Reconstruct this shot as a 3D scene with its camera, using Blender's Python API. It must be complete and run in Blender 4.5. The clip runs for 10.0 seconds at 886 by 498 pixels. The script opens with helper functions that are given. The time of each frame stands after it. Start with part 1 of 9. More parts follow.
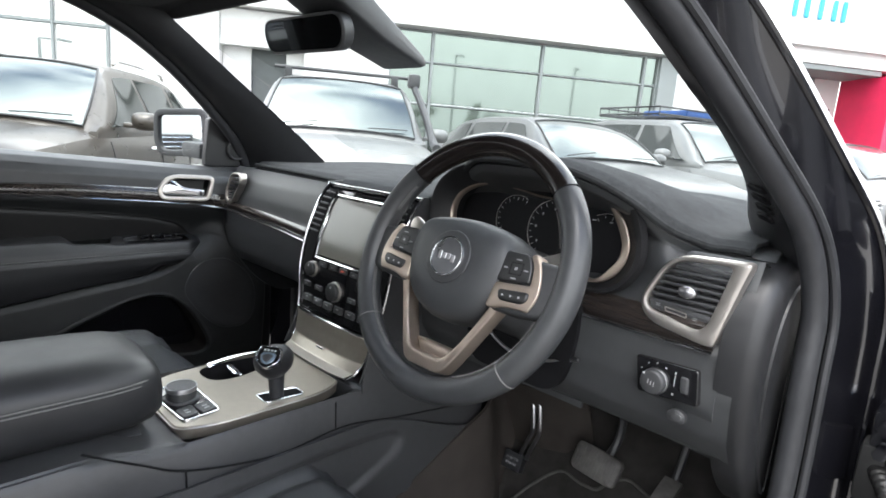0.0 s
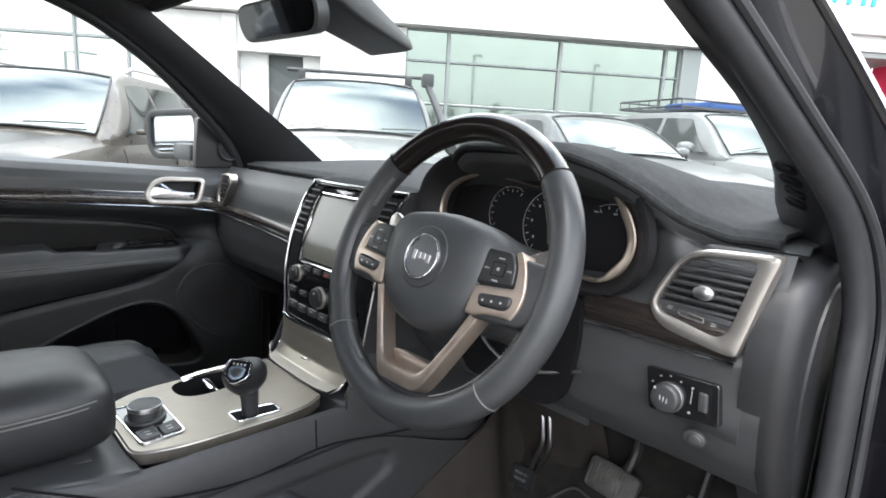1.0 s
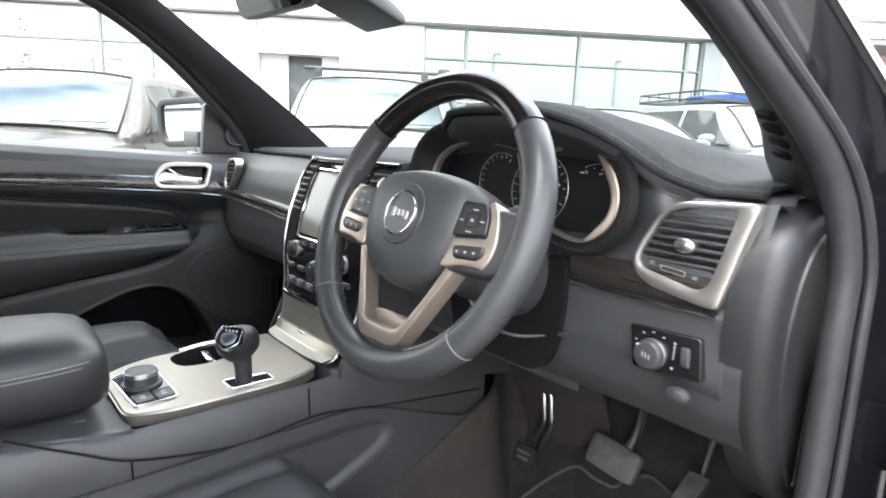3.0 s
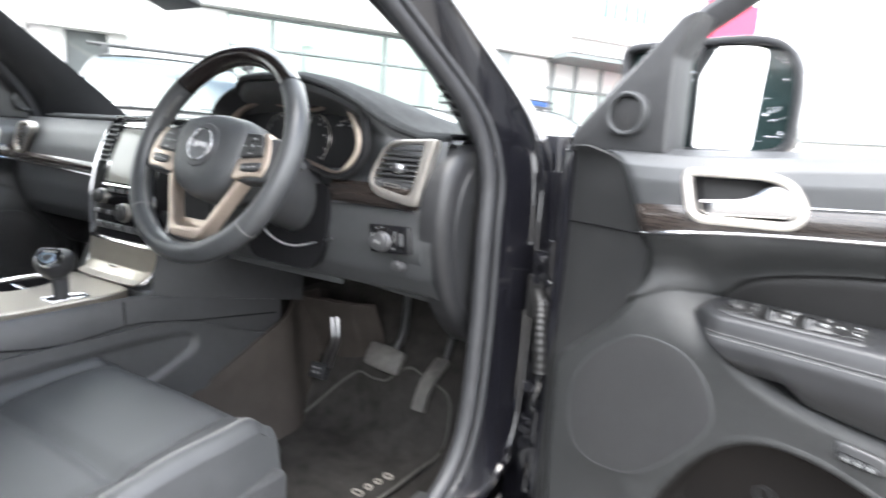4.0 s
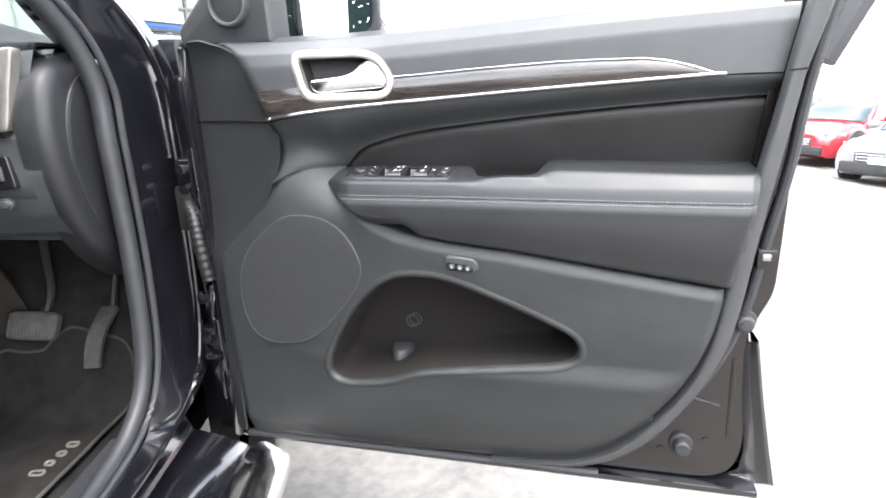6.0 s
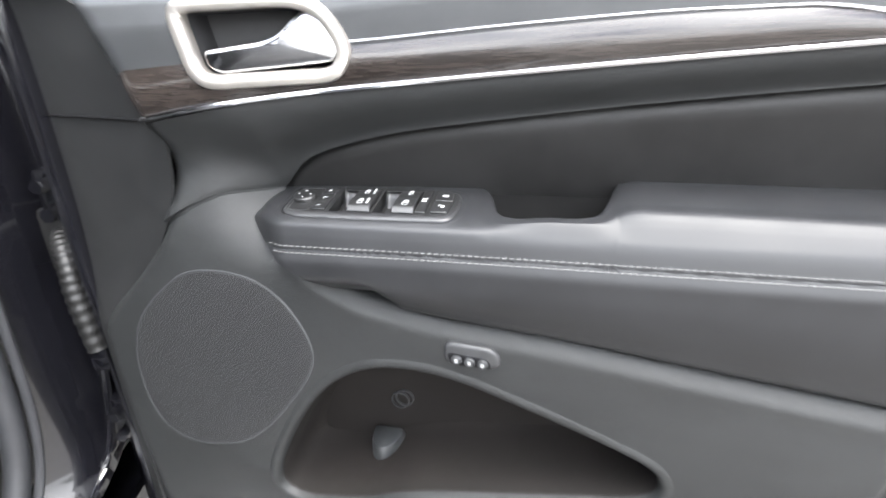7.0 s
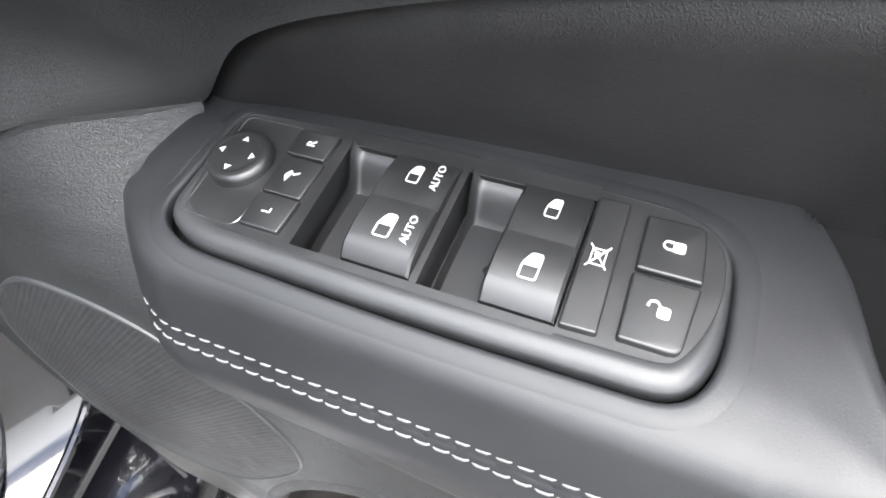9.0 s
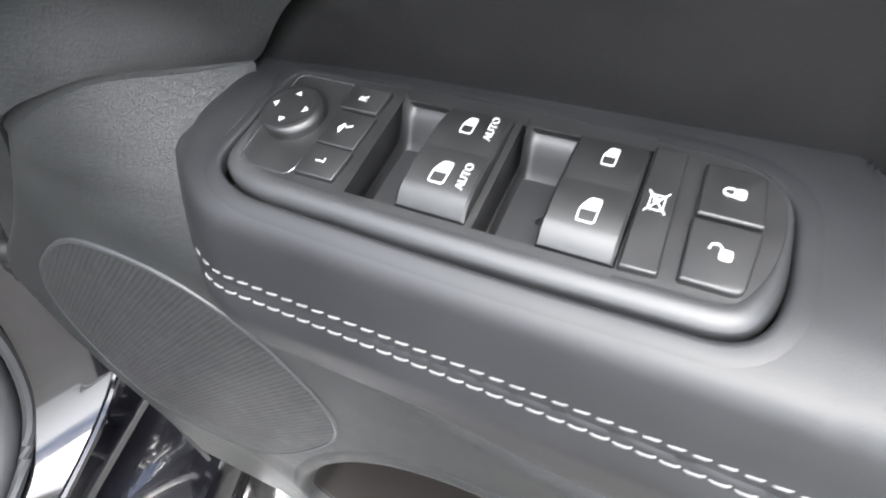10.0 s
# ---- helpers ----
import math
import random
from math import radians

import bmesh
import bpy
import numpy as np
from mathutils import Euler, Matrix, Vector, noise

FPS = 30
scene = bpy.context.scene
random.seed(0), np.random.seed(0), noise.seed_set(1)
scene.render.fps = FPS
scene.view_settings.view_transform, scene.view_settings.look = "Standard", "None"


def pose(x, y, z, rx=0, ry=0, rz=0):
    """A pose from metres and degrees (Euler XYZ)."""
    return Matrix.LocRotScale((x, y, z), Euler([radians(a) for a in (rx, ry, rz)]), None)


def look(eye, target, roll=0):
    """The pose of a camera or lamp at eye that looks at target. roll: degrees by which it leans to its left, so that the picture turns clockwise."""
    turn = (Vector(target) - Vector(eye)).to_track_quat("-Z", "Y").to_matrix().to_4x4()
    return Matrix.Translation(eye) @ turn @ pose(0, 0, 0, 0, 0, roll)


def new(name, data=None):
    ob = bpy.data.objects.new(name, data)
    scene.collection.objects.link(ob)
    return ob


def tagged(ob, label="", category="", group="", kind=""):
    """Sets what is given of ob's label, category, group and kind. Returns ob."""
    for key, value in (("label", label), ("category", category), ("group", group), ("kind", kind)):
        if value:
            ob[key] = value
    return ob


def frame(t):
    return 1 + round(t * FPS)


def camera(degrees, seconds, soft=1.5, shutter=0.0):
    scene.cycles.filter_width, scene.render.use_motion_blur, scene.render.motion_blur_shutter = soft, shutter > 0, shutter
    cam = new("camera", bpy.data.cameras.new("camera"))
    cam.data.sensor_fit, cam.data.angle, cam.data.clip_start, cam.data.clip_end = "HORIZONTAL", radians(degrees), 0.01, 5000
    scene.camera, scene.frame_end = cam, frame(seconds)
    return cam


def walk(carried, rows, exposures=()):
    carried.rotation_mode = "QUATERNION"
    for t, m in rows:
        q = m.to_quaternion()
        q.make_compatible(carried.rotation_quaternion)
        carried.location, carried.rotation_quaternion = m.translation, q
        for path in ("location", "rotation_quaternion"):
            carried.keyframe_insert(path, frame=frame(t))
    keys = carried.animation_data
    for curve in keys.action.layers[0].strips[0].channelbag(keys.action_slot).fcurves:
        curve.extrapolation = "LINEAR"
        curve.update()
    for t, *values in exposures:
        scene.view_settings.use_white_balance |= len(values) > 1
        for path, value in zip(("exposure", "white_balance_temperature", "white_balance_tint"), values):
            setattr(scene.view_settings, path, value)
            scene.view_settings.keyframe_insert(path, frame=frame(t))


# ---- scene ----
from mathutils.bvhtree import BVHTree
cam = camera(75.9, 10.0, soft=1.7, shutter=0.4)
PATH = [
    (0, (0.948, -0.572, 1.27), (-0.416, 0.844, 0.902), 4.7),
    (0.5, (0.928, -0.503, 1.271), (-0.467, 0.884, 0.91), 3.9),
    (1, (0.919, -0.458, 1.252), (-0.502, 0.901, 0.883), 3.1),
    (1.5, (0.915, -0.427, 1.231), (-0.528, 0.907, 0.857), 2.7),
    (2, (0.905, -0.412, 1.217), (-0.56, 0.897, 0.842), 2.4),
    (2.2, (0.903, -0.41, 1.215), (-0.567, 0.891, 0.838), 2.3),
    (3.3, (1.03, -0.447, 1.185), (-0.44, 0.858, 0.818), 2.2),
    (3.5, (1.093, -0.476, 1.168), (-0.304, 0.907, 0.804), 2.5),
    (4, (1.253, -0.633, 1.137), (0.269, 1.073, 0.79), 4.0),
    (4.5, (1.304, -0.723, 1.092), (0.833, 1.187, 0.728), 3.6),
    (5, (1.333, -0.737, 1.064), (1.188, 1.206, 0.612), 0.1),
    (5.5, (1.334, -0.731, 1.067), (1.347, 1.202, 0.555), -1.4),
    (5.7, (1.329, -0.726, 1.074), (1.384, 1.2, 0.538), -1.5),
    (6.8, (1.362, -0.396, 1.113), (1.355, 1.475, 0.406), -3.0),
    (7, (1.357, -0.303, 1.118), (1.366, 1.537, 0.336), -2.8),
    (7.5, (1.329, -0.084, 1.107), (1.327, 1.616, 0.052), -2.8),
    (8, (1.323, 0.058, 1.08), (1.163, 1.522, -0.273), -4.7),
    (8.5, (1.315, 0.092, 1.071), (1.073, 1.427, -0.399), -5.0),
    (9, (1.326, 0.098, 1.072), (1.028, 1.403, -0.414), -5.4),
    (9.5, (1.327, 0.094, 1.073), (0.994, 1.394, -0.41), -6.0),
    (10, (1.316, 0.083, 1.062), (0.966, 1.392, -0.409), -5.9),
]
walk(cam, [(t, look(eye, target, roll)) for t, eye, target, roll in PATH],
     [(0, 1.3), (2.2, 1.7), (3.5, 2.05), (4.2, 2.08), (5.0, 1.97), (5.5, 1.9), (7.0, 2.0), (8.0, 1.97), (10, 1.93)])

from mathutils.geometry import tessellate_polygon

# ---------------------------------------------------------------- light
world = bpy.data.worlds.new("sky")
scene.world = world
world.use_nodes = True
wn, wl = world.node_tree.nodes, world.node_tree.links
wn.clear()
w_out = wn.new("ShaderNodeOutputWorld")
w_bg = wn.new("ShaderNodeBackground")
w_sky = wn.new("ShaderNodeTexSky")
w_sky.sky_type, w_sky.sun_disc = "NISHITA", False
SUN_EL, SUN_AZ = 68.0, 150.0
w_sky.sun_elevation, w_sky.sun_rotation = radians(SUN_EL), radians(SUN_AZ)
w_co = wn.new("ShaderNodeTexCoord")
w_no = wn.new("ShaderNodeTexNoise")
w_no.inputs["Scale"].default_value, w_no.inputs["Detail"].default_value = 2.2, 7.0
w_ramp = wn.new("ShaderNodeValToRGB")
w_ramp.color_ramp.elements[0].position, w_ramp.color_ramp.elements[1].position = 0.42, 0.60
w_mix = wn.new("ShaderNodeMix")
w_mix.data_type = "RGBA"
w_mix.inputs[7].default_value = (16.0, 16.3, 16.9, 1)
wl.new(w_co.outputs["Generated"], w_no.inputs["Vector"])
w_low = wn.new("ShaderNodeMapRange")
w_low.inputs["From Min"].default_value, w_low.inputs["From Max"].default_value = 0.15, 0.65
w_low.inputs["To Min"].default_value, w_low.inputs["To Max"].default_value = 0.22, 0.0
w_sum = wn.new("ShaderNodeMath")
wl.new(w_no.outputs["Fac"], w_sum.inputs[0])
wl.new(w_low.outputs["Result"], w_sum.inputs[1])
wl.new(w_sum.outputs[0], w_ramp.inputs["Fac"])
wl.new(w_ramp.outputs["Color"], w_mix.inputs[0])
wl.new(w_sky.outputs["Color"], w_mix.inputs[6])
w_sep = wn.new("ShaderNodeSeparateXYZ")
wl.new(w_co.outputs["Generated"], w_sep.inputs[0])
w_zen = wn.new("ShaderNodeMapRange")
w_zen.inputs["From Min"].default_value, w_zen.inputs["From Max"].default_value = 0.0, 1.0
w_zen.inputs["To Min"].default_value, w_zen.inputs["To Max"].default_value = 0.07, 0.24
wl.new(w_sep.outputs["Z"], w_zen.inputs["Value"])
wl.new(w_sep.outputs["Z"], w_low.inputs["Value"])
wl.new(w_zen.outputs["Result"], w_bg.inputs["Strength"])
wl.new(w_mix.outputs[2], w_bg.inputs["Color"])
wl.new(w_bg.outputs["Background"], w_out.inputs["Surface"])
sun_data = bpy.data.lights.new("sun", "SUN")
sun_data.energy, sun_data.angle, sun_data.color = 1.5, radians(30), (1.0, 0.96, 0.9)
sun = new("sun", sun_data)
sun.matrix_basis = look((0, 0, 30), (30 * -math.sin(radians(SUN_AZ)) * math.cos(radians(SUN_EL)), -30 * math.cos(radians(SUN_AZ)) * math.cos(radians(SUN_EL)), 30 - 30 * math.sin(radians(SUN_EL))))


# ---------------------------------------------------------------- materials
def material(name, colour, rough=0.5, metal=0.0, vary=0.15, scale=60.0, bump=0.0, bump_scale=400.0, coat=0.0,
             kind="noise", dust=0.0, spec=0.5, stretch=(1, 1, 1), rough_vary=0.12):
    m = bpy.data.materials.new(name)
    m.use_nodes = True
    n, k = m.node_tree.nodes, m.node_tree.links
    b = n["Principled BSDF"]
    co = n.new("ShaderNodeTexCoord")
    mp = n.new("ShaderNodeMapping")
    mp.inputs["Scale"].default_value = stretch
    k.new(co.outputs["Object"], mp.inputs["Vector"])
    big = n.new("ShaderNodeTexNoise")
    big.inputs["Scale"].default_value, big.inputs["Detail"].default_value = scale * 0.15, 5
    fine = n.new("ShaderNodeTexNoise")
    fine.inputs["Scale"].default_value, fine.inputs["Detail"].default_value = scale, 6
    for t in (big, fine):
        k.new(mp.outputs["Vector"], t.inputs["Vector"])
    add = n.new("ShaderNodeMath")
    add.operation = "ADD"
    k.new(big.outputs["Fac"], add.inputs[0])
    k.new(fine.outputs["Fac"], add.inputs[1])
    span = n.new("ShaderNodeMapRange")
    span.inputs["From Min"].default_value, span.inputs["From Max"].default_value = 0.7, 1.3
    k.new(add.outputs[0], span.inputs["Value"])
    ramp = n.new("ShaderNodeMix")
    ramp.data_type = "RGBA"
    ramp.inputs[6].default_value = (*[c * (1 - vary) for c in colour], 1)
    ramp.inputs[7].default_value = (*[min(1, c * (1 + vary) + dust) for c in colour], 1)
    k.new(span.outputs["Result"], ramp.inputs[0])
    k.new(ramp.outputs[2], b.inputs["Base Color"])
    rr = n.new("ShaderNodeMapRange")
    rr.inputs["To Min"].default_value, rr.inputs["To Max"].default_value = max(0.02, rough * (1 - rough_vary)), min(1, rough * (1 + rough_vary))
    k.new(span.outputs["Result"], rr.inputs["Value"])
    k.new(rr.outputs["Result"], b.inputs["Roughness"])
    b.inputs["Metallic"].default_value = metal
    b.inputs["Specular IOR Level"].default_value = spec
    b.inputs["Coat Weight"].default_value = coat
    b.inputs["Coat Roughness"].default_value = 0.03
    if bump:
        if kind == "leather":
            tex = n.new("ShaderNodeTexVoronoi")
            tex.feature = "DISTANCE_TO_EDGE"
            tex.inputs["Scale"].default_value = bump_scale
            warp = n.new("ShaderNodeMix")
            warp.data_type = "RGBA"
            warp.inputs[0].default_value = 0.004
            wob = n.new("ShaderNodeTexNoise")
            wob.inputs["Scale"].default_value = bump_scale * 0.4
            k.new(mp.outputs["Vector"], wob.inputs["Vector"])
            k.new(mp.outputs["Vector"], warp.inputs[6])
            k.new(wob.outputs["Color"], warp.inputs[7])
            k.new(warp.outputs[2], tex.inputs["Vector"])
            height = tex.outputs["Distance"]
        else:
            tex = n.new("ShaderNodeTexNoise")
            tex.inputs["Scale"].default_value, tex.inputs["Detail"].default_value = bump_scale, 4
            k.new(mp.outputs["Vector"], tex.inputs["Vector"])
            height = tex.outputs["Fac"]
        bm_ = n.new("ShaderNodeBump")
        bm_.inputs["Strength"].default_value, bm_.inputs["Distance"].default_value = bump, 0.0008
        k.new(height, bm_.inputs["Height"])
        k.new(bm_.outputs["Normal"], b.inputs["Normal"])
    return m


def wood_material():
    m = material("dark wood veneer", (0.026, 0.021, 0.0185), 0.22, 0, 0.6, 40, coat=0.6, stretch=(1, 6, 18))
    return m


def glass_material(name, tint, rough=0.0):
    m = bpy.data.materials.new(name)
    m.use_nodes = True
    n, k = m.node_tree.nodes, m.node_tree.links
    n.remove(n["Principled BSDF"])
    tr, gl, mix, fr = n.new("ShaderNodeBsdfTransparent"), n.new("ShaderNodeBsdfGlossy"), n.new("ShaderNodeMixShader"), n.new("ShaderNodeFresnel")
    tr.inputs["Color"].default_value = (*tint, 1)
    gl.inputs["Roughness"].default_value = rough
    fr.inputs["IOR"].default_value = 1.45
    k.new(fr.outputs["Fac"], mix.inputs["Fac"])
    k.new(tr.outputs["BSDF"], mix.inputs[1])
    k.new(gl.outputs["BSDF"], mix.inputs[2])
    k.new(mix.outputs["Shader"], n["Material Output"].inputs["Surface"])
    return m


def glow_material(name, colour, strength):
    m = bpy.data.materials.new(name)
    m.use_nodes = True
    b = m.node_tree.nodes["Principled BSDF"]
    b.inputs["Base Color"].default_value = (*colour, 1)
    b.inputs["Emission Color"].default_value = (*colour, 1)
    b.inputs["Emission Strength"].default_value = strength
    return m


M_SOFT = material("soft black plastic", (0.037, 0.039, 0.041), 0.4, 0, 0.12, 50, 0.16, 1100, kind="leather", spec=0.65)
M_HARD = material("hard black plastic", (0.042, 0.043, 0.045), 0.40, 0, 0.12, 70, 0.18, 1300, kind="leather", spec=0.55)
M_LEATHER = material("black leather", (0.018, 0.0186, 0.0202), 0.45, 0, 0.18, 30, 0.06, 1100, kind="leather", spec=0.52)
M_GRAIN = material("coarse grained door plastic", (0.020, 0.0212, 0.0216), 0.44, 0, 0.22, 50, 0.5, 1000, kind="leather", spec=0.5, stretch=(0.45, 1, 1.6))
M_PAD = material("smooth black insert leather", (0.010, 0.0098, 0.0099), 0.46, 0, 0.35, 60, 0.30, 1000, kind="leather", spec=0.42)
# darker copy of the black plastic: the return's shade is in the colour
M_RETURN_SHADED = material("smooth black return plastic", (0.018, 0.0185, 0.019), 0.55, 0, 0.15, 50, 0.1, 1200, kind="leather", spec=0.35)
M_SEAT = material("seat leather", (0.044, 0.046, 0.048), 0.5, 0, 0.15, 30, 0.10, 700, kind="leather", spec=0.5)
M_RIM = material("worn rim leather", (0.040, 0.042, 0.044), 0.36, 0, 0.15, 60, 0.12, 700, kind="leather", spec=0.5)
M_PIANO = material("piano black", (0.008, 0.008, 0.009), 0.07, 0, 0.2, 60, coat=0.5)
M_RIMWOOD = material("dark wood rim", (0.011, 0.0085, 0.0075), 0.24, 0, 0.5, 30, coat=0.35, stretch=(3, 3, 12))
M_PILLAR = material("grained pillar plastic", (0.020, 0.0205, 0.022), 0.42, 0, 0.15, 50, 0.2, 1200, kind="leather", spec=0.45)
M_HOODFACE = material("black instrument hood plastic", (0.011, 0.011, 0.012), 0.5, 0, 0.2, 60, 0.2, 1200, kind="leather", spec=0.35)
M_DASH = material("grained dash plastic", (0.050, 0.052, 0.054), 0.42, 0, 0.12, 50, 0.16, 1100, kind="leather", spec=0.6)
M_RUBBER = material("black rubber", (0.03, 0.031, 0.034), 0.48, 0, 0.2, 60, 0.1, 500)
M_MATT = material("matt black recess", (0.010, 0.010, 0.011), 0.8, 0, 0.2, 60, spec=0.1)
M_CARPET = material("charcoal carpet", (0.034, 0.032, 0.030), 0.95, 0, 0.35, 26, 1.0, 900, spec=0.12, dust=0.006)
M_TUNNEL = material("dusty brown-grey carpet", (0.0533, 0.0468, 0.0425), 0.95, 0, 0.25, 14, 1.0, 900, spec=0.12)
M_MATEDGE = material("grey mat binding", (0.09, 0.088, 0.083), 0.9, 0, 0.2, 200, 0.6, 900, spec=0.12)
M_BOOT = material("dusty black rubber boot", (0.009, 0.009, 0.009), 0.5, 0, 0.3, 60, 0.2, 400)
M_DASHMAT = material("charcoal dash mat cloth", (0.04, 0.042, 0.044), 0.95, 0, 0.3, 120, 0.9, 1100, spec=0.12)
M_SATIN = material("satin silver", (0.56, 0.53, 0.49), 0.36, 0.9, 0.06, 80, 0.05, 900)
M_CHAMP = material("champagne satin metal", (0.5, 0.42, 0.35), 0.36, 0.85, 0.07, 80, 0.06, 900)
M_CONSOLE = material("champagne console trim", (0.33, 0.30, 0.255), 0.4, 0.8, 0.08, 70, 0.06, 900)
M_CHROME = material("chrome", (0.82, 0.83, 0.85), 0.08, 1.0, 0.03, 60)
M_TRIMCHROME = material("darkened trim chrome", (0.55, 0.55, 0.56), 0.14, 1.0, 0.05, 60)
M_STEEL = material("dull steel", (0.45, 0.45, 0.46), 0.35, 1.0, 0.15, 60)
M_WOOD = wood_material()
M_PAINT = material("black car paint", (0.006, 0.006, 0.008), 0.16, 0, 0.3, 80, coat=1.0)
M_SHELL = material("bare painted door shell", (0.012, 0.009, 0.009), 0.22, 0, 0.2, 40, coat=0.4)
M_THREAD = material("grey stitching", (0.17, 0.17, 0.165), 0.7, 0, 0.15, 200)
M_THREAD_DARK = material("dark grey stitching", (0.16, 0.16, 0.155), 0.7, 0, 0.15, 200)
M_PRINT = material("white print", (0.5, 0.51, 0.51), 0.5, 0, 0.03, 60)
# tan-grey base colour stands for glare reflected off the dark screen
M_SCREEN_GLARE = material("switched off screen", (0.16, 0.155, 0.13), 0.3, 0, 0.06, 20, coat=0.3)
M_BADGEFACE = material("dark silver badge", (0.16, 0.165, 0.17), 0.3, 0.8, 0.1, 40)
M_GAUGE = material("black gauge face", (0.005, 0.005, 0.006), 0.6, 0, 0.2, 60, spec=0.2)
M_RED = glow_material("red gauge needle", (0.9, 0.12, 0.05), 0.35)
M_GREYPRINT = material("grey print", (0.35, 0.36, 0.36), 0.5, 0, 0.05, 60)
M_HEADLINER = material("charcoal headliner cloth", (0.05, 0.05, 0.052), 0.9, 0, 0.15, 200, 0.4, 900, spec=0.1)
M_GLASS = glass_material("clear car glass", (0.93, 0.97, 0.95))
M_MIRROR = material("mirror glass", (0.86, 0.88, 0.88), 0.02, 1.0, 0.01, 10)
# mirror colour darkened in place of reflecting the dark cabin
M_DARK_MIRROR = material("dimmed mirror glass", (0.10, 0.105, 0.11), 0.04, 1.0, 0.02, 10)
M_PEDAL = material("worn grey pedal rubber", (0.12, 0.115, 0.108), 0.6, 0, 0.3, 60, 0.3, 300)
M_BADGE = material("dark blue-grey badge", (0.35, 0.45, 0.55), 0.15, 0.7, 0.1, 60)
M_EMB = material("silver grey embroidery", (0.24, 0.225, 0.2), 0.8, 0, 0.2, 300, 0.5, 900)
M_ALU = material("polished step bar", (0.7, 0.7, 0.7), 0.2, 1.0, 0.08, 60)


# ---------------------------------------------------------------- helpers
def thing(name, m=None, label="", category="", group="", kind=""):
    ob = new(name)
    ob.matrix_basis = m if m is not None else Matrix()
    ob.empty_display_size = 0.05
    return tagged(ob, label, category, group, kind)


def part(name, bm, mat, parent, label="", smooth=35):
    me = bpy.data.meshes.new(name)
    bm.normal_update()
    if smooth:
        for f in bm.faces:
            f.smooth = True
        lim = radians(smooth)
        for e in bm.edges:
            if len(e.link_faces) == 2 and e.calc_face_angle(0) > lim:
                e.smooth = False
    bm.to_mesh(me)
    bm.free()
    for one in (mat if isinstance(mat, (list, tuple)) else [mat]):
        me.materials.append(one)
    ob = new(name, me)
    ob.parent = parent
    if label:
        ob["label"] = label
    return ob


def solo(name, bm, mat, label, category, group="", kind="", m=None, smooth=35):
    ob = part(name, bm, mat, None, label, smooth)
    if m is not None:
        ob.matrix_basis = m
    return tagged(ob, label, category, group, kind)


def B():
    return bmesh.new()


def add_box(bm, c, s, bevel=0.0, m=None, seg=2, taper=None):
    r = bmesh.ops.create_cube(bm, size=1.0)
    vs = r["verts"]
    for v in vs:
        v.co = Vector((v.co.x * s[0], v.co.y * s[1], v.co.z * s[2]))
        if taper and v.co.z > 0:
            v.co.x *= taper
            v.co.y *= taper
        v.co += Vector(c)
    if bevel:
        es = list({e for v in vs for e in v.link_edges})
        r = bmesh.ops.bevel(bm, geom=es, offset=bevel, segments=seg, affect="EDGES", profile=0.6)
        vs = list({v for f in r["faces"] for v in f.verts} | {v for v in vs if v.is_valid})
    if m is not None:
        vs = connected(vs)
        for v in vs:
            v.co = m @ v.co
    return vs


def connected(vs):
    seen, todo = set(vs), list(vs)
    while todo:
        v = todo.pop()
        for e in v.link_edges:
            o = e.other_vert(v)
            if o not in seen:
                seen.add(o)
                todo.append(o)
    return list(seen)


def loft(bm, rings, closed=True, cap=True, loop=False):
    """Skin rings of equally many points. closed: each ring closes; loop: the last ring joins the first."""
    rows = [[bm.verts.new(p) for p in r] for r in rings]
    n = len(rows[0])
    pairs = list(zip(rows, rows[1:])) + ([(rows[-1], rows[0])] if loop else [])
    for a, b in pairs:
        for i in range(n if closed else n - 1):
            j = (i + 1) % n
            try:
                bm.faces.new((a[i], a[j], b[j], b[i]))
            except ValueError:
                pass
    if cap and closed and not loop:
        for row, flip in ((rows[0], True), (rows[-1], False)):
            if n == 4:
                tris = [(0, 1, 2, 3)]
            else:
                tris = tessellate_polygon([[v.co for v in row]])
            ctr = sum((v.co for v in row), Vector()) / n
            nrm = Vector()
            for i in range(n):
                nrm += (row[i].co - ctr).cross(row[(i + 1) % n].co - ctr)
            for tri in tris:
                vs = [row[i] for i in tri]
                got = (vs[1].co - vs[0].co).cross(vs[2].co - vs[0].co).dot(nrm) > 0
                try:
                    bm.faces.new(list(reversed(vs)) if got == flip else vs)
                except ValueError:
                    pass
    return rows


def catmull(pts, per=8, closed=False):
    pts = [Vector(p) for p in pts]
    n, out = len(pts), []
    last = n if closed else n - 1
    for i in range(last):
        p1, p2 = pts[i], pts[(i + 1) % n]
        p0 = pts[i - 1] if (i or closed) else p1 * 2 - p2
        p3 = pts[(i + 2) % n] if (i + 2 < n or closed) else p2 * 2 - p1
        for k in range(per):
            t = k / per
            out.append(0.5 * ((2 * p1) + (p2 - p0) * t + (2 * p0 - 5 * p1 + 4 * p2 - p3) * t * t + (3 * p1 - p0 - 3 * p2 + p3) * t ** 3))
    if not closed:
        out.append(pts[-1].copy())
    return out


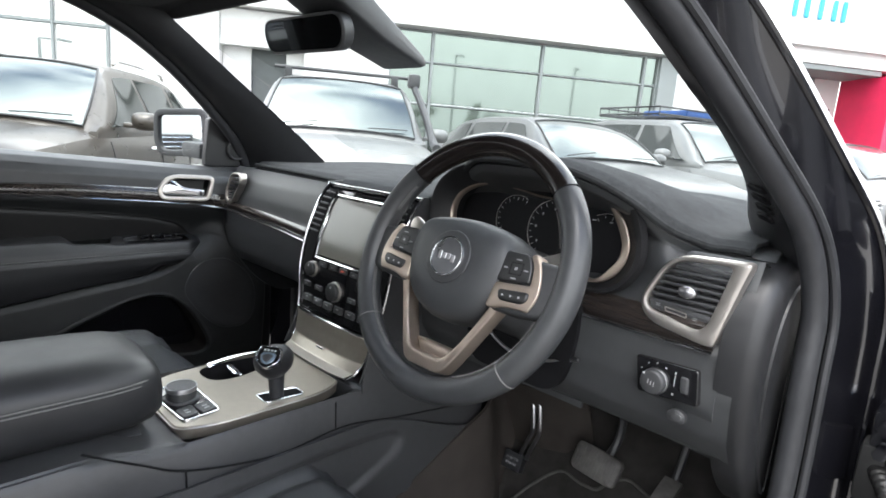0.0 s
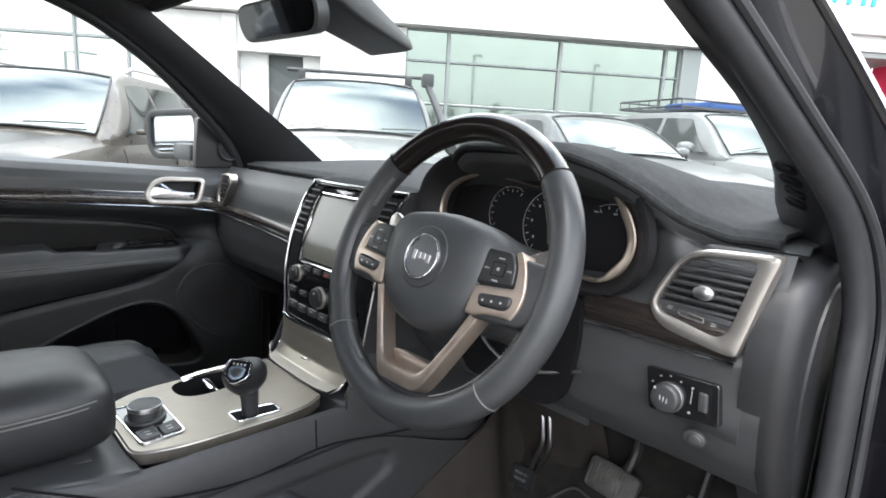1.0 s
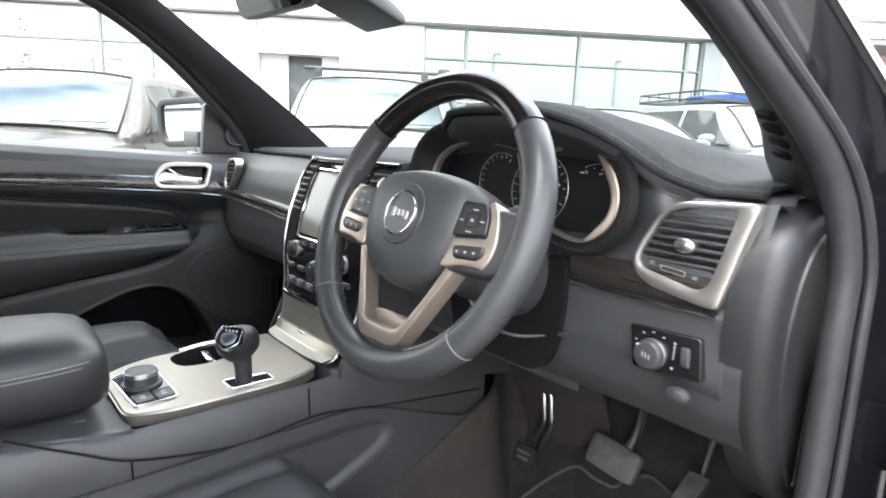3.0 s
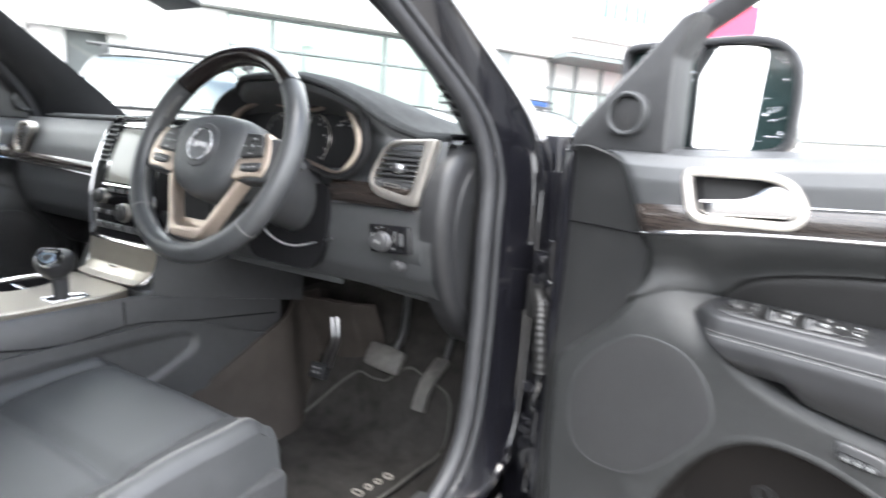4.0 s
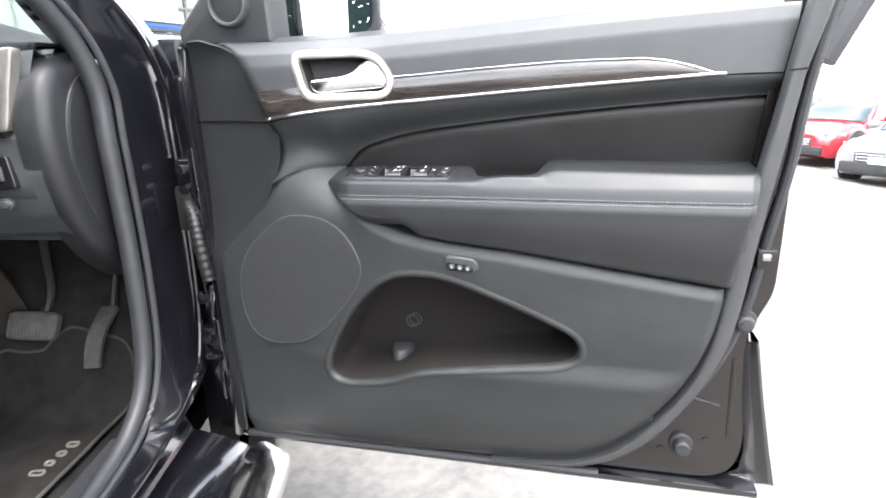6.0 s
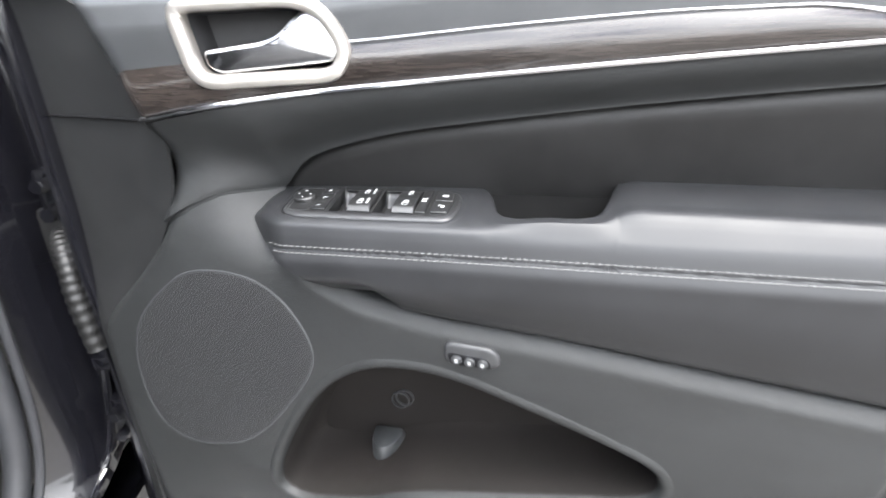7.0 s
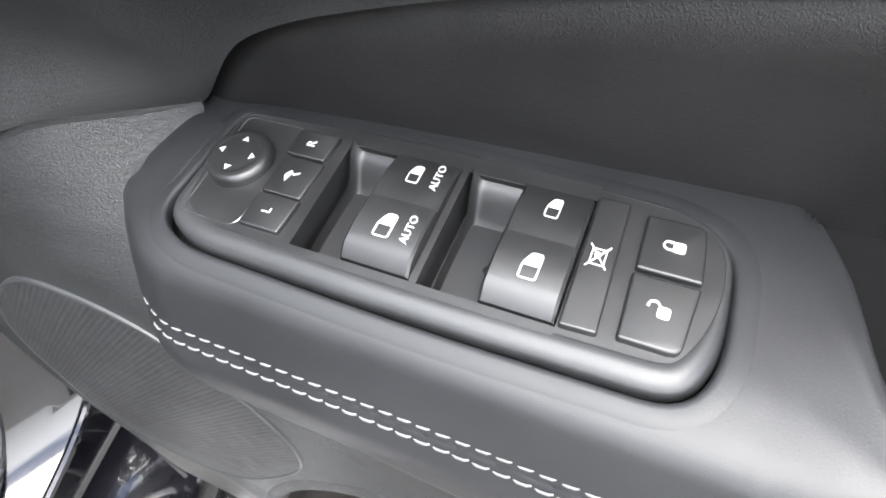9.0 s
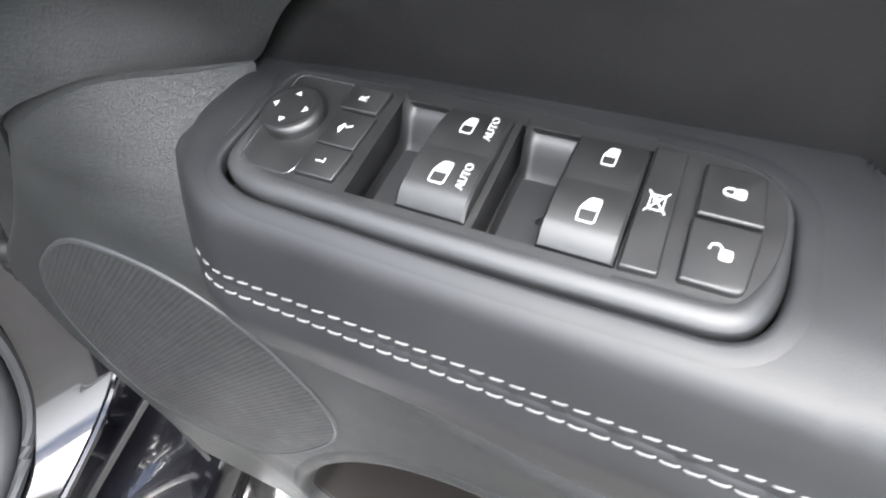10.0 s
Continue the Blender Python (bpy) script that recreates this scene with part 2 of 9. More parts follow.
def add_tube(bm, pts, r, sides=10, closed=False, flat=1.0, up=None, taper=None):
    """A tube along pts; flat scales its section along the up direction."""
    pts = [Vector(p) for p in pts]
    n, rings = len(pts), []
    ref = Vector(up) if up else Vector((0.123, 0.77, 0.63))
    for i, p in enumerate(pts):
        a = pts[(i - 1) % n] if (i or closed) else p
        b = pts[(i + 1) % n] if (i < n - 1 or closed) else p
        d = (b - a).normalized()
        s = d.cross(ref)
        s = s.normalized() if s.length > 1e-5 else d.orthogonal().normalized()
        u = s.cross(d).normalized()
        rr = r * (taper(i / max(1, n - 1)) if taper else 1)
        rings.append([p + s * (rr * math.cos(q)) + u * (rr * flat * math.sin(q)) for q in [2 * math.pi * j / sides for j in range(sides)]])
    loft(bm, rings, True, not closed, closed)


def round_poly(pts, r, seg=5):
    """A closed outline in 2D with its corners rounded by r (one radius or one for each corner)."""
    n, out = len(pts), []
    for i in range(n):
        p, a, b = Vector(pts[i]), Vector(pts[i - 1]), Vector(pts[(i + 1) % n])
        rr = r[i] if isinstance(r, (list, tuple)) else r
        da, db = (a - p), (b - p)
        la = min(rr, da.length * 0.48)
        lb = min(rr, db.length * 0.48)
        s, e = p + da.normalized() * la, p + db.normalized() * lb
        for k in range(seg + 1):
            t = k / seg
            out.append(s * (1 - t) ** 2 + p * 2 * t * (1 - t) + e * t * t)
    return out


def inset(outline, d):
    n, out = len(outline), []
    area = sum(outline[i].x * outline[(i + 1) % n].y - outline[(i + 1) % n].x * outline[i].y for i in range(n))
    sg = 1 if area > 0 else -1
    for i in range(n):
        a, b = outline[i - 1], outline[(i + 1) % n]
        t = (b - a)
        t = t.normalized() if t.length > 1e-9 else Vector((1, 0))
        out.append(outline[i] + Vector((-t.y, t.x)) * d * sg)
    return out


def add_plate(bm, outline, z0, z1, m=Matrix(), bevel=0.0, dome=0.0):
    """A plate with the 2D outline, from z0 to z1, its upper edge rounded by bevel; dome lifts the middle."""
    o = [Vector(p) for p in outline]
    rings = [[(p.x, p.y, z0) for p in o]]
    if bevel:
        for k in range(4):
            a = math.pi / 2 * k / 3
            q = inset(o, bevel * (1 - math.cos(a)))
            rings.append([(p.x, p.y, z1 - bevel + bevel * math.sin(a)) for p in q])
        last = inset(o, bevel)
    else:
        rings.append([(p.x, p.y, z1) for p in o])
        last = o
    if dome:
        c = sum(last, Vector((0, 0))) / len(last)
        for k in (0.75, 0.5, 0.25, 0.06):
            rings.append([(c.x + (p.x - c.x) * k, c.y + (p.y - c.y) * k, z1 + dome * (1 - k * k)) for p in last])
    loft(bm, [[m @ Vector(p) for p in r] for r in rings])


def add_ring(bm, outer, inner, z0, z1, m=Matrix(), bevel=0.002):
    """A frame between two outlines of equally many points, with rounded front edges."""
    o, i = [Vector(p) for p in outer], [Vector(p) for p in inner]
    rows = [[(p.x, p.y, z0) for p in o]]
    for k in range(3):
        a = math.pi / 2 * k / 2
        rows.append([(p.x, p.y, z1 - bevel + bevel * math.sin(a)) for p in inset(o, bevel * (1 - math.cos(a)))])
    for k in range(3):
        a = math.pi / 2 * (1 - k / 2)
        rows.append([(p.x, p.y, z1 - bevel + bevel * math.sin(a)) for p in inset(i, -bevel * (1 - math.cos(a)))])
    rows.append([(p.x, p.y, z0) for p in i])
    loft(bm, [[m @ Vector(p) for p in r] for r in rows], True, False, True)


def add_grid(bm, f, nu, nv, thick=0.0):
    """A sheet f(s, t) for s, t in 0..1; thick gives it a back."""
    rows = [[bm.verts.new(f(i / nu, j / nv)) for i in range(nu + 1)] for j in range(nv + 1)]
    faces = [bm.faces.new((rows[j][i], rows[j][i + 1], rows[j + 1][i + 1], rows[j + 1][i])) for j in range(nv) for i in range(nu)]
    if thick:
        bm.normal_update()
        bmesh.ops.solidify(bm, geom=faces, thickness=thick)
    return rows


def add_disc(bm, r, z0, z1, m=Matrix(), seg=32, bevel=0.0, dome=0.0):
    add_plate(bm, [Vector((r * math.cos(2 * math.pi * k / seg), r * math.sin(2 * math.pi * k / seg))) for k in range(seg)], z0, z1, m, bevel, dome)


def circle(r, seg=32, cx=0, cy=0, sy=1.0):
    return [Vector((cx + r * math.cos(2 * math.pi * k / seg), cy + sy * r * math.sin(2 * math.pi * k / seg))) for k in range(seg)]


def lerp_table(tab):
    """A smooth curve through (x, y) pairs."""
    xs, ys = [p[0] for p in tab], [p[1] for p in tab]

    def f(x):
        if x <= xs[0]:
            return ys[0]
        if x >= xs[-1]:
            return ys[-1]
        i = max(k for k in range(len(xs)) if xs[k] <= x)
        h = xs[i + 1] - xs[i]
        t = (x - xs[i]) / h

        def slope(k):
            if 0 < k < len(xs) - 1:
                d0, d1 = (ys[k] - ys[k - 1]) / (xs[k] - xs[k - 1]), (ys[k + 1] - ys[k]) / (xs[k + 1] - xs[k])
                return 0 if d0 * d1 <= 0 else 2 * d0 * d1 / (d0 + d1)
            k0 = min(max(k, 1), len(xs) - 1)
            return (ys[k0] - ys[k0 - 1]) / (xs[k0] - xs[k0 - 1])
        m0, m1 = slope(i) * h, slope(i + 1) * h
        return (2 * t ** 3 - 3 * t * t + 1) * ys[i] + (t ** 3 - 2 * t * t + t) * m0 + (-2 * t ** 3 + 3 * t * t) * ys[i + 1] + (t ** 3 - t * t) * m1
    return f


def step(a, b, x):
    t = min(1, max(0, (x - a) / (b - a)))
    return t * t * (3 - 2 * t)


def face_frame(origin, x_axis, normal):
    """A frame whose z is the normal and whose x lies along x_axis."""
    z = Vector(normal).normalized()
    x = Vector(x_axis)
    x = (x - z * x.dot(z)).normalized()
    y = z.cross(x)
    return Matrix(((x.x, y.x, z.x, origin[0]), (x.y, y.y, z.y, origin[1]), (x.z, y.z, z.z, origin[2]), (0, 0, 0, 1)))


def text_bm(words, size, m, depth=0.0003):
    cu = bpy.data.curves.new("words", "FONT")
    cu.body, cu.size, cu.align_x, cu.align_y, cu.extrude, cu.resolution_u = words, size, "CENTER", "CENTER", depth, 2
    ob = bpy.data.objects.new("words", cu)
    scene.collection.objects.link(ob)
    me = bpy.data.meshes.new_from_object(ob.evaluated_get(bpy.context.evaluated_depsgraph_get()))
    bm = B()
    bm.from_mesh(me)
    bpy.data.objects.remove(ob)
    bpy.data.meshes.remove(me)
    for v in bm.verts:
        v.co = m @ v.co
    return bm

# ---------------------------------------------------------------- ground and car body shell
M_GROUND = material("pale worn concrete", (0.15, 0.141, 0.129), 0.85, 0, 0.34, 26, 0.8, 60)
bm = B()
def ground_z(x):
    return -1.0 * step(2.6, 11.0, x)
gx_ = [-600, -200, -60, -20, -8, -4, -2, 0, 1, 2, 2.6, 3.2, 3.8, 4.4, 5, 5.6, 6.2, 6.8, 7.4, 8, 8.6, 9.2, 9.8, 10.4, 11, 14, 20, 40, 120, 600]
gy_ = [-600, -200, -60, -20, -8, -4, -2, -1, 0, 1, 2, 4, 8, 12, 20, 40, 120, 600]
gv_ = [[bm.verts.new((x, y, ground_z(x))) for x in gx_] for y in gy_]
for r0, r1 in zip(gv_, gv_[1:]):
    for k in range(len(gx_) - 1):
        bm.faces.new((r0[k], r0[k + 1], r1[k + 1], r1[k]))
solo("ground", bm, M_GROUND, "pale worn concrete yard", "ground", kind="structure")

body = thing("car_body", None, "black car body shell round the cabin", "car body", kind="structure")
# floor pan and carpet
bm = B()
def f(s, t):
    x, y = -0.76 + 1.51 * s, -1.2 + 2.05 * t
    tun = 0.34 * step(0.15, 0.10, abs(x - 0.02)) * step(0.62, 0.35, y) + 0.34 * step(0.09, 0.05, abs(x - 0.0)) * step(0.3, 0.62, y)
    toe = 0.42 * step(0.45, 0.85, y)
    z = 0.352 + max(tun * (1 - 0.0), toe) + 0.05 * step(0.66, 0.74, abs(x))
    z += 0.004 * math.sin(x * 31 + y * 17) * math.sin(y * 23)
    return Vector((x, y, z))
add_grid(bm, f, 60, 60)
part("floor_carpet", bm, M_CARPET, body, "dusty charcoal carpet")
bm = B()
add_box(bm, (0, -0.2, 0.29), (1.56, 2.3, 0.06))
part("floor_pan", bm, M_PAINT, body)
# firewall
bm = B()
add_box(bm, (0, 0.90, 0.75), (1.5, 0.06, 0.85), 0.01)
part("firewall", bm, M_MATT, body)
# sills
for sx in (1, -1):
    bm = B()
    sec = [(0.70, 0.36), (0.715, 0.43), (0.745, 0.455), (0.80, 0.455), (0.815, 0.445), (0.83, 0.41), (0.845, 0.405), (0.90, 0.385), (0.935, 0.365), (0.945, 0.34), (0.93, 0.26), (0.86, 0.22), (0.72, 0.22)]
    loft(bm, [[Vector((sx * x, y, z)) for x, z in sec] for y in np.linspace(-1.3, 0.36, 12)])
    bmesh.ops.recalc_face_normals(bm, faces=bm.faces[:])
    sill = part("sill", bm, M_PAINT, body, "glossy black door sill")
    bm = B()
    add_grid(bm, lambda s, t: Vector((sx * (0.722 + 0.068 * s), -1.1 + 1.36 * t, 0.4585 + 0.004 * math.sin(math.pi * s))), 6, 20, 0.003)
    part("sill_plate", bm, M_SOFT, sill, "black plastic scuff plate")
# lower body beside the footwell (cowl side), cabin side trim
for sx in (1, -1):
    bm = B()
    add_grid(bm, lambda s, t: Vector((sx * (0.742 + 0.012 * math.sin(3 * t)), 0.46 + 0.40 * s, 0.38 + 0.78 * t)), 8, 12, 0.02)
    part("kick_panel", bm, M_HARD, body, "black plastic kick panel")

# door aperture: pillar, seal, painted flange
def pillar_line(off_x, off_y, top_extra=0.0):
    """The edge of the door opening: sill, corner, hinge pillar, screen pillar, roof rail."""
    return [(0.775 + off_x, -1.15, 0.470), (0.778 + off_x, -0.60, 0.470), (0.782 + off_x, -0.10, 0.472), (0.790 + off_x, 0.10 + 0.5 * off_y, 0.482), (0.798 + off_x, 0.215 + off_y, 0.525), (0.803 + off_x, 0.275 + off_y, 0.62),
            (0.805 + off_x, 0.292 + off_y, 0.80), (0.802 + off_x, 0.296 + off_y, 1.00), (0.797 + off_x, 0.300 + off_y, 1.10), (0.775 + off_x, 0.262 + off_y, 1.20), (0.728 + off_x, 0.155 + off_y, 1.305), (0.672 + off_x, 0.0 + off_y, 1.425),
            (0.628 + off_x, -0.16 + off_y, 1.505), (0.600 + off_x, -0.36 + off_y, 1.55), (0.59 + off_x, -0.7, 1.585), (0.59 + off_x, -1.15, 1.60)]
for sx in (1, -1):
    g = lambda pts: [Vector((sx * p[0], p[1], p[2])) for p in catmull(pts, 8)]
    bm = B()
    add_tube(bm, g(pillar_line(0, 0)), 0.0155, 12, up=(1, 0.3, 0))
    seal = part("door_opening_seal", bm, M_RUBBER, body, "grey-black rubber door seal")
    bm = B()
    add_tube(bm, g(pillar_line(0.021, 0.012)), 0.006, 8)
    part("seal_lip", bm, M_RUBBER, body)
    bm = B()
    a, b, c, d = g(pillar_line(0.012, 0.020)), g(pillar_line(0.040, 0.062)), g(pillar_line(0.062, 0.100)), g(pillar_line(0.066, 0.16))
    e_ = g(pillar_line(0.012, 0.16))
    loft(bm, [[a[i], b[i], c[i], d[i], e_[i]] for i in range(len(a))])
    bmesh.ops.recalc_face_normals(bm, faces=bm.faces[:])
    part("painted_pillar", bm, M_PAINT, body, "glossy black painted door pillar")
    bm = B()
    add_tube(bm, g(pillar_line(0.064, 0.104)), 0.005, 8)
    part("flange_edge", bm, M_PAINT, body)
# fender and outer side ahead of the door
for sx in (1, -1):
    bm = B()
    def f(s, t):
        y = 0.47 + 1.2 * s
        z = 0.24 + 0.90 * t
        return Vector((sx * (0.885 + 0.055 * math.sin(math.pi * t) - 0.05 * t ** 4), y, z))
    add_grid(bm, f, 16, 16, 0.02)
    part("front_wing", bm, M_PAINT, body, "glossy black front wing")
# bonnet
bm = B()
add_grid(bm, lambda s, t: Vector(((s - 0.5) * (1.62 - 0.1 * t), 0.88 + 1.15 * t, 1.135 - 0.13 * t ** 2 + 0.03 * math.sin(math.pi * s))), 24, 16, 0.01)
part("bonnet", bm, M_PAINT, body, "glossy black bonnet")
# nose panel and road wheels that carry the body
bm = B()
add_box(bm, (0, 2.03, 0.68), (1.56, 0.10, 0.68), 0.04)
part("nose_panel", bm, M_PAINT, body, "glossy black nose panel")
for sx in (1, -1):
    bm = B()
    add_grid(bm, lambda s, t: Vector((sx * (0.86 - 0.03 * t ** 3), 1.66 + 0.34 * s, 0.45 + 0.62 * t)), 8, 8, 0.02)
    part("wing_front_end", bm, M_PAINT, body)
    for y in (1.36, -1.50):
        bm = B()
        prof = [(0.20, -0.10), (0.30, -0.115), (0.362, -0.10), (0.375, -0.06), (0.375, 0.06), (0.362, 0.10), (0.30, 0.115), (0.20, 0.10)]
        loft(bm, [[Vector((sx * 0.76 + w, y + r * math.cos(q), 0.375 + r * math.sin(q))) for r, w in prof] for q in np.linspace(0, 2 * math.pi, 36, endpoint=False)], True, False, True)
        bmesh.ops.recalc_face_normals(bm, faces=bm.faces[:])
        wh_ = part("wheel", bm, M_RUBBER, body, "black road tyre", smooth=40)
        bm = B()
        add_disc(bm, 0.215, -0.09, 0.09, Matrix.Translation((sx * 0.76, y, 0.375)) @ pose(0, 0, 0, 0, 90, 0), 30, 0.01)
        part("rim", bm, M_SATIN, wh_)
bm = B()
add_box(bm, (0, -1.62, 0.95), (1.56, 0.66, 1.16), 0.06)
part("tail", bm, M_PAINT, body, "plain black tail of the car")
# hinge hardware
for z, h in ((0.93, 0.07), (0.60, 0.07)):
    bm = B()
    add_box(bm, (0.905, 0.40, z), (0.05, 0.09, h), 0.006)
    add_tube(bm, [(0.915, 0.358, z - 0.055), (0.915, 0.358, z + 0.055)], 0.011, 12)
    for dz in (-0.018, 0.018):
        add_disc(bm, 0.009, 0.0, 0.012, Matrix.Translation((0.895, 0.352, z + dz)) @ pose(0, 0, 0, 90), 6)
    hinge = part("hinge", bm, M_PAINT, body, "black painted door hinge")
    bm = B()
    for k, (dx, dz) in enumerate(((0.0, 0.018), (0.022, -0.02))):
        add_disc(bm, 0.0075, 0.012, 0.016, Matrix.Translation((0.895 + dx, 0.352, z + dz)) @ pose(0, 0, 0, 90), 6)
    part("bolt", bm, M_PAINT, hinge)
bm = B()
pts = catmull([(0.885, 0.40, 0.885), (0.898, 0.350, 0.883), (0.916, 0.318, 0.865), (0.925, 0.302, 0.82), (0.935, 0.296, 0.755)], 24)
add_tube(bm, pts, 0.0115, 14, taper=lambda t: 1.0 + 0.07 * math.sin(t * 120))
part("cable_boot", bm, M_BOOT, body, "ribbed rubber cable boot")
bm = B()
add_box(bm, (0.888, 0.375, 0.875), (0.032, 0.05, 0.085), 0.01)
part("boot_plug", bm, M_BOOT, body)
bm = B()
add_box(bm, (0.895, 0.43, 0.75), (0.07, 0.012, 0.72), 0.003)
add_box(bm, (0.925, 0.46, 0.80), (0.05, 0.03, 0.80), 0.01)
part("hinge_pillar", bm, M_PAINT, body, "black hinge pillar")
bm = B()
add_tube(bm, [(0.90, 0.375, 0.47), (0.905, 0.37, 0.56), (0.90, 0.376, 0.66), (0.908, 0.37, 0.72)], 0.006, 8)
add_tube(bm, [(0.93, 0.36, 0.44), (0.925, 0.35, 0.52), (0.93, 0.355, 0.60)], 0.005, 8)
add_box(bm, (0.90, 0.36, 0.70), (0.03, 0.03, 0.02), 0.004)
part("check_strap", bm, M_PAINT, body, "black painted door check strap")

bm = B()
add_box(bm, (0.885, 0.49, 0.72), (0.15, 0.04, 0.92), 0.01)
part("wing_closing_panel", bm, M_PAINT, body, "black panel closing the wing behind the hinges")
# inner screen pillars with demister slots
pinX = lerp_table([(1.15, 0.655), (1.197, 0.668), (1.242, 0.686), (1.27, 0.690), (1.303, 0.689), (1.355, 0.674), (1.42, 0.650), (1.505, 0.600), (1.56, 0.560)])
pinY = lerp_table([(1.15, 0.500), (1.197, 0.400), (1.242, 0.310), (1.303, 0.190), (1.355, 0.085), (1.42, -0.035), (1.505, -0.175), (1.56, -0.30)])
for sx in (1, -1):
    bm = B()
    rows = []
    for k in range(25):
        t = k / 24
        p_in = Vector((0.690 - 0.085 * t - 0.012 * t * t, 0.505 - 0.54 * t, 1.195 + 0.345 * t))
        if sx > 0:
            zz_ = 1.150 + 0.40 * t
            p_in = Vector((pinX(zz_), pinY(zz_), zz_))
        elif t < 0.16:
            q_ = (0.16 - t) / 0.16
            p_in += Vector((0.0, 0.03 * q_, -0.03 * q_))
        q = catmull(pillar_line(-0.006, 0.010), 8)
        zz = 1.135 + 0.40 * t
        out = min(q[40:], key=lambda p: abs(p.z - zz))
        i = q.index(out)
        mid = (p_in + out) / 2 + (Vector((-0.016, -0.030, -0.004)) if sx < 0 else Vector((-0.004, -0.012, 0.0)))
        back = p_in + (Vector((0.07, 0.025, 0.01)) if sx < 0 else Vector((0.035, 0.14, 0.03)))
        rows.append([Vector((sx * p.x, p.y, p.z)) for p in (back, p_in, p_in * 0.7 + mid * 0.3 + Vector((-0.002, -0.006, 0)), mid, mid * 0.4 + out * 0.6 + Vector((-0.003, -0.008, 0)), out, out + Vector((0.01, 0.03, 0)))])
    loft(bm, rows, False, False)
    bmesh.ops.recalc_face_normals(bm, faces=bm.faces[:])
    pt = part("pillar_trim", bm, M_PILLAR, body, "grained black screen pillar trim", smooth=60)
    if sx > 0:
        for k in range(4):
            bm = B()
            z_ = 1.204 + 0.0135 * k
            i_ = min(range(len(rows)), key=lambda n: abs(rows[n][3].z - z_))
            a_, b_, n_ = rows[i_][2], rows[i_][4], rows[min(i_ + 1, 24)][3] - rows[i_][3]
            ax = (b_ - a_).normalized()
            nrm = ax.cross(n_).normalized()
            if nrm.y > 0:
                nrm = -nrm
            c_ = rows[i_][3] + n_.normalized() * ((z_ - rows[i_][3].z) / n_.normalized().z)
            add_box(bm, (0, 0, 0), (0.036, 0.0095, 0.006), 0.001, face_frame(c_ + nrm * 0.001, ax, nrm))
            part("demister_slot", bm, M_MATT, pt, "black demister slot")
# roof: headliner, header, visor
bm = B()
add_grid(bm, lambda s, t: Vector(((s - 0.5) * (1.20 + 0.06 * t), 0.0 - 1.2 * t, 1.530 + 0.075 * step(0, 1, t) + 0.05 * math.sin(math.pi * s))), 24, 20, 0.03)
part("headliner", bm, M_HEADLINER, body, "charcoal cloth headliner")
bm = B()
add_grid(bm, lambda s, t: Vector(((s - 0.5) * 1.40, 0.06 - 1.4 * t, 1.60 + 0.07 * step(0, 1, t) + 0.06 * math.sin(math.pi * s))), 24, 12, 0.02)
part("roof_skin", bm, M_PAINT, body, "black roof")
for sx in (1, -1):
    bm = B()
    add_plate(bm, round_poly([(-0.21, -0.075), (0.21, -0.075), (0.20, 0.085), (-0.20, 0.085)], 0.03, 4), -0.008, 0.012, Matrix.Translation((sx * 0.36, -0.13, 1.535)) @ pose(0, 0, 0, 184), 0.006)
    visor = part("sun_visor", bm, M_HEADLINER, body, "charcoal cloth sun visor")
    bm = B()
    add_plate(bm, round_poly([(-0.05, -0.022), (0.05, -0.022), (0.05, 0.022), (-0.05, 0.022)], 0.003, 2), 0.0122, 0.0128, Matrix.Translation((sx * 0.36, -0.13, 1.535)) @ pose(0, 0, 0, 184))
    part("warning_label", bm, M_PRINT, visor, "pale warning label")
# rear of the cabin
bm = B()
add_box(bm, (0, -1.25, 0.95), (1.5, 0.08, 1.25), 0.02)
part("cabin_back", bm, M_HEADLINER, body)
# left B-pillar
bm = B()
add_tube(bm, [(-0.78, -0.66, 0.45), (-0.775, -0.66, 1.10), (-0.70, -0.66, 1.40), (-0.62, -0.66, 1.58)], 0.09, 12, flat=0.45, up=(1, 0, 0.2))
part("centre_pillar", bm, M_HARD, body, "black centre pillar trim")
# unseen boxes added at the rear sides to keep light out of the cabin
for sx in (-1, 1):
    bm = B()
    add_box(bm, (sx * 0.80, -1.08 if sx < 0 else -1.15, 0.98), (0.10, 0.60 if sx < 0 else 0.50, 1.16), 0.02)
    part("rear_side", bm, M_HARD, body, "unseen black box in place of the rear door, added to darken the cabin")
bm = B()
add_box(bm, (-0.745, -0.66, 1.02), (0.05, 0.26, 1.12), 0.015)
part("centre_pillar_trim", bm, M_HARD, body)
# windscreen
bm = B()
add_grid(bm, lambda s, t: Vector(((s - 0.5) * (1.46 - 0.22 * t), 0.80 - 0.80 * t + 0.10 * math.sin(math.pi * s) * (1 - 0.6 * t), 1.145 + 0.39 * t)), 16, 8)
ws = part("windscreen", bm, M_GLASS, body, "clear windscreen")
ws.visible_shadow = False
bm = B()
add_tube(bm, [Vector((-0.62, 0.0, 1.545)), Vector((0, 0.05, 1.560)), Vector((0.62, 0.0, 1.545))], 0.03, 8, flat=0.6)
part("screen_header", bm, M_HEADLINER, body)
